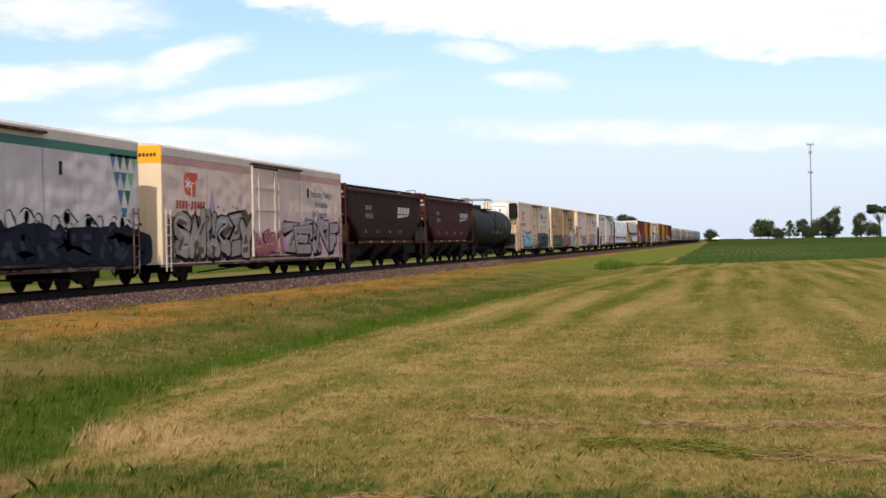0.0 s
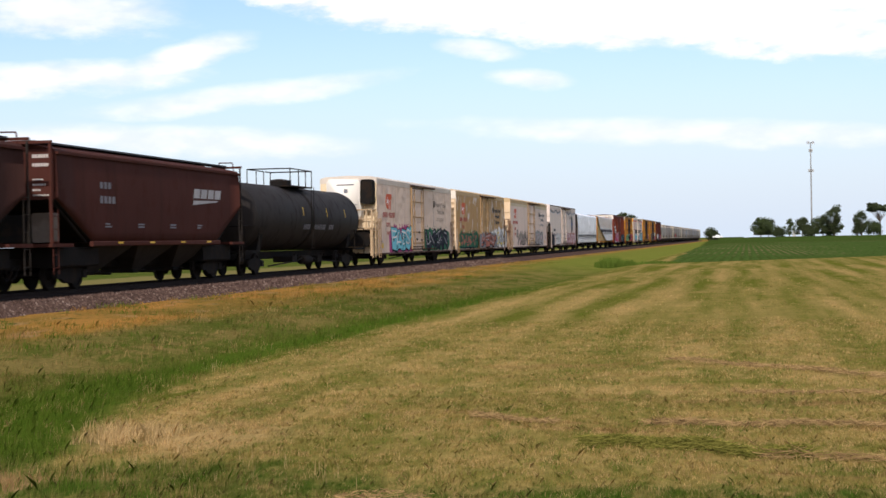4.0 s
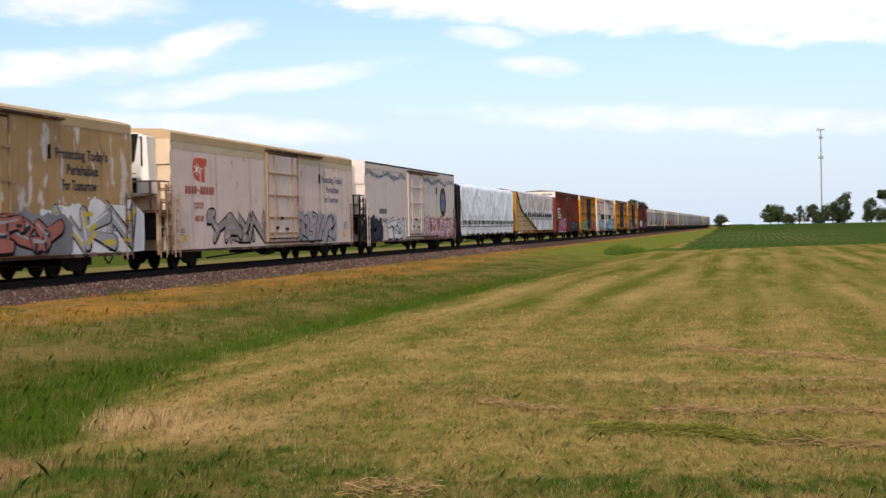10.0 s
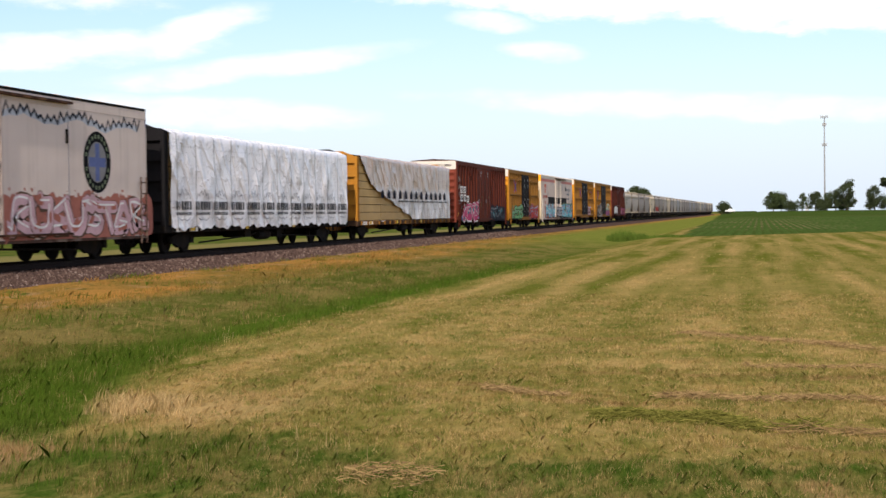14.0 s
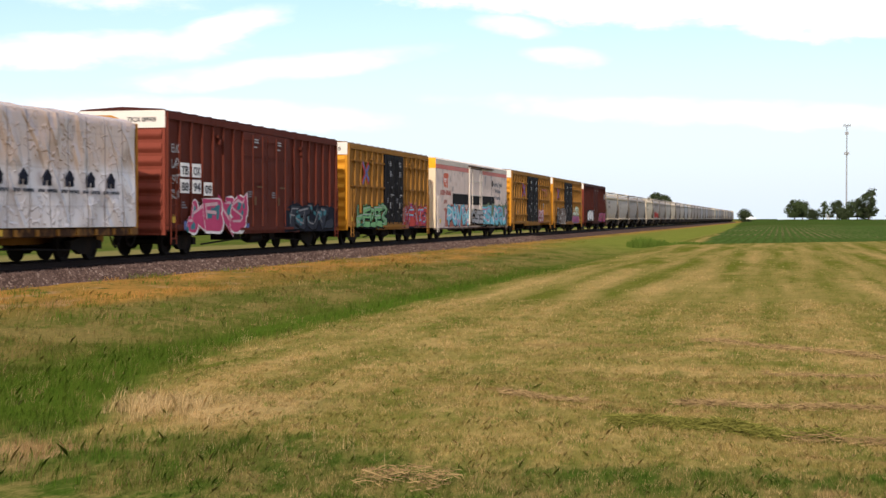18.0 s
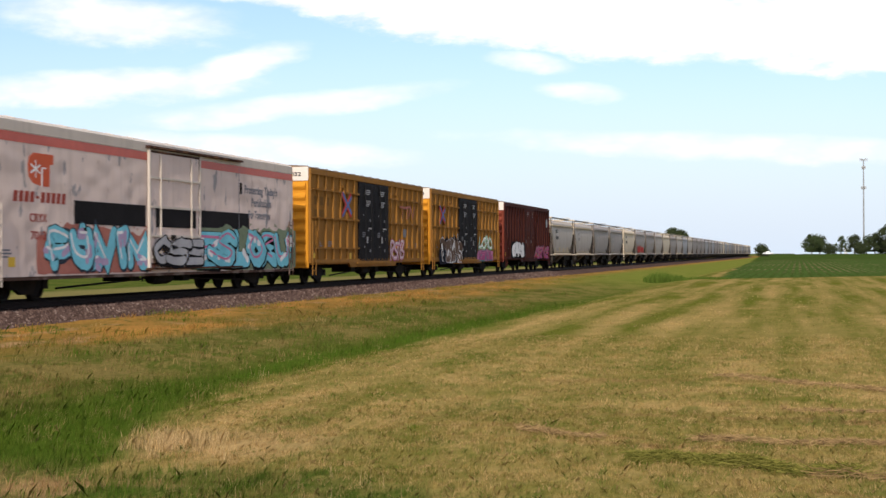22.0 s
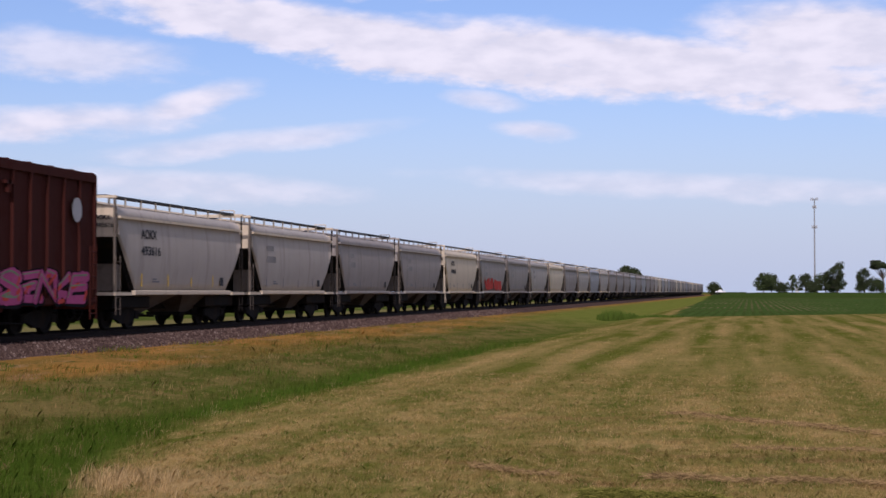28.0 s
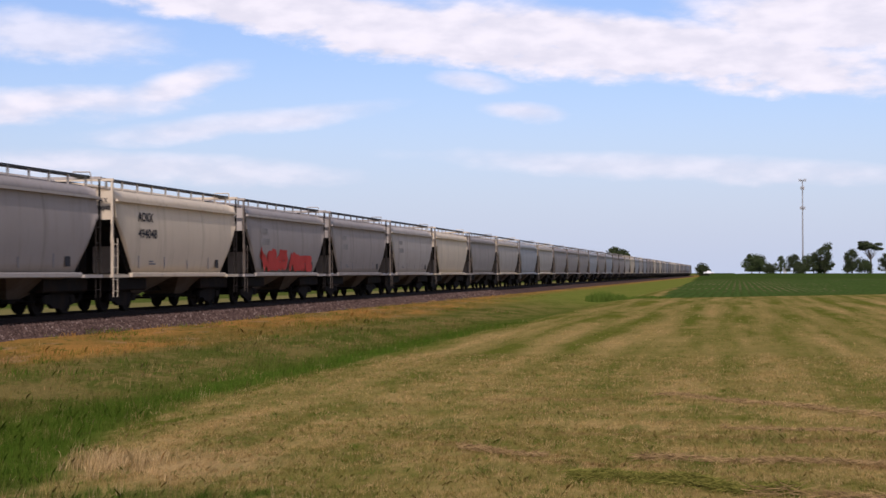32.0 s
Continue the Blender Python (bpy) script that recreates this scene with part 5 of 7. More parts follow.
for y, wd, top in ((13.7, 0.8, 2.6), (15.3, 0.9, 2.7), (16.8, 0.6, 2.5), (18.0, 0.5, 2.75), (19.3, 1.0, 2.65), (21.2, 0.8, 2.5)):
    haze = Shape().slab([(y, 1.5), (y + wd, 1.52), (y + wd * 0.97, top), (y + wd * 0.5, top + 0.04), (y + 0.02, top - 0.05)], 1.549, 1.5507)
    part("pink_overspray", haze, S["lilac"] if wd < 0.7 else S["palepink"], c)
graffiti(c, 9.5, 13.5, 0.9, 1.9, "NAI", S["brick"], S["magenta"], S["lilac"], None, 23, 1.69, weight=0.3)

for label, y16, length, seed in (("dark brown covered hopper car with a white company mark", -133.2, 17.6, 1), ("mineral-red covered hopper car with worn lettering", -114.2, 16.6, 2)):
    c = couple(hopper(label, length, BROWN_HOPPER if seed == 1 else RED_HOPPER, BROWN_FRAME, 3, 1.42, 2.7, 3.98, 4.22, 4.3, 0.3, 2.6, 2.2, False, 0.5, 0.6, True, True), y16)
    if seed == 1:
        bars(c, [(3.7 + k * 0.34, 3.7 + k * 0.34 + 0.24, 3.05, 3.3) for k in range(4)], GREYINK, 1.562, "reporting_mark")
        lettering(c, "498658", 3.65, 2.62, 0.28, GREYINK, 1.562, 1.6, name="car_number")
        slant = Shape()
        for k in range(4):
            y = 11.1 + k * 0.75
            slant.slab([(y, 2.95), (y + 0.64, 2.95), (y + 0.76, 3.32), (y + 0.12, 3.32)], 1.558, 1.562)
        slant.slab([(11.0, 2.7), (13.6, 2.84), (13.9, 2.9), (11.1, 2.88)], 1.558, 1.562)
        part("company_mark", slant, S["chalk"], c, "slanted white company mark")
    else:
        bars(c, [(3.2 + k * 0.3, 3.2 + k * 0.3 + 0.2, 3.05, 3.25) for k in range(3)], GREYINK, 1.562, "reporting_mark")
        bars(c, [(3.2 + k * 0.3, 3.2 + k * 0.3 + 0.2, 2.6, 2.82) for k in range(4)], GREYINK, 1.562, "car_number")
        slant = Shape()
        for k in range(4):
            y = 11.2 + k * 0.72
            slant.slab([(y, 2.95), (y + 0.6, 2.95), (y + 0.71, 3.28), (y + 0.11, 3.28)], 1.558, 1.562)
        slant.slab([(11.1, 2.7), (13.6, 2.84), (13.8, 2.9), (11.2, 2.86)], 1.558, 1.562)
        part("company_mark", slant, S["silver"], c, "slanted white company mark")
    for y in (3.6, 6.2, 9.0, 11.6):
        stencil_block(c, y, 1.95, 0.6, 2, GREYINK, 1.53)
        bars(c, [(y + 0.9, y + 1.3, 1.36, 1.42)], YELLOWINK, 1.565, "reflector")
    for z, w, h in ((3.85, 0.55, 0.13), (3.6, 0.6, 0.13), (3.2, 0.3, 0.07), (3.05, 0.42, 0.07), (2.9, 0.25, 0.07), (2.75, 0.5, 0.07)):
        letters = Shape()
        for k in range(round(w / 0.085)):
            letters.box(0.8 + k * 0.085, 0.855 + k * 0.085, 0.262, 0.268, z, z + h * 0.75)
        part("end_stencil", letters, S["chalk"], c)

couple(tank_car("sooty black tank car with a railed dome platform", 19.2, TANK_BLACK), -96.9)

c = couple(reefer("dirty white refrigerator car with a cooling unit and cyan graffiti", 20.75, DIRTY_WHITE, CREAM_ROOF, CREAM_END, CREAM_END, DIRTY_WHITE, unit=UNIT_WHITE, door=(8.3, 11.6, 14.9), number="3439", slogan_mat=FADED, frame_paint=FRAME_TAN, rail_mat=RAIL_TAN), -75.5)
graffiti(c, 3.4, 8.0, 0.72, 2.15, "EATS", S["cyan"], S["navy"], S["white"], S["magenta"], 31, weight=0.36, second=S["teal"])
graffiti(c, 12.0, 19.2, 0.72, 2.05, "INKWN", S["slate"], S["black"], S["silver"], S["green"], 32, weight=0.36, second=S["navy"])

c = couple(reefer("peeling tan and white refrigerator car with green graffiti", 20.85, PEELING, TAN_ROOF, RUSTY_END, END_WHITE, PEELING, slogan_mat=INK, slogan_size=0.3, door=(9.4, 12.8, 15.9), number="3061", frame_paint=FRAME_TAN), -52.95)
graffiti(c, 1.4, 8.0, 0.75, 1.9, "CUBCOK", S["green"], S["navy"], S["brick"], S["green"], 41, weight=0.4, second=S["brick"])
graffiti(c, 9.3, 15.4, 0.75, 1.85, "MERY", S["brick"], S["black"], S["silver"], S["grey"], 43, 1.69, weight=0.34, second=S["slate"])
graffiti(c, 15.6, 20.8, 0.72, 2.2, "WKN", S["silver"], S["black"], S["white"], S["white"], 42, weight=0.26, second=S["yellow"])

c = couple(reefer("rust-streaked white refrigerator car with a cooling unit and outline graffiti", 23.45, RUST_WHITE, TAN_ROOF, RUSTY_END, RUSTY_END, RUST_WHITE, unit=UNIT_WHITE, front_grille=True, door=(10.1, 14.3, 17.9), number="4018", band=TANBAND, frame_paint=FRAME_TAN, front=1.7), -28.73)
graffiti(c, 3.6, 9.6, 0.80, 2.05, "YAMN", S["putty"], S["black"], S["silver"], None, 51, weight=0.26, second=S["palepink"])
graffiti(c, 14.6, 20.0, 0.75, 2.05, "RUINR", S["silver"], S["black"], S["putty"], S["silver"], 52, weight=0.26, second=S["palepink"])

c = couple(reefer("off-white refrigerator car with a zigzag stripe and red graffiti", 23.05, CLEAN_WHITE, CLEAN_WHITE, CLEAN_WHITE, SPRAY["blue"], CLEAN_WHITE, unit=UNIT_WHITE, front_grille=True, mark=False, slogan=False, door=(9.4, 13.4, 17.5), front=1.3, rail_mat=STEEL, frame_paint=RAIL_PALE), -2.7)
bars(c, [(-0.02, 23.07, 4.66, 4.74)], STEEL, 1.57, "roof_edge")
zig, rng = Shape(), random.Random(8)
for a, b in ((0.1, 9.2), (13.6, 22.9)):
    pts = [(a + k * 0.2, 4.1 + (0.2 if k % 2 else -0.12) * rng.uniform(0.2, 1.2) + 0.1 * math.sin(k * 0.35)) for k in range(int((b - a) / 0.2))]
    fat_line(zig, pts, 0.075, 1.557, rng)
    edge = [(q, z + 0.03) for q, z in pts[::2]]
    haze = Shape()
    fat_line(haze, edge, 0.16, 1.5545, rng)
    part("stripe_shading", haze, SPRAY["paleblue"], c)
tagged(part("zigzag_stripe", zig, SPRAY["navy"], c), kind="stuff")
bars(c, [(2.9 + k * 0.42, 2.9 + k * 0.42 + 0.3, 2.1, 2.36) for k in range(4)], INK, name="reporting_mark")
lettering(c, "793468", 2.9, 1.62, 0.26, GREYINK, 1.557, 1.55, name="car_number")
n = 28
disc = Shape().slab([(19.4 + 0.96 * math.cos(k * math.tau / n), 2.92 + 0.92 * math.sin(k * math.tau / n)) for k in range(n)], 1.5515, 1.5545)
emblem = part("round_emblem", disc, SPRAY["black"], c, "round black and green emblem with a blue cross")
inner = Shape().slab([(19.4 + 0.64 * math.cos(k * math.tau / n), 2.92 + 0.61 * math.sin(k * math.tau / n)) for k in range(n)], 1.5545, 1.5565)
part("emblem_field", inner, SPRAY["grey"], emblem)
part("emblem_cross", Shape().box(1.5565, 1.5585, 19.26, 19.54, 2.36, 3.48).box(1.5567, 1.5587, 18.82, 19.98, 2.78, 3.06), SPRAY["blue"], emblem)
for k in range(22):
    a = k * math.tau / 22
    if abs(math.sin(a)) < 0.12:
        continue
    u, v = 19.4 + 0.8 * math.cos(a), 2.92 + 0.765 * math.sin(a)
    part("ring_letter", Shape().box(1.5545, 1.5575, u - 0.045, u + 0.045, v - 0.06, v + 0.06), SPRAY["moss"], emblem)
graffiti(c, 0.3, 2.9, 0.7, 1.85, "OU", S["slate"], S["black"], None, S["slate"], 61, weight=0.5)
graffiti(c, 4.6, 8.8, 0.7, 1.85, "ETSN", S["white"], S["slate"], S["grey"], None, 62, weight=0.34)
graffiti(c, 14.0, 22.9, 0.7, 1.95, "RUKUSTAR", S["palepink"], S["umber"], S["white"], S["brick"], 63, weight=0.3, second=S["brick"], rim_width=0.04)

couple(centrebeam("centre-beam flat car with lumber wrapped in shiny white plastic", 22.95, STEEL, BLACK_DOOR, True, LUMBER, WRAP_WHITE), 22.05)
couple(centrebeam("yellow centre-beam flat car with lumber under torn grey plastic", 22.8, OCHRE, BULKHEAD_OCHRE, False, LUMBER, WRAP_GREY), 46.9)

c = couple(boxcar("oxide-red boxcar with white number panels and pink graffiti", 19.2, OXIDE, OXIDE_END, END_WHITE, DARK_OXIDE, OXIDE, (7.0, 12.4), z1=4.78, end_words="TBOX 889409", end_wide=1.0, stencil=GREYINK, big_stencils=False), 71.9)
for k, (words, y, z) in enumerate((("TB", 0.95, 2.62), ("OX", 2.0, 2.62), ("88", 0.95, 2.08), ("94", 2.0, 2.08), ("09", 3.05, 2.02))):
    p = bars(c, [(y, y + 0.78, z, z + 0.46)], WHITEINK, 1.606, "number_panel")
    lettering(p, words, y + 0.09, z + 0.08, 0.28, INK, 1.612, 0.6, name="panel_lettering")
graffiti(c, 1.9, 7.0, 0.72, 2.05, "KENS", S["hotpink"], S["white"], S["palepink"], None, 71, 1.612, 0.42, second=S["teal"])
bars_each(c, [(1.3, 1.8, 0.85, 1.15), (6.9, 7.6, 0.82, 1.05)], S["blue"], 1.6, "blue_overspray")
graffiti(c, 12.4, 18.3, 0.72, 1.8, "ETUNL", S["slate"], S["black"], S["grey"], S["navy"], 72, 1.612, 0.34, second=S["teal"])
for k, scrawl in enumerate(("EUK", "LAP", "SAT", "RUN")):
    graffiti(c, 0.2, 0.78, 3.35 - 0.5 * k, 3.7 - 0.5 * k, scrawl, S["silver"], S["brown"], None, None, 73 + k, 1.612, weight=0.16, rim_width=0.002, spiky=0.0)

X_MARK = (S["red"], S["blue"])


def crossed_mark(car, y, z, w, h, x=1.6):
    for k, m in enumerate(X_MARK):
        s = Shape()
        d = 0.07 * k
        for n, line in enumerate(([(y + d, z - d), (y + w + d, z + h - d)], [(y + d, z + h + d), (y + w + d, z + d)])):
            fat_line(s, line, 0.26 - 0.1 * k, x + 0.004 * k + 0.002 * n, random.Random(1))
        part("crossed_mark", s, m, car)


OLD_PANEL = grainy("painted_out_yellow", (0.16, 0.082, 0.024), 0.85, 0.0, 4.0, 0.4, 0.05, None, 0.05)
YELLOW_RAILS = (3.94, 2.76, 1.51)
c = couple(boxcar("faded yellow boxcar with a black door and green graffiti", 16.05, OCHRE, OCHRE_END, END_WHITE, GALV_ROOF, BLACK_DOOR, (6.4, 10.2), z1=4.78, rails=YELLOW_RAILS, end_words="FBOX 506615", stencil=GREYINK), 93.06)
crossed_mark(c, 2.2, 3.0, 1.0, 0.8)
graffiti(c, 1.2, 6.5, 0.75, 1.95, "HEZEB", S["mint"], S["black"], S["silver"], None, 81, 1.612, 0.22, second=S["green"])
graffiti(c, 10.4, 15.4, 0.75, 1.95, "MENTS", S["red"], S["navy"], S["cyan"], S["brick"], 82, 1.612, 0.3, second=S["magenta"])

c = couple(reefer("white refrigerator car with red band, black patches and blue graffiti", 23.1, FLECKED, CREAM_ROOF, CREAM_END, ORANGE, FLECKED, band=REDBAND, plug=True, frame_paint=CREAM_ROOF, door=(9.4, 13.5, 17.3), number="7012"), 111.1)
bars_each(c, [(4.6, 9.3, 2.1, 2.75), (13.6, 18.3, 2.15, 2.72)], BLACKPATCH, 1.5565, "painted_out_patch")
bars(c, [(9.9, 13.1, 2.1, 2.75)], BLACKPATCH, 1.63, "painted_out_patch")
graffiti(c, 3.2, 9.3, 0.75, 2.05, "PUNIM", S["cyan"], S["slate"], S["white"], S["brick"], 91, 1.56, 0.34, second=S["lilac"])
graffiti(c, 9.6, 13.4, 0.85, 1.9, "OSE", S["silver"], S["black"], None, None, 92, 1.69, 0.22)
graffiti(c, 13.7, 22.6, 0.72, 2.2, "ESLORU", S["cyan"], S["black"], S["pink"], S["moss"], 93, 1.56, 0.34, second=S["white"])

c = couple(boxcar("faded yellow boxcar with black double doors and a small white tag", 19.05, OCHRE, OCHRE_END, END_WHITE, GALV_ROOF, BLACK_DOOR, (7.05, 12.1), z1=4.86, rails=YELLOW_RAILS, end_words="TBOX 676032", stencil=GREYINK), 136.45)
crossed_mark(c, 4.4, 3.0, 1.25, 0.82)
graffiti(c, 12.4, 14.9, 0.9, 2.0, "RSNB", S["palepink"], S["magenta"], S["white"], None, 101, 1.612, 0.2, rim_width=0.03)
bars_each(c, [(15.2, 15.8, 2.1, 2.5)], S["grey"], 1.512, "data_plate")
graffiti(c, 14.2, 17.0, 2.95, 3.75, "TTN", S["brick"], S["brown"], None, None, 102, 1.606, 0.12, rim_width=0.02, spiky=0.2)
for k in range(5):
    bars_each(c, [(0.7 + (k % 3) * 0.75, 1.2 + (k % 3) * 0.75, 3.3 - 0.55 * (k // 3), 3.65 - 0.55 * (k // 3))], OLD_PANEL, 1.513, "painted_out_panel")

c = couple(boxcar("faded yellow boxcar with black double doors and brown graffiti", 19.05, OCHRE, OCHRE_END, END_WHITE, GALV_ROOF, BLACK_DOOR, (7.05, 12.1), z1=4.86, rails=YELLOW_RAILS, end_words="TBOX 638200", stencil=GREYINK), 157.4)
crossed_mark(c, 2.0, 3.05, 1.1, 0.75)
graffiti(c, 1.8, 3.6, 0.72, 1.5, "OS", S["navy"], S["navy"], None, None, 114, 1.605, 0.5)
graffiti(c, 2.4, 7.5, 0.75, 2.15, "RSBMR", S["umber"], S["white"], None, S["black"], 111, 1.612, 0.34, second=S["white"], rim_width=0.05)
graffiti(c, 12.5, 16.4, 1.5, 2.35, "LOWU", S["white"], S["mint"], None, None, 112, 1.612, 0.16)
graffiti(c, 12.5, 16.4, 0.8, 1.5, "KEMIL", S["magenta"], S["teal"], S["pink"], S["pink"], 113, 1.612, 0.36)

c = couple(boxcar("dark red boxcar with a white oval and pale graffiti", 18.8, DARK_OXIDE, OXIDE_END, END_WHITE, DARK_OXIDE, DARK_OXIDE, (7.6, 11.6), z1=4.82, stencil=GREYINK, big_stencils=False), 178.7)
graffiti(c, 2.6, 7.0, 0.95, 2.1, "CAPS", S["white"], S["black"], None, S["black"], 121, 1.612, 0.34)
graffiti(c, 11.8, 18.0, 0.8, 1.9, "ASENKE", S["magenta"], S["black"], S["moss"], None, 122, 1.612, 0.26, second=S["red"])
oval = Shape().slab([(17.4 + 0.32 * math.cos(k * math.tau / 20), 3.62 + 0.36 * math.sin(k * math.tau / 20)) for k in range(20)], 1.606, 1.612)
part("white_oval", oval, S["silver"], c)

# the block of small covered hoppers
FIRST, PITCH = 199.1, 13.06
NEAR_HOPPERS = (("light grey covered hopper car with black lettering", HOPPER_LIGHT, HOPPER_CREAM, "AOKX", "493616"), ("light grey covered hopper car with rain stains and painted-out marks", HOPPER_LIGHT, HOPPER_CREAM, "", ""),
                ("grey covered hopper car with a dusty lower side", HOPPER_GREY, HOPPER_GREY, "", ""), ("grey covered hopper car with a white sill", HOPPER_GREY, HOPPER_LIGHT, "", ""),
                ("cream covered hopper car with black lettering", HOPPER_CREAM, HOPPER_CREAM, "AOKX", "494048"), ("grey covered hopper car with red graffiti", HOPPER_GREY, HOPPER_LIGHT, "", ""),
                ("grey covered hopper car with a dusty lower side", HOPPER_GREY, HOPPER_GREY, "", ""), ("grey covered hopper car with a white sill", HOPPER_LIGHT, HOPPER_LIGHT, "", ""))
for k, (label, paint, trim, mark, number) in enumerate(NEAR_HOPPERS):
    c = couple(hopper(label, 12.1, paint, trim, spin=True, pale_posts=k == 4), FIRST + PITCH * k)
    if mark:
        lettering(c, mark, 1.95, 2.96, 0.3, INK, 1.556, 1.3, name="reporting_mark")
        lettering(c, number, 1.95, 2.42, 0.3, INK, 1.56, 1.65, name="car_number")
        lettering(c, mark, -0.02 + 0.19, 3.5, 0.14, INK, 0.75, 0.5, True, "end_lettering")
        lettering(c, number, -0.02 + 0.19, 3.25, 0.14, INK, 0.75, 0.6, True, "end_lettering")
    else:
        bars_each(c, [(1.95, 2.9, 2.9, 3.1), (1.95, 3.2, 2.42, 2.68)], BROWNGREY, 1.556, "painted_out_mark")
    for y in (2.1, 4.4, 6.6, 8.8):
        bars(c, [(y, y + 0.07, 1.4, 1.4 + 0.32 + 0.08 * (int(y) % 3))], YELLOWINK if k == 0 else GREYINK, 1.495, "rust_runs")
    stencil_block(c, 3.0, 1.62, 0.6, 2, GREYINK, 1.51)
    bars(c, [(9.6, 9.95, 1.45, 1.75)], INK, 1.50, "data_plate")
    if k == 5:
        graffiti(c, 2.2, 5.6, 1.35, 2.2, "WEKO", S["red"], S["red"], None, None, 131, 1.541, 0.3)
        graffiti(c, 6.2, 9.4, 1.35, 2.1, "NATE", S["red"], S["red"], None, None, 132, 1.541, 0.3)

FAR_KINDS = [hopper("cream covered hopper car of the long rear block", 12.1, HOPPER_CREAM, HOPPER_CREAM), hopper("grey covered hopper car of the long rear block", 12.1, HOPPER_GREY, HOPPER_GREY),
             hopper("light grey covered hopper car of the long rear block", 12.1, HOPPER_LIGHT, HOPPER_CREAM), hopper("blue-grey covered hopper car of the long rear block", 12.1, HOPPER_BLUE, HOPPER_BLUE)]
rng = random.Random(5)
order = [0, 1, 2, 3] + [rng.choice((0, 1, 1, 2, 2, 1, 3)) for _ in range(48)]
for i, kind in enumerate(order):
    base = FAR_KINDS[kind]
    c = base if i < 4 else copy_thing(base, pose(0, 0, 0))
    couple(c, FIRST + PITCH * (len(NEAR_HOPPERS) + i))


# ---- ground ----
def smooth(a, b, x):
    t = np.clip((x - a) / (b - a), 0, 1)
    return t * t * (3 - 2 * t)


def lumps(x, y, seed):
    """Smooth value noise from -0.5 to 0.5."""
    i, j = np.floor(x), np.floor(y)
    u, v = x - i, y - j
    u, v = u * u * (3 - 2 * u), v * v * (3 - 2 * v)
    chance = lambda a, b: np.modf(np.abs(np.sin(a * 12.9898 + b * 78.233 + seed * 3.17) * 43758.5453))[0]
    top = chance(i, j) * (1 - u) + chance(i + 1, j) * u
    low = chance(i, j + 1) * (1 - u) + chance(i + 1, j + 1) * u
    return top * (1 - v) + low * v - 0.5


def mow_line(x, y):
    """Metres inside the mown field: its long side runs along the track, and its corner is rounded."""
    side = x + 8.0 - 2.1 * np.exp(-np.clip(y - 13.0, 0, 60) / 4.0)
    return np.minimum(side, y - 11.25 - smooth(-2.0, -4.4, x))


def land(x, y):
    """Height of the ground: hay field, shallow ditch, rise to the track, a slow swell under the crop."""
    x, y = np.asarray(x, float), np.asarray(y, float)
    z = np.full(np.broadcast(x, y).shape, GROUND)
    z = z - 0.22 * np.exp(-((x + 9.6) / 1.5) ** 2)
    z = z + 0.16 * smooth(-11.5, -17.5, x) - 0.25 * smooth(-24.0, -30.0, x)
    swell = 1.22 * smooth(120, 860, y) * smooth(-13.0, 4.0, x)
    fall = -8.0 * smooth(900, 2500, y)
    z = z + swell + fall * smooth(-13.0, 4.0, x)
    z = z + 0.035 * np.sin(x * 0.9 + 0.3 * y) * np.sin(y * 0.55) * smooth(75, 45, y)
    close = smooth(48, 24, y) * smooth(-18.2, -17.4, x) * smooth(-2.0, 6.0, y)
    rough = smooth(0.3, -0.6, mow_line(x, y))
    return z + close * (0.045 * lumps(x * 1.3, y * 1.1, 1) + 0.035 * lumps(x * 3.1, y * 2.4, 2) + rough * 0.12 * lumps(x * 0.8, y * 0.7, 3))


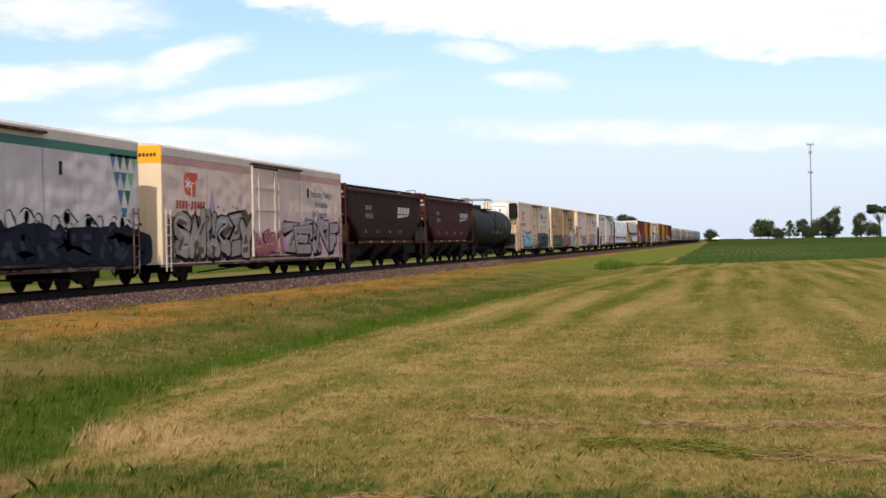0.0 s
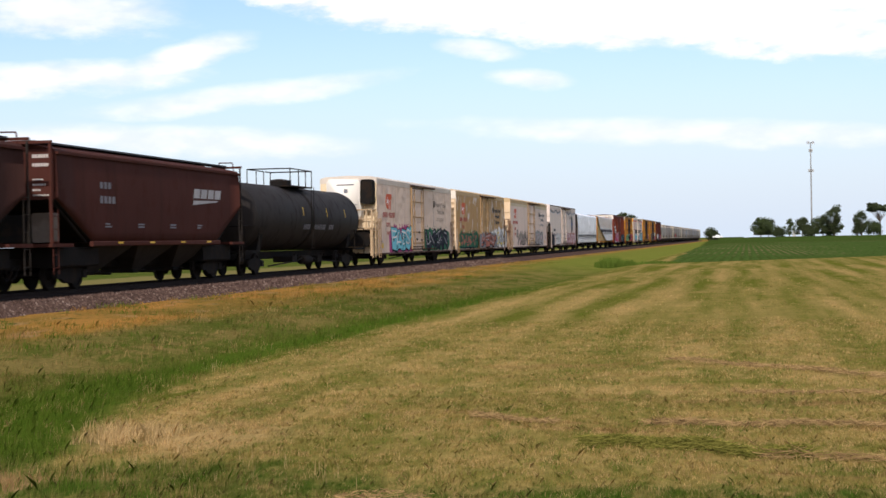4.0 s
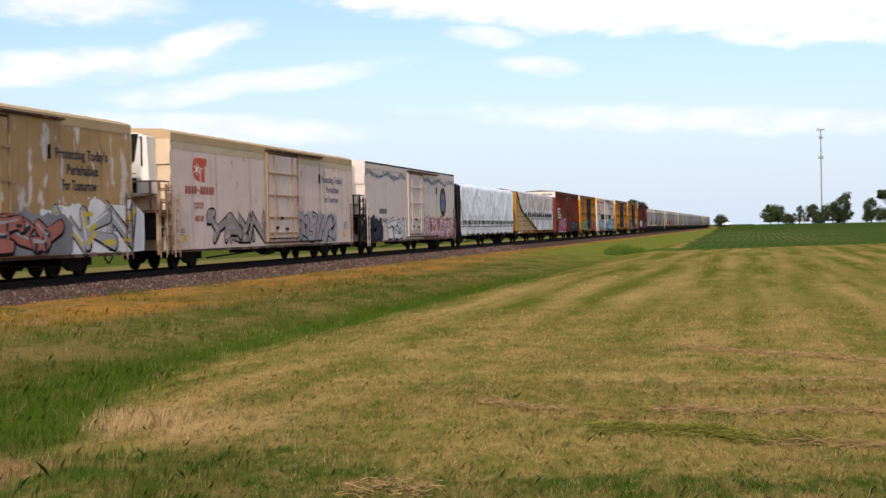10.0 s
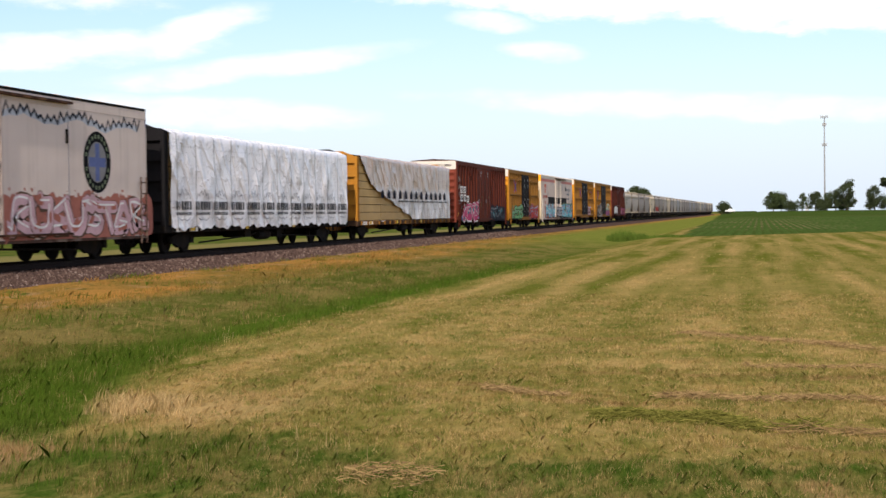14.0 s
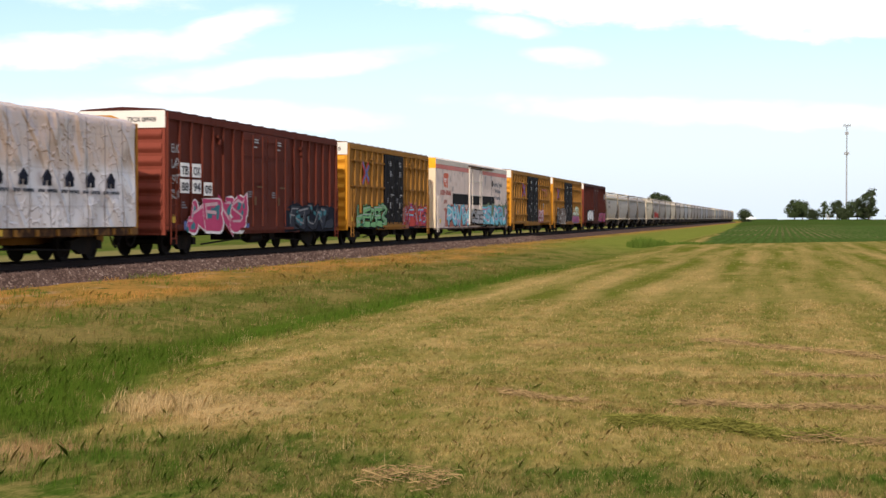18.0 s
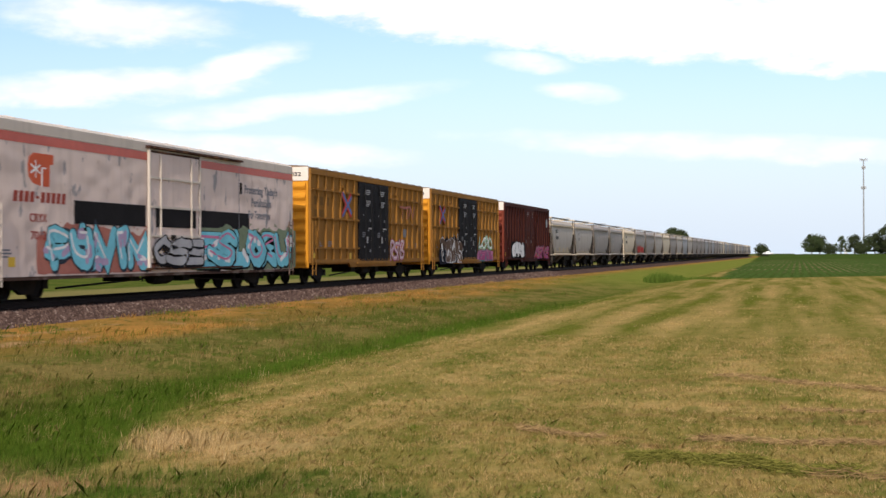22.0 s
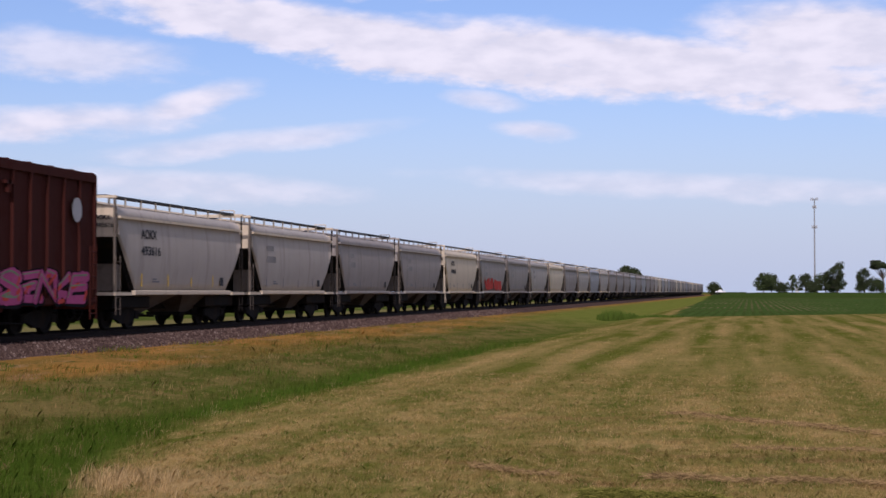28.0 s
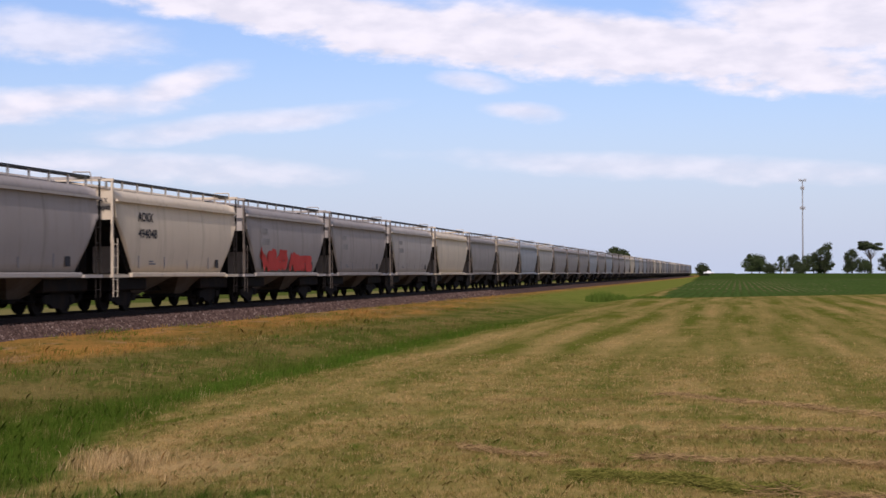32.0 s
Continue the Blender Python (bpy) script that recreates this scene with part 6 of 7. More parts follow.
def ground_colour():
    """Node group: a place in the world in, the colour of what grows there out."""
    tree = bpy.data.node_groups.new("ground_colour", "ShaderNodeTree")
    tree.interface.new_socket("Place", in_out="INPUT", socket_type="NodeSocketVector")
    tree.interface.new_socket("Colour", in_out="OUTPUT", socket_type="NodeSocketColor")
    tree.interface.new_socket("Grain", in_out="OUTPUT", socket_type="NodeSocketFloat")
    g = Graph(tree)
    at = g.node("NodeGroupInput").outputs[0]
    x, y, z = g.split(at)
    flat = g.stretch(at, 1, 1, 0)
    long = g.stretch(flat, 1.0, 0.38, 1.0)
    n_big, n_mid, n_small = g.noise(flat, 0.09, 4.0), g.noise(long, 0.75, 5.0, 0.6), g.noise(long, 4.0, 4.0, 0.65)
    fine = g.noise(long, 16.0, 3.0, 0.7)
    wob = g.math("ADD", g.math("MULTIPLY", g.math("SUBTRACT", n_mid, 0.5), 2.4), g.math("MULTIPLY", g.math("SUBTRACT", n_small, 0.5), 0.9))
    xj, yj = g.math("ADD", x, wob), g.math("ADD", y, wob)
    # hay stubble: swaths run along the track, but across it on the headland
    drift = g.math("MULTIPLY", g.math("SUBTRACT", n_mid, 0.5), 0.8)
    swath = g.math("SUBTRACT", g.noise(g.stretch(flat, 1.0, 0.035, 1), 1.0, 3.0, 0.55), 0.5)
    lane = g.math("SINE", g.math("MULTIPLY", g.math("ADD", x, g.math("ADD", drift, g.math("MULTIPLY", n_big, 3.0))), math.tau / 1.9))
    across = g.math("SUBTRACT", g.noise(g.stretch(flat, 0.16, 0.85, 1), 1.0, 3.0, 0.55), 0.5)
    head = g.math("MULTIPLY", g.ramp(yj, 29.0, 18.0), g.ramp(xj, -6.0, -1.5))
    along = g.math("ADD", g.math("MULTIPLY", swath, 2.1), g.math("MULTIPLY", lane, 0.15))
    band = g.math("ADD", g.math("MULTIPLY", head, g.math("MULTIPLY", across, 1.5)), g.math("MULTIPLY", g.math("SUBTRACT", 1.0, head), along))
    tuft = g.noise(long, 2.2, 4.0, 0.62)
    calm = g.math("SUBTRACT", 1.0, g.math("MULTIPLY", g.ramp(y, 19.0, 40.0), 0.68))
    dry = g.math("ADD", g.math("ADD", g.math("SUBTRACT", 0.50, g.math("MULTIPLY", g.ramp(y, 22.0, 60.0), 0.15)), band), g.math("MULTIPLY", calm, g.math("MULTIPLY", g.math("SUBTRACT", n_small, 0.5), 0.9)))
    dry = g.math("ADD", dry, g.math("MULTIPLY", g.math("SUBTRACT", tuft, 0.5), 0.7))
    dry = g.math("ADD", dry, g.math("ADD", g.math("MULTIPLY", calm, g.math("MULTIPLY", g.math("SUBTRACT", n_mid, 0.5), 1.3)), g.math("MULTIPLY", g.math("SUBTRACT", n_big, 0.5), 0.7)), clamp=True)
    hay = g.mix(dry, (0.110, 0.118, 0.018), (0.372, 0.250, 0.092))
    brown = g.math("MULTIPLY", g.ramp(g.noise(g.stretch(flat, 0.22, 1.3, 1), 1.1, 4.0, 0.6), 0.54, 0.68), g.math("ADD", 0.08, g.math("MULTIPLY", head, 0.72)))
    hay = g.mix(brown, hay, (0.215, 0.125, 0.050))
    hay = g.mix(g.math("MULTIPLY", g.ramp(g.noise(long, 1.2, 3.0, 0.6), 0.56, 0.66), g.math("MULTIPLY", calm, 0.6)), hay, (0.090, 0.108, 0.018))
    corner = g.math("ADD", g.math("POWER", g.math("ADD", x, 5.6), 2.0), g.math("POWER", g.math("SUBTRACT", y, 14.2), 2.0))
    hay = g.mix(g.math("MULTIPLY", g.ramp(corner, 2.4, 0.2), 0.6), hay, (0.41, 0.265, 0.115))
    # the green margin and rough grass towards the track
    tuft = g.noise(long, 2.2, 4.0, 0.62)
    lush = g.mix(n_small, (0.042, 0.080, 0.008), (0.088, 0.122, 0.015))
    rough = g.mix(g.ramp(g.math("ADD", n_mid, g.math("MULTIPLY", g.math("SUBTRACT", n_small, 0.5), 0.6)), 0.38, 0.62), (0.078, 0.094, 0.016), (0.178, 0.136, 0.042))
    amber = g.mix(g.ramp(g.noise(long, 0.45, 4.0), 0.38, 0.62), (0.35, 0.178, 0.044), (0.20, 0.130, 0.032))
    amber = g.mix(g.ramp(g.noise(long, 1.0, 3.0), 0.56, 0.66), amber, (0.33, 0.20, 0.09))
    amber = g.mix(g.ramp(g.math("ADD", n_small, g.math("SUBTRACT", tuft, 0.5)), 0.54, 0.72), amber, (0.085, 0.090, 0.018))
    side = g.mix(g.ramp(xj, -9.2, -10.6), g.mix(g.math("MULTIPLY", g.ramp(yj, 48.0, 85.0), 0.75), lush, rough), rough)
    side = g.mix(g.ramp(xj, -12.4, -14.6), side, amber)
    verge = g.mix(n_mid, (0.11, 0.145, 0.022), (0.20, 0.195, 0.04))
    side = g.mix(g.math("MULTIPLY", g.ramp(yj, 70.0, 120.0), g.ramp(xj, -17.0, -14.5)), side, verge)
    beyond = g.mix(g.math("MULTIPLY", g.ramp(xj, -31.0, -33.0), g.ramp(xj, -40.0, -37.5)), g.mix(g.ramp(n_mid, 0.35, 0.65), (0.045, 0.080, 0.012), (0.110, 0.115, 0.025)), (0.18, 0.155, 0.055))
    side = g.mix(g.ramp(x, -23.5, -25.0), side, beyond)
    fade = g.math("POWER", 2.71828, g.math("DIVIDE", g.math("SUBTRACT", 13.0, g.math("MAXIMUM", y, 13.0)), 4.0))
    ragged = g.math("ADD", g.math("MULTIPLY", g.math("SUBTRACT", n_mid, 0.5), 0.9), g.math("MULTIPLY", g.math("SUBTRACT", n_small, 0.5), 0.6))
    wander = g.math("MULTIPLY", ragged, g.math("ADD", 1.0, g.math("MULTIPLY", g.ramp(y, 22.0, 75.0), 2.2)))
    inside = g.math("ADD", g.math("SUBTRACT", g.math("ADD", x, 8.0), g.math("MULTIPLY", fade, 2.1)), wander)
    out = g.mix(g.ramp(inside, 0.25, -0.35), hay, side)
    # the unmown strip at the near end of the field
    near = g.math("ADD", g.math("SUBTRACT", y, g.ramp(x, -2.0, -4.4)), g.math("MULTIPLY", ragged, 2.0))
    bare = g.math("MULTIPLY", g.ramp(near, 11.0, 10.5), g.ramp(n_mid, 0.52, 0.64))
    out = g.mix(g.ramp(near, 11.7, 10.9), out, g.mix(bare, g.mix(g.ramp(n_small, 0.35, 0.68), (0.050, 0.086, 0.011), (0.190, 0.150, 0.046)), (0.30, 0.19, 0.082)))
    # the young crop with bare soil between its rows
    edge_y = g.math("SUBTRACT", yj, g.math("ADD", 117.0, g.math("MULTIPLY", x, 1.2)))
    edge_x = g.math("ADD", xj, g.math("ADD", 5.6, g.math("MULTIPLY", g.math("SUBTRACT", y, 110.0), 0.0195)))
    crop = g.math("MULTIPLY", g.ramp(edge_y, -0.5, 0.8), g.ramp(edge_x, -0.6, 0.6))
    soil = g.math("MULTIPLY", g.ramp(n_big, 0.42, 0.6), g.math("MULTIPLY", g.ramp(y, 135.0, 165.0), g.ramp(y, 420.0, 230.0)))
    green = g.mix(n_mid, (0.040, 0.066, 0.014), (0.058, 0.090, 0.019))
    out = g.mix(crop, out, g.mix(g.math("MULTIPLY", soil, 0.7), green, (0.20, 0.15, 0.075)))
    bright = g.math("ADD", 0.4, g.math("MULTIPLY", fine, 1.2))
    shade = g.node("ShaderNodeCombineXYZ")
    for i in range(3):
        g.put(shade.inputs[i], bright)
    out = g.mix(1.0, out, shade.outputs[0], "MULTIPLY")
    end = g.node("NodeGroupOutput")
    g.put(end.inputs[0], out)
    g.put(end.inputs[1], g.math("ADD", n_small, fine))
    return tree


GROUND_COLOUR = ground_colour()


def growth(name, fresh=None, straw=None, some_fresh=0.3, some_straw=0.3, thatch=1.0):
    """Ground or blades coloured by place. Of the tufts, each with a chance number of its own, some are fresh green and some are bleached straw."""
    m, g, b = material(name, 0.85)
    b.inputs["Specular IOR Level"].default_value = 0.0
    group = g.node("ShaderNodeGroup")
    group.node_tree = GROUND_COLOUR
    geo = g.node("ShaderNodeNewGeometry")
    g.put(group.inputs[0], geo.outputs["Position"])
    colour = group.outputs[0]
    if not fresh:
        g.put(b.inputs["Normal"], g.bump(group.outputs[1], 0.55, 0.06))
        g.put(b.inputs["Base Color"], g.mix(1.0, colour, (thatch, thatch, thatch), "MULTIPLY"))
        return m
    one = geo.outputs["Random Per Island"]
    tuft = g.node("ShaderNodeAttribute")
    tuft.attribute_name = "tuft"
    chance = tuft.outputs["Fac"]
    colour = g.mix(g.math("MULTIPLY", g.ramp(chance, some_fresh + 0.04, some_fresh - 0.12), 0.8), colour, fresh)
    colour = g.mix(g.math("MULTIPLY", g.ramp(chance, 0.98 - some_straw, 1.1 - some_straw), 0.85), colour, straw)
    tone = g.node("ShaderNodeCombineXYZ")
    for i in range(3):
        g.put(tone.inputs[i], g.math("ADD", 0.80, g.math("MULTIPLY", one, 0.62)))
    colour = g.mix(1.0, colour, tone.outputs[0], "MULTIPLY")
    g.put(b.inputs["Base Color"], colour)
    thin = g.node("ShaderNodeBsdfTranslucent")
    g.put(thin.inputs[0], colour)
    both = g.node("ShaderNodeMixShader")
    both.inputs[0].default_value = 0.5
    m.node_tree.links.new(b.outputs[0], both.inputs[1])
    m.node_tree.links.new(thin.outputs[0], both.inputs[2])
    m.node_tree.links.new(both.outputs[0], m.node_tree.nodes["Material Output"].inputs[0])
    return m


SOD = growth("field_sod", thatch=0.84)
STUBBLE = growth("mown_stubble", (0.090, 0.128, 0.018), (0.43, 0.295, 0.130), 0.20, 0.26)
FAR_STUBBLE = growth("distant_stubble", (0.095, 0.125, 0.020), (0.40, 0.285, 0.120), 0.12, 0.12)
LUSH = growth("lush_grass_blade", (0.064, 0.122, 0.012), (0.38, 0.27, 0.12), 0.36, 0.06)
STRAW = growth("bleached_straw", (0.30, 0.22, 0.10), (0.52, 0.37, 0.18), 0.35, 0.8)
ROUGH = growth("rough_grass_blade", (0.090, 0.118, 0.018), (0.36, 0.24, 0.10), 0.26, 0.12)

xs = np.unique(np.concatenate([np.arange(-60, 30, 1.0), np.arange(-20, 12, 0.4), np.arange(-10, 3, 0.2), np.array([-4500, -2500, -1200, -600, -300, -150, -100, -75, 45, 70, 110, 180, 300, 600, 1200, 2500, 4500])]))
ys = np.unique(np.concatenate([np.arange(-20, 70, 0.6), np.arange(10, 28, 0.2), np.arange(70, 200, 4.0), np.arange(200, 1000, 25.0), np.array([-4500, -1500, -500, -150, -60, 1150, 1400, 1800, 2500, 4500])]))
gx, gy = np.meshgrid(xs, ys)
gz = land(gx, gy)
under = smooth(-17.6, -18.6, gx) * smooth(-24.2, -23.2, gx)
gz = gz - 0.18 * under
w = len(xs)
ground = bpy.data.meshes.new("ground")
ground.from_pydata(np.stack([gx, gy, gz], -1).reshape(-1, 3).tolist(), [], [(j * w + i, j * w + i + 1, (j + 1) * w + i + 1, (j + 1) * w + i) for j in range(len(ys) - 1) for i in range(w - 1)])
ground.polygons.foreach_set("use_smooth", [True] * len(ground.polygons))
ground.materials.append(SOD)
tagged(new("ground", ground), "mown hay field, rough grass margin and young crop", "ground", kind="structure")


def blades(name, label, mat, tufts, each, region, height, width, seed, lean=0.5, spread=0.05, keep=None):
    """Tufts of grass blades as one piece of stuff; region: the range of y and the two side angles seen from the origin."""
    r = np.random.RandomState(seed)
    y0, y1, t0, t1 = region
    y = np.sqrt(r.uniform(y0 ** 2, y1 ** 2, tufts))
    x = -np.tan(np.radians(r.uniform(t0, t1, tufts))) * y
    if keep is not None:
        ok = keep(x, y, r)
        x, y = x[ok], y[ok]
    n = len(x) * each
    big = np.repeat(np.exp(np.clip(r.normal(0, 0.25, len(x)), -0.5, 0.4)), each)
    chance = np.repeat(r.uniform(0, 1, len(x)), each)
    x, y = np.repeat(x, each) + r.normal(0, spread, n) * big, np.repeat(y, each) + r.normal(0, spread, n) * big
    z = land(x, y) - 0.01
    tall = height * r.uniform(0.4, 1.2, n) * big
    a, d = r.normal(0, 0.7, n), r.normal(math.pi / 2, 1.0, n)  # the blades lean with the wind
    wide = width * r.uniform(0.6, 1.3, n) * 0.5
    off = tall * lean * r.uniform(0.2, 1.5, n)
    base = np.stack([x, y, z], 1)
    u = np.stack([np.cos(a), np.sin(a), np.zeros(n)], 1) * wide[:, None]
    way = np.stack([np.cos(d), np.sin(d), np.zeros(n)], 1)
    mid = base + way * (off * 0.3)[:, None] + np.array([0, 0, 1]) * (tall * 0.6)[:, None]
    tip = base + way * off[:, None] + np.array([0, 0, 1]) * tall[:, None]
    v = np.stack([base - u, base + u, mid + u * 0.7, tip, mid - u * 0.7], 1).reshape(-1, 3)
    me = bpy.data.meshes.new(name)
    me.vertices.add(5 * n)
    me.vertices.foreach_set("co", v.ravel())
    me.loops.add(5 * n)
    me.loops.foreach_set("vertex_index", np.arange(5 * n, dtype=np.int32))
    me.polygons.add(n)
    me.polygons.foreach_set("loop_start", np.arange(0, 5 * n, 5, dtype=np.int32))
    me.update(calc_edges=True)
    me.attributes.new("tuft", "FLOAT", "FACE").data.foreach_set("value", chance)
    me.materials.append(mat)
    return tagged(new(name, me), label, "grass", kind="stuff")


def mown(x, y, r):
    return mow_line(x, y) + r.normal(0, 0.12, len(x)) > 0.05


def unmown(x, y, r):
    return (mow_line(x, y) + r.normal(0, 0.15, len(x)) < -0.05) & (x > -17.7)


thin_out = lambda far, deep: lambda x, y, r: mown(x, y, r) & (r.uniform(0, 1, len(y)) < np.clip((far - y) / deep, 0, 1))
blades("stubble_grass", "short mown hay stubble, straw and green", STUBBLE, 11000, 12, (10.5, 18, 29, -6.5), 0.042, 0.005, 1, 0.9, 0.032, mown)
blades("stubble_grass", "short mown hay stubble, straw and green", STUBBLE, 16000, 8, (18, 34, 29, -6.5), 0.045, 0.008, 2, 0.8, 0.05, mown)
blades("stubble_grass", "short mown hay stubble, straw and green", FAR_STUBBLE, 14000, 5, (34, 92, 29, -6.5), 0.045, 0.020, 3, 0.8, 0.10, thin_out(95, 45))
blades("clover_tuft", "fresh green tuft grown up through the stubble", LUSH, 520, 26, (11.2, 30, 29, -6.5), 0.05, 0.0055, 9, 0.8, 0.06, mown)
blades("tall_grass", "tall unmown olive and straw grass beside the field", ROUGH, 2200, 12, (9.6, 22, 31, 12), 0.10, 0.0045, 14, 0.6, 0.06, lambda x, y, r: unmown(x, y, r) & (x > -12.5) & (x < -4.0))
blades("tall_grass", "tall unmown green grass beside the field", LUSH, 5200, 12, (9.6, 22, 31, 12), 0.085, 0.0048, 4, 0.6, 0.05, lambda x, y, r: unmown(x, y, r) & (x > -12.5) & (x < -4.0))
blades("tall_grass", "tall unmown green grass beside the field", LUSH, 7000, 9, (22, 60, 31, 4), 0.12, 0.011, 5, 0.45, 0.10, lambda x, y, r: unmown(x, y, r) & (x > -10.4))
blades("headland_grass", "ragged green grass at the near end of the field", ROUGH, 3400, 12, (9.4, 13, 26, -7), 0.045, 0.004, 12, 0.8, 0.05, lambda x, y, r: unmown(x, y + r.normal(0, 0.22, len(x)), r) & (x > -4.6))
blades("headland_grass", "dead straw among the grass at the near end of the field", STUBBLE, 2600, 9, (9.4, 12.4, 26, -7), 0.045, 0.004, 15, 0.9, 0.04, lambda x, y, r: unmown(x, y + r.normal(0, 0.2, len(x)), r) & (x > -4.8))
blades("rough_grass", "rough olive and straw grass on the slope to the track", ROUGH, 11000, 8, (16, 60, 31, 4), 0.085, 0.011, 6, 0.55, 0.09, lambda x, y, r: (x < -9.6) & (x > -14.6))
blades("verge_grass", "amber and green weeds along the ballast", ROUGH, 7500, 8, (26, 120, 31, 5), 0.08, 0.014, 7, 0.6, 0.11, lambda x, y, r: (x < -13.8) & (x > -18.0))
blades("verge_weed", "low green weed clump beside the ballast", LUSH, 900, 40, (24, 75, 31, 5), 0.13, 0.015, 10, 0.7, 0.24, lambda x, y, r: (x < -10.6) & (x > -17.9) & (lumps(x * 0.6, y * 0.3, 5) > -0.05))
blades("dry_stalk", "bleached dry stalk standing in the unmown grass", STRAW, 800, 3, (11, 24, 31, 10), 0.16, 0.0035, 11, 0.4, 0.03, lambda x, y, r: unmown(x, y, r) & (lumps(x * 0.9, y * 0.5, 6) > 0.05))
blades("straw_tuft", "pale dry tuft at the mown corner", STRAW, 260, 16, (13.0, 15.0, 25.5, 20.5), 0.13, 0.006, 8, 0.6, 0.05, lambda x, y, r: r.normal(0, 0.32, len(x)) ** 2 > (x + 5.95) ** 2 + 0.3 * (y - 13.8) ** 2)


def hay_colour(name, low, high):
    m, g, b = material(name, 0.85)
    b.inputs["Specular IOR Level"].default_value = 0.0
    one = g.node("ShaderNodeNewGeometry").outputs["Random Per Island"]
    g.put(b.inputs["Base Color"], g.mix(one, low, high))
    return m


GREEN_HAY = hay_colour("half_dry_hay", (0.050, 0.056, 0.009), (0.20, 0.178, 0.042))
DRY_HAY = hay_colour("dry_hay", (0.10, 0.062, 0.028), (0.34, 0.225, 0.100))


# loose hay left in lines on the headland
def windrow(label, mat, path, wide, high, count, seed, longest=0.34, tangle=0.6):
    """Cut stalks heaped along a line of (x, y) points, thinner towards the line's ends."""
    r = np.random.RandomState(seed)
    path = np.array(path, float)
    f = r.beta(1.15, 1.15, count) * (len(path) - 1)
    k = np.minimum(f.astype(int), len(path) - 2)
    p = path[k] + (path[k + 1] - path[k]) * (f - k)[:, None]
    along = np.arctan2(*(path[k + 1] - path[k]).T[::-1])
    across = np.clip(r.normal(0, 0.42, count), -1, 1)
    heap = (1 - across ** 2) * (0.55 + 0.9 * (0.5 + lumps(p[:, 0] * 2.3, p[:, 1] * 0 + seed, seed)))
    x, y = p[:, 0], p[:, 1] + across * wide
    z = land(x, y) + 0.01 + high * heap * r.uniform(0.15, 1.0, count)
    a, l = along + r.normal(0, tangle, count), r.uniform(0.3, 1.0, count) * longest * 0.5
    rise = r.normal(0, 0.22, count) * l
    t = r.uniform(0.0015, 0.003, count)
    dx, dy = np.cos(a) * l, np.sin(a) * l
    v = np.stack([np.stack(q, 1) for q in ((x - dx, y - dy, z - rise - t), (x + dx, y + dy, z + rise - t), (x + dx, y + dy + t, z + rise + t), (x - dx, y - dy + t, z - rise + t))], 1).reshape(-1, 3)
    me = bpy.data.meshes.new("loose_hay")
    me.from_pydata(v.tolist(), [], np.arange(4 * count).reshape(-1, 4).tolist())
    me.materials.append(mat)
    return tagged(new("loose_hay", me), label, "hay", "hay lines", "stuff")


windrow("heap of half-dry green hay on the stubble", GREEN_HAY, [(-1.45, 13.45), (-1.1, 13.6), (-0.6, 13.45), (0.0, 13.3), (0.5, 13.1)], 0.17, 0.075, 4200, 20, 0.20, 1.3)
windrow("scattered dry hay at the near end of the field", DRY_HAY, [(-2.9, 10.4), (-2.55, 10.5), (-2.2, 10.4)], 0.34, 0.09, 330, 26, 0.10, 1.5)
windrow("low line of bleached hay on the stubble", DRY_HAY, [(0.1, 13.1), (0.8, 12.85), (1.6, 12.55)], 0.12, 0.05, 120, 21, 0.5)
windrow("low line of brown and bleached hay", DRY_HAY, [(-2.8, 15.45), (-2.3, 15.25), (-1.9, 15.1)], 0.16, 0.04, 500, 22, 0.22, 1.0)
windrow("low line of brown and bleached hay", DRY_HAY, [(-1.0, 15.3), (-0.3, 15.25), (0.6, 15.4), (1.5, 15.3)], 0.18, 0.04, 900, 23, 0.26, 1.0)
windrow("low line of brown and bleached hay", DRY_HAY, [(-1.2, 22.8), (0.0, 22.0), (1.0, 21.1), (2.4, 20.1)], 0.30, 0.045, 900, 24, 0.26, 1.0)
windrow("low line of brown and bleached hay", DRY_HAY, [(-0.2, 18.3), (0.7, 18.1), (1.9, 18.4)], 0.2, 0.03, 350, 25, 0.22, 1.0)


def clump(name, label, cx, cy, rx, ry, high, count, seed, mat):
    r = np.random.RandomState(seed)
    s = Shape()
    for _ in range(count):
        a, q = r.uniform(0, math.tau), math.sqrt(r.uniform(0, 1))
        x, y = cx + rx * q * math.cos(a), cy + ry * q * math.sin(a)
        h = high * (1 - 0.6 * q * q) * r.uniform(0.5, 1.15)
        z = float(land(x, y))
        b, l = r.uniform(0, math.tau), r.uniform(0.1, 0.4) * h
        t = 0.03
        ca, sa = math.cos(b + 1.57) * t, math.sin(b + 1.57) * t
        s.add([(x - ca, y - sa, z), (x + ca, y + sa, z), (x + math.cos(b) * l, y + math.sin(b) * l, z + h)], [(0, 1, 2)])
    return tagged(part(name, s, mat), label, "grass", kind="stuff")


CLUMP = grainy("coarse_green_grass", (0.075, 0.115, 0.018), 0.8, 0.0, 3.0, 0.4, 0.2, None, 0.0)
clump("grass_clump", "coarse dark green grass clump at the crop's corner", -9.4, 107.0, 1.15, 1.4, 0.85, 1500, 31, CLUMP)
clump("grass_clump", "coarse dark green grass clump at the crop's corner", -8.3, 107.5, 0.7, 0.9, 0.5, 600, 32, CLUMP)
clump("grass_clump", "low green growth along the crop's near edge", -6.6, 109.5, 2.0, 0.5, 0.26, 900, 33, CLUMP)

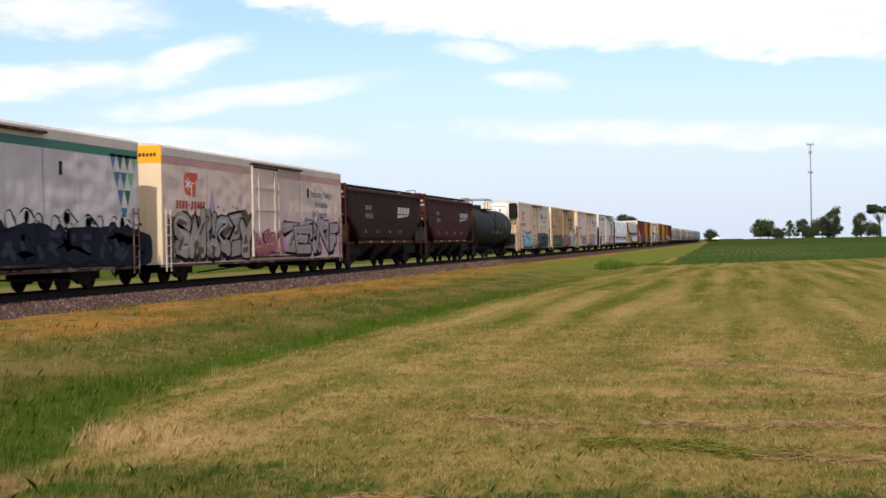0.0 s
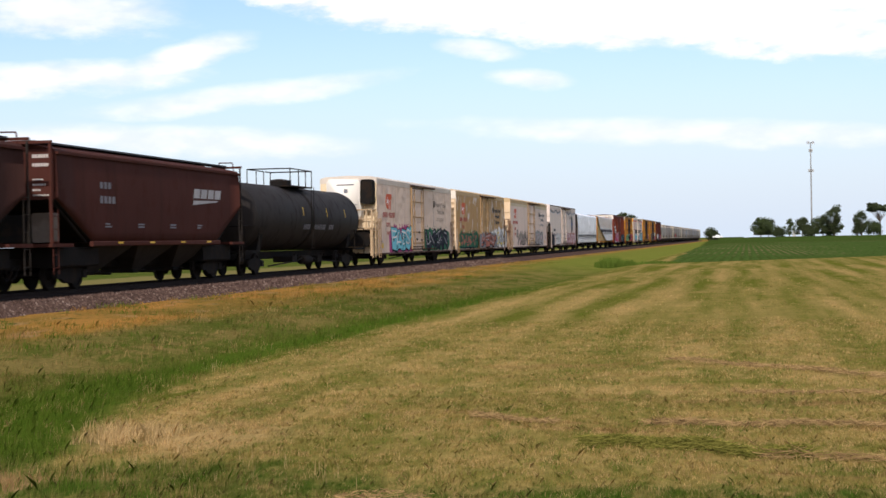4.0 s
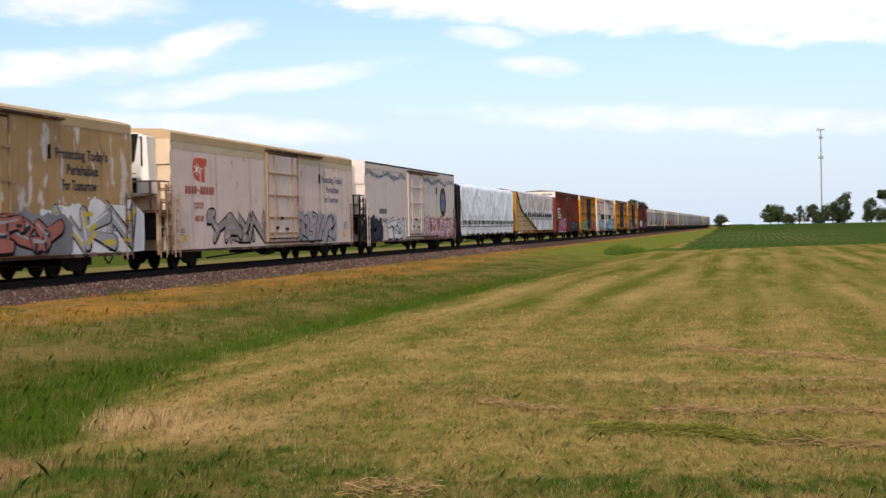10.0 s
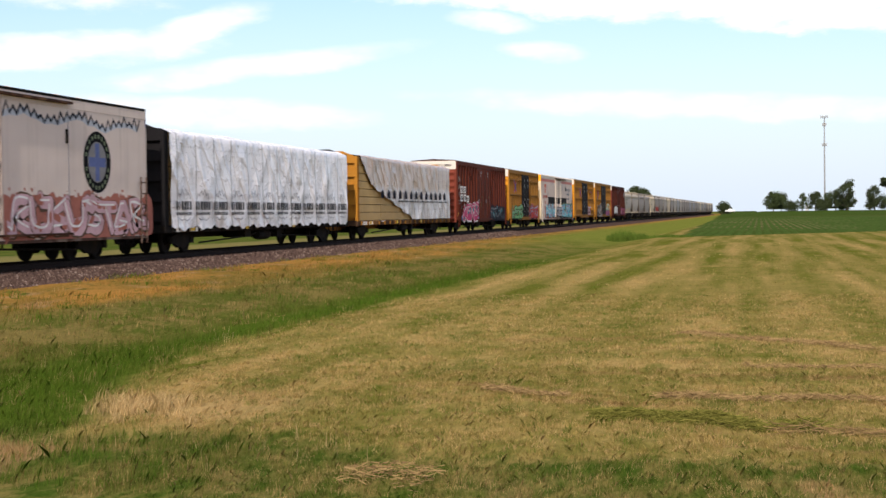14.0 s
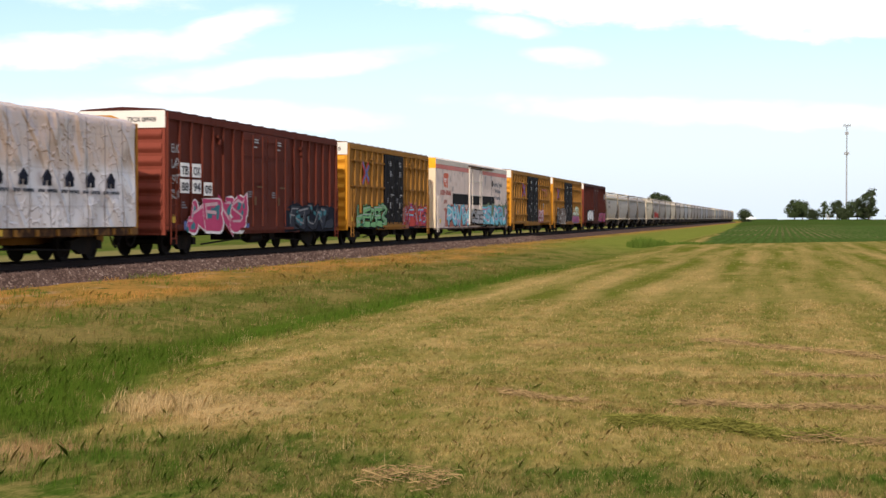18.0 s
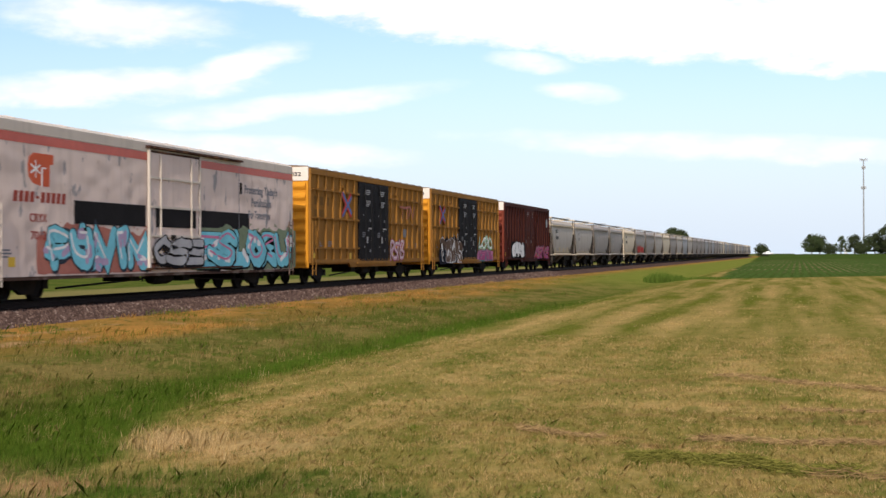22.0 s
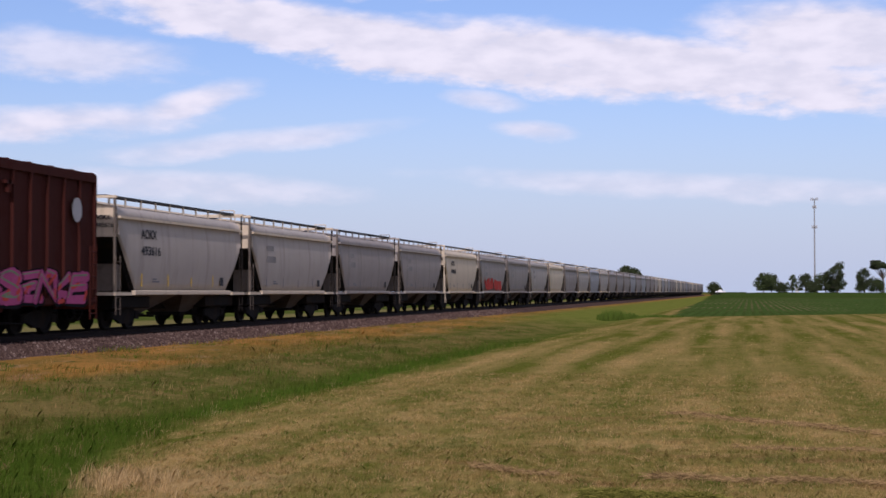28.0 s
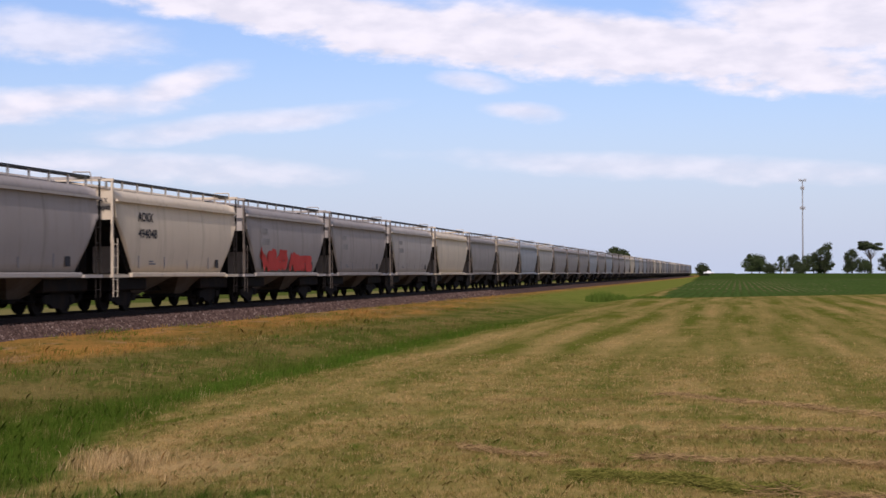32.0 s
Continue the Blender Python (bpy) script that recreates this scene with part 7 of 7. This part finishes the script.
# rows of the young crop
CROP = grainy("crop_leaf", (0.046, 0.076, 0.017), 0.8, 0.0, 3.0, 0.4, 0.3, None, 0.0)
r = np.random.RandomState(9)
s = Shape()
for k in range(72):
    x0 = -10.0 + k * 0.76
    y = max(118.0 + 1.2 * x0, 110.0 + (-x0 - 5.6) / 0.0195 if x0 < -5.6 else 0.0)
    while y < 330.0:
        step = 1.6 + y * 0.012
        if r.uniform() > 0.06:
            h, wd = r.uniform(0.06, 0.12), r.uniform(0.2, 0.3)
            zz = float(land(x0, y))
            jx = r.uniform(-0.05, 0.05)
            s.add([(x0 - wd + jx, y, zz), (x0 + wd + jx, y, zz), (x0 + wd + jx, y + step * 0.95, zz), (x0 - wd + jx, y + step * 0.95, zz), (x0 + jx, y + 0.2 * step, zz + h), (x0 - jx, y + 0.8 * step, zz + h * r.uniform(0.7, 1.0))],
                  [(0, 1, 4), (1, 2, 5, 4), (2, 3, 5), (3, 0, 4, 5)])
        y += step
tagged(part("crop_rows", s, CROP), "rows of low dark green crop plants", "crop", kind="stuff")

# ---- the track ----
track = empty("railway_track", "single railway track on grey-mauve crushed stone", "railway track", kind="structure")
BALLAST = grainy("ballast_bed", (0.076, 0.049, 0.040), 0.9, 0.0, 9.0, 0.5, 0.9, None, 0.0)


def bend(y):
    """The track's centre line: straight, then bending away from the field far off."""
    far = max(0.0, y - 640.0)
    return TRACK - far * far / 1500.0


def swept(outline, ys):
    """An outline of (x from the centre line, z) carried along the track."""
    s = Shape()
    n = len(outline)
    for y in ys:
        c = bend(y)
        s.v += [(c + x, y, z) for x, z in outline]
    s.f = [(i * n + k, i * n + (k + 1) % n, (i + 1) * n + (k + 1) % n, (i + 1) * n + k) for i in range(len(ys) - 1) for k in range(n)]
    return s


ALONG = [-150.0, 0.0, 200.0, 400.0, 600.0] + [640.0 + 40 * k for k in range(1, 16)]
part("ballast_bed", swept([(-3.1, -0.62), (3.1, -0.62), (2.85, -0.5), (1.75, -0.20), (1.3, -0.19), (-1.3, -0.19), (-1.75, -0.20), (-2.85, -0.5)], ALONG), BALLAST, track)
for x in (-0.755, 0.755):
    part("rail", swept([(x - 0.07, -0.17), (x + 0.07, -0.17), (x + 0.07, -0.155), (x + 0.012, -0.13), (x + 0.012, -0.04), (x + 0.036, -0.03), (x + 0.036, -0.004), (x + 0.02, 0.0), (x - 0.02, 0.0), (x - 0.036, -0.004), (x - 0.036, -0.03), (x - 0.012, -0.04), (x - 0.012, -0.13), (x - 0.07, -0.155)], ALONG), RAIL, track)
r = np.random.RandomState(12)
stones = []
ico = [(0, 0, 1), (0.9, 0, 0.1), (0, 0.9, 0), (-0.9, 0, -0.1), (0, -0.9, 0), (0, 0, -0.8)]
tri = [(0, 1, 2), (0, 2, 3), (0, 3, 4), (0, 4, 1), (5, 2, 1), (5, 3, 2), (5, 4, 3), (5, 1, 4)]
count = 15000
yy = 26 + 95 * r.uniform(0, 1, count) ** 1.4
off = r.uniform(1.15, 3.0, count)
zz = np.interp(off, [1.15, 1.75, 2.85, 3.0], [-0.19, -0.20, -0.5, -0.56])
size = r.uniform(0.022, 0.05, count) * (1 + yy / 160)
pts = np.array(ico)[None] * size[:, None, None] * r.uniform(0.65, 1.25, (count, 6, 3)) + np.stack([TRACK + off, yy, zz], 1)[:, None]
me = bpy.data.meshes.new("ballast_stones")
me.from_pydata(pts.reshape(-1, 3).tolist(), [], (np.array(tri)[None] + 6 * np.arange(count)[:, None, None]).reshape(-1, 3).tolist())
STONE, g, b = material("crushed_stone", 0.95)
b.inputs["Specular IOR Level"].default_value = 0.0
one = g.node("ShaderNodeNewGeometry").outputs["Random Per Island"]
g.put(b.inputs["Base Color"], g.mix(g.ramp(one, 0.85, 1.0), g.mix(one, (0.045, 0.028, 0.023), (0.130, 0.086, 0.070)), (0.20, 0.150, 0.128)))
me.materials.append(STONE)
stone = new("ballast_stone", me)
stone.parent = track
tagged(stone, "loose grey-mauve crushed stones", kind="stuff")

# ---- trees, mast and what stands far off ----
BARK = grainy("bark", (0.07, 0.055, 0.04), 0.9, 0.0, 5.0, 0.4, 0.6)


def foliage(name, colour):
    m, g, b = material(name, 0.7)
    b.inputs["Specular IOR Level"].default_value = 0.05
    one = g.node("ShaderNodeNewGeometry").outputs["Random Per Island"]
    g.put(b.inputs["Base Color"], g.mix(one, tuple(0.6 * c for c in colour), tuple(1.35 * c for c in colour)))
    return m


LEAF = foliage("dark_leaf", (0.036, 0.047, 0.020))
LEAF_2 = foliage("mid_leaf", (0.043, 0.060, 0.022))


def tree(label, x, y, height, width, seed, leaf=LEAF, base=0.12, gaps=0.5, shape="round", leaves=900):
    """A tapered trunk, forking limbs and a crown of leaf clumps with gaps."""
    r = random.Random(seed)
    z0 = float(land(x, y)) - 0.1
    t = empty("tree", label, "tree", "trees on the skyline")
    t.location = (x, y, z0)
    s = Shape()
    fork = height * (0.28 if shape == "round" else 0.5)
    s.rod((0, 0, 0), (0.1 * width * r.uniform(-0.3, 0.3), 0, fork), height * 0.028, 8, height * 0.018)
    lobes = []
    n = {"round": 30, "bush": 20, "umbrella": 18, "dome": 22}[shape]
    for k in range(n):
        a = r.uniform(0, math.tau)
        f = (k + 0.5) / n
        if shape == "umbrella":
            q, zc, rad = width / 2 * math.sqrt(f) * 0.85, height * r.uniform(0.70, 0.94), width * r.uniform(0.09, 0.15)
        elif shape == "dome":
            q, rad = width / 2 * 0.8 * math.sqrt(f), width * r.uniform(0.13, 0.18)
            zc = height * (0.42 + 0.45 * math.sqrt(1 - 0.8 * f))
        elif shape == "bush":
            zc = height * (0.15 + 0.62 * f)
            q, rad = width / 2 * r.uniform(0.3, 0.8) * math.sqrt(max(0.1, 1 - f * f)), width * r.uniform(0.16, 0.24)
        else:
            zc = height * (0.10 + 0.78 * f)
            q, rad = width / 2 * r.uniform(0.2, 1.08) * math.sin(math.pi * (0.25 + 0.65 * f)), width * r.uniform(0.08, 0.20)
        c = Vector((q * math.cos(a), q * math.sin(a), zc))
        lobes.append((c, rad))
        s.rod((0, 0, min(fork * r.uniform(0.75, 1.0), zc * 0.8)), c, height * 0.010, 5, height * 0.004)
    part("trunk", s, BARK, t)
    crown = Shape()
    for k in range(leaves):
        c, rad = lobes[k % len(lobes)]
        d = Vector((r.gauss(0, 1), r.gauss(0, 1), r.gauss(0, 0.8)))
        d = d.normalized() * rad * r.uniform(0.3, 1.3)
        if shape == "umbrella":
            d.z *= 0.4
        p = c + d
        p.z = max(p.z, height * base)
        u = Vector((r.gauss(0, 1), r.gauss(0, 1), r.gauss(0, 1))).normalized()
        w = u.orthogonal().normalized()
        size = width * r.uniform(0.022, 0.042)
        crown.add([p - u * size, p + w * size * 0.8, p + u * size, p - w * size * 0.8], [(0, 1, 2, 3)])
    part("crown", crown, leaf, t)
    return t


def aside(az, dist):
    return -math.tan(radians(az)) * dist, dist


FAR = 880.0
# azimuth, height, width, form
for k, (az, h, wd, form) in enumerate(((-0.50, 11.6, 12.0, "round"), (-0.78, 11.0, 9.0, "round"), (-1.14, 6.0, 8.5, "bush"), (-1.53, 11.0, 6.2, "round"), (-2.0, 11.4, 9.5, "round"), (-2.22, 6.5, 9.0, "bush"), (-2.42, 10.8, 7.0, "round"), (-2.72, 12.4, 9.0, "round"),
                                      (-3.12, 17.6, 12.0, "round"), (-3.0, 8.0, 10.0, "bush"), (-3.92, 8.8, 7.5, "bush"), (-4.08, 14.2, 9.5, "round"), (-4.5, 8.5, 9.0, "bush"), (-4.72, 19.0, 14.0, "umbrella"), (-5.25, 12.0, 8.0, "round"), (-5.5, 9.0, 9.0, "bush"))):
    x, y = aside(az, FAR + 12 * math.sin(k * 2.1))
    tree({"round": "broad dark green tree on the skyline", "bush": "low dark green bush under the skyline trees", "umbrella": "tall tree with a flat umbrella crown"}[form], x, y, h, wd, 40 + k, LEAF if k % 3 else LEAF_2, 0.12 if form != "bush" else 0.02, 0.5, form, 3600 if form == "round" else 3000)
x, y = aside(1.28, 800.0)
tree("round dark tree beyond the end of the train", x, y, 6.6, 8.6, 71, LEAF, 0.02, 0.5, "bush", 3600)
x, y = aside(4.45, 520.0)
tree("dark tree behind the train", x, y, 10.4, 9.6, 72, LEAF, 0.1, 0.5, "dome", 4200)

x, y = aside(-2.33, 900.0)
mast = empty("cell_mast", "slim grey steel mast with antenna rings", "mast")
mast.location = (x, y, float(land(x, y)) - 0.2)
H = 53.8
part("pole", Shape().rod((0, 0, 0), (0, 0, H), 0.5, 12, 0.32), GALV, mast)
for z, rr in ((H, 1.9), (H - 4.5, 0.9), (H - 16.0, 1.3)):
    ring = Shape()
    for k in range(6):
        a = k * math.tau / 6
        ring.rod((0, 0, z), (rr * math.cos(a), rr * math.sin(a), z), 0.12)
        b2 = (k + 1) * math.tau / 6
        ring.rod((rr * math.cos(a), rr * math.sin(a), z), (rr * math.cos(b2), rr * math.sin(b2), z), 0.1)
    head = part("antenna_platform", ring, GALV, mast)
    for k in range(6):
        a = k * math.tau / 6
        part("antenna_panel", Shape().box(rr * math.cos(a) - 0.22, rr * math.cos(a) + 0.22, rr * math.sin(a) - 0.22, rr * math.sin(a) + 0.22, z - 0.8, z + 0.9), GALV, head)

WHITE_PAINT = grainy("white_vehicle_paint", (0.78, 0.78, 0.78), 0.35, 0.0, 3.0, 0.06, 0.05)
x, y = aside(1.06, 745.0)
van = empty("pickup_truck", "white pickup truck parked beyond the field", "truck")
van.location = (x, y, float(land(x, y)) + 0.9)
part("body", Shape().soft_box(-2.4, 2.4, -0.9, 0.9, 0.45, 1.1, 0.1), WHITE_PAINT, van)
part("cab", Shape().slab([(-0.9, 1.1), (1.2, 1.1), (0.8, 1.75), (-0.7, 1.75)], -0.8, 0.8), WHITE_PAINT, van)
van.children[1].rotation_euler.z = radians(90)
for wx in (-1.5, 1.5):
    for wy in (-0.85, 0.85):
        tyre = Shape().lathe([(-0.12, 0.3), (-0.1, 0.36), (0.1, 0.36), (0.12, 0.3)], 16, "y")
        part("wheel", tyre, STEEL, van, at=(wx, wy, 0.36))
x, y = aside(-1.70, 905.0)
shed = empty("shed", "small white shed among the skyline trees", "shed")
shed.location = (x, y, float(land(x, y)) - 0.1)
part("wall", Shape().box(-1.0, 1.0, -1.0, 1.0, 0, 2.9), WHITE_PAINT, shed)
part("roof", Shape().prism([(-1.2, 2.8), (1.2, 2.8), (0, 3.8)], -1.2, 1.2), WHITE_PAINT, shed)

# ties, the pieces of the track that lie nearest to the field
TIE_MESH = Shape().box(-1.3, 1.3, -0.115, 0.115, -0.33, -0.172).mesh("tie", TIE)
for k in range(290):
    part("tie", TIE_MESH, TIE, track, at=(TRACK + 0.03 * math.sin(k * 3.3), 24.0 + 0.55 * k, 0.0))


# ---- what moves ----
def rail_pose(y):
    far = max(0.0, y - 640.0)
    return pose(bend(y), y, 0.0, 0, 0, math.degrees(math.atan(far / 750.0)))


def motions():
    for car, y16 in TRAIN:
        start = y16 + 16.0 * V
        times = [0.0, SECONDS] if start < 640 else [2.0 * k for k in range(17)]
        walk(car, [(t, rail_pose(start - V * t)) for t in times])
    turn = math.degrees(V / 0.457)
    steps = int(SECONDS * FPS)
    leaders = {}
    for w in SPINNING:
        at = w.location.copy()
        spot = round(at.y, 2)
        if spot not in leaders:
            walk(w, [(k / FPS, pose(at.x, at.y, at.z, turn * k / FPS, 0, 0)) for k in range(steps + 1)])
            leaders[spot] = w.animation_data
        else:
            # every wheel of the train rolls alike: the same keys serve
            w.rotation_mode = "QUATERNION"
            keys = w.animation_data_create()
            keys.action = leaders[spot].action
            keys.action_slot = leaders[spot].action_slot


motions()
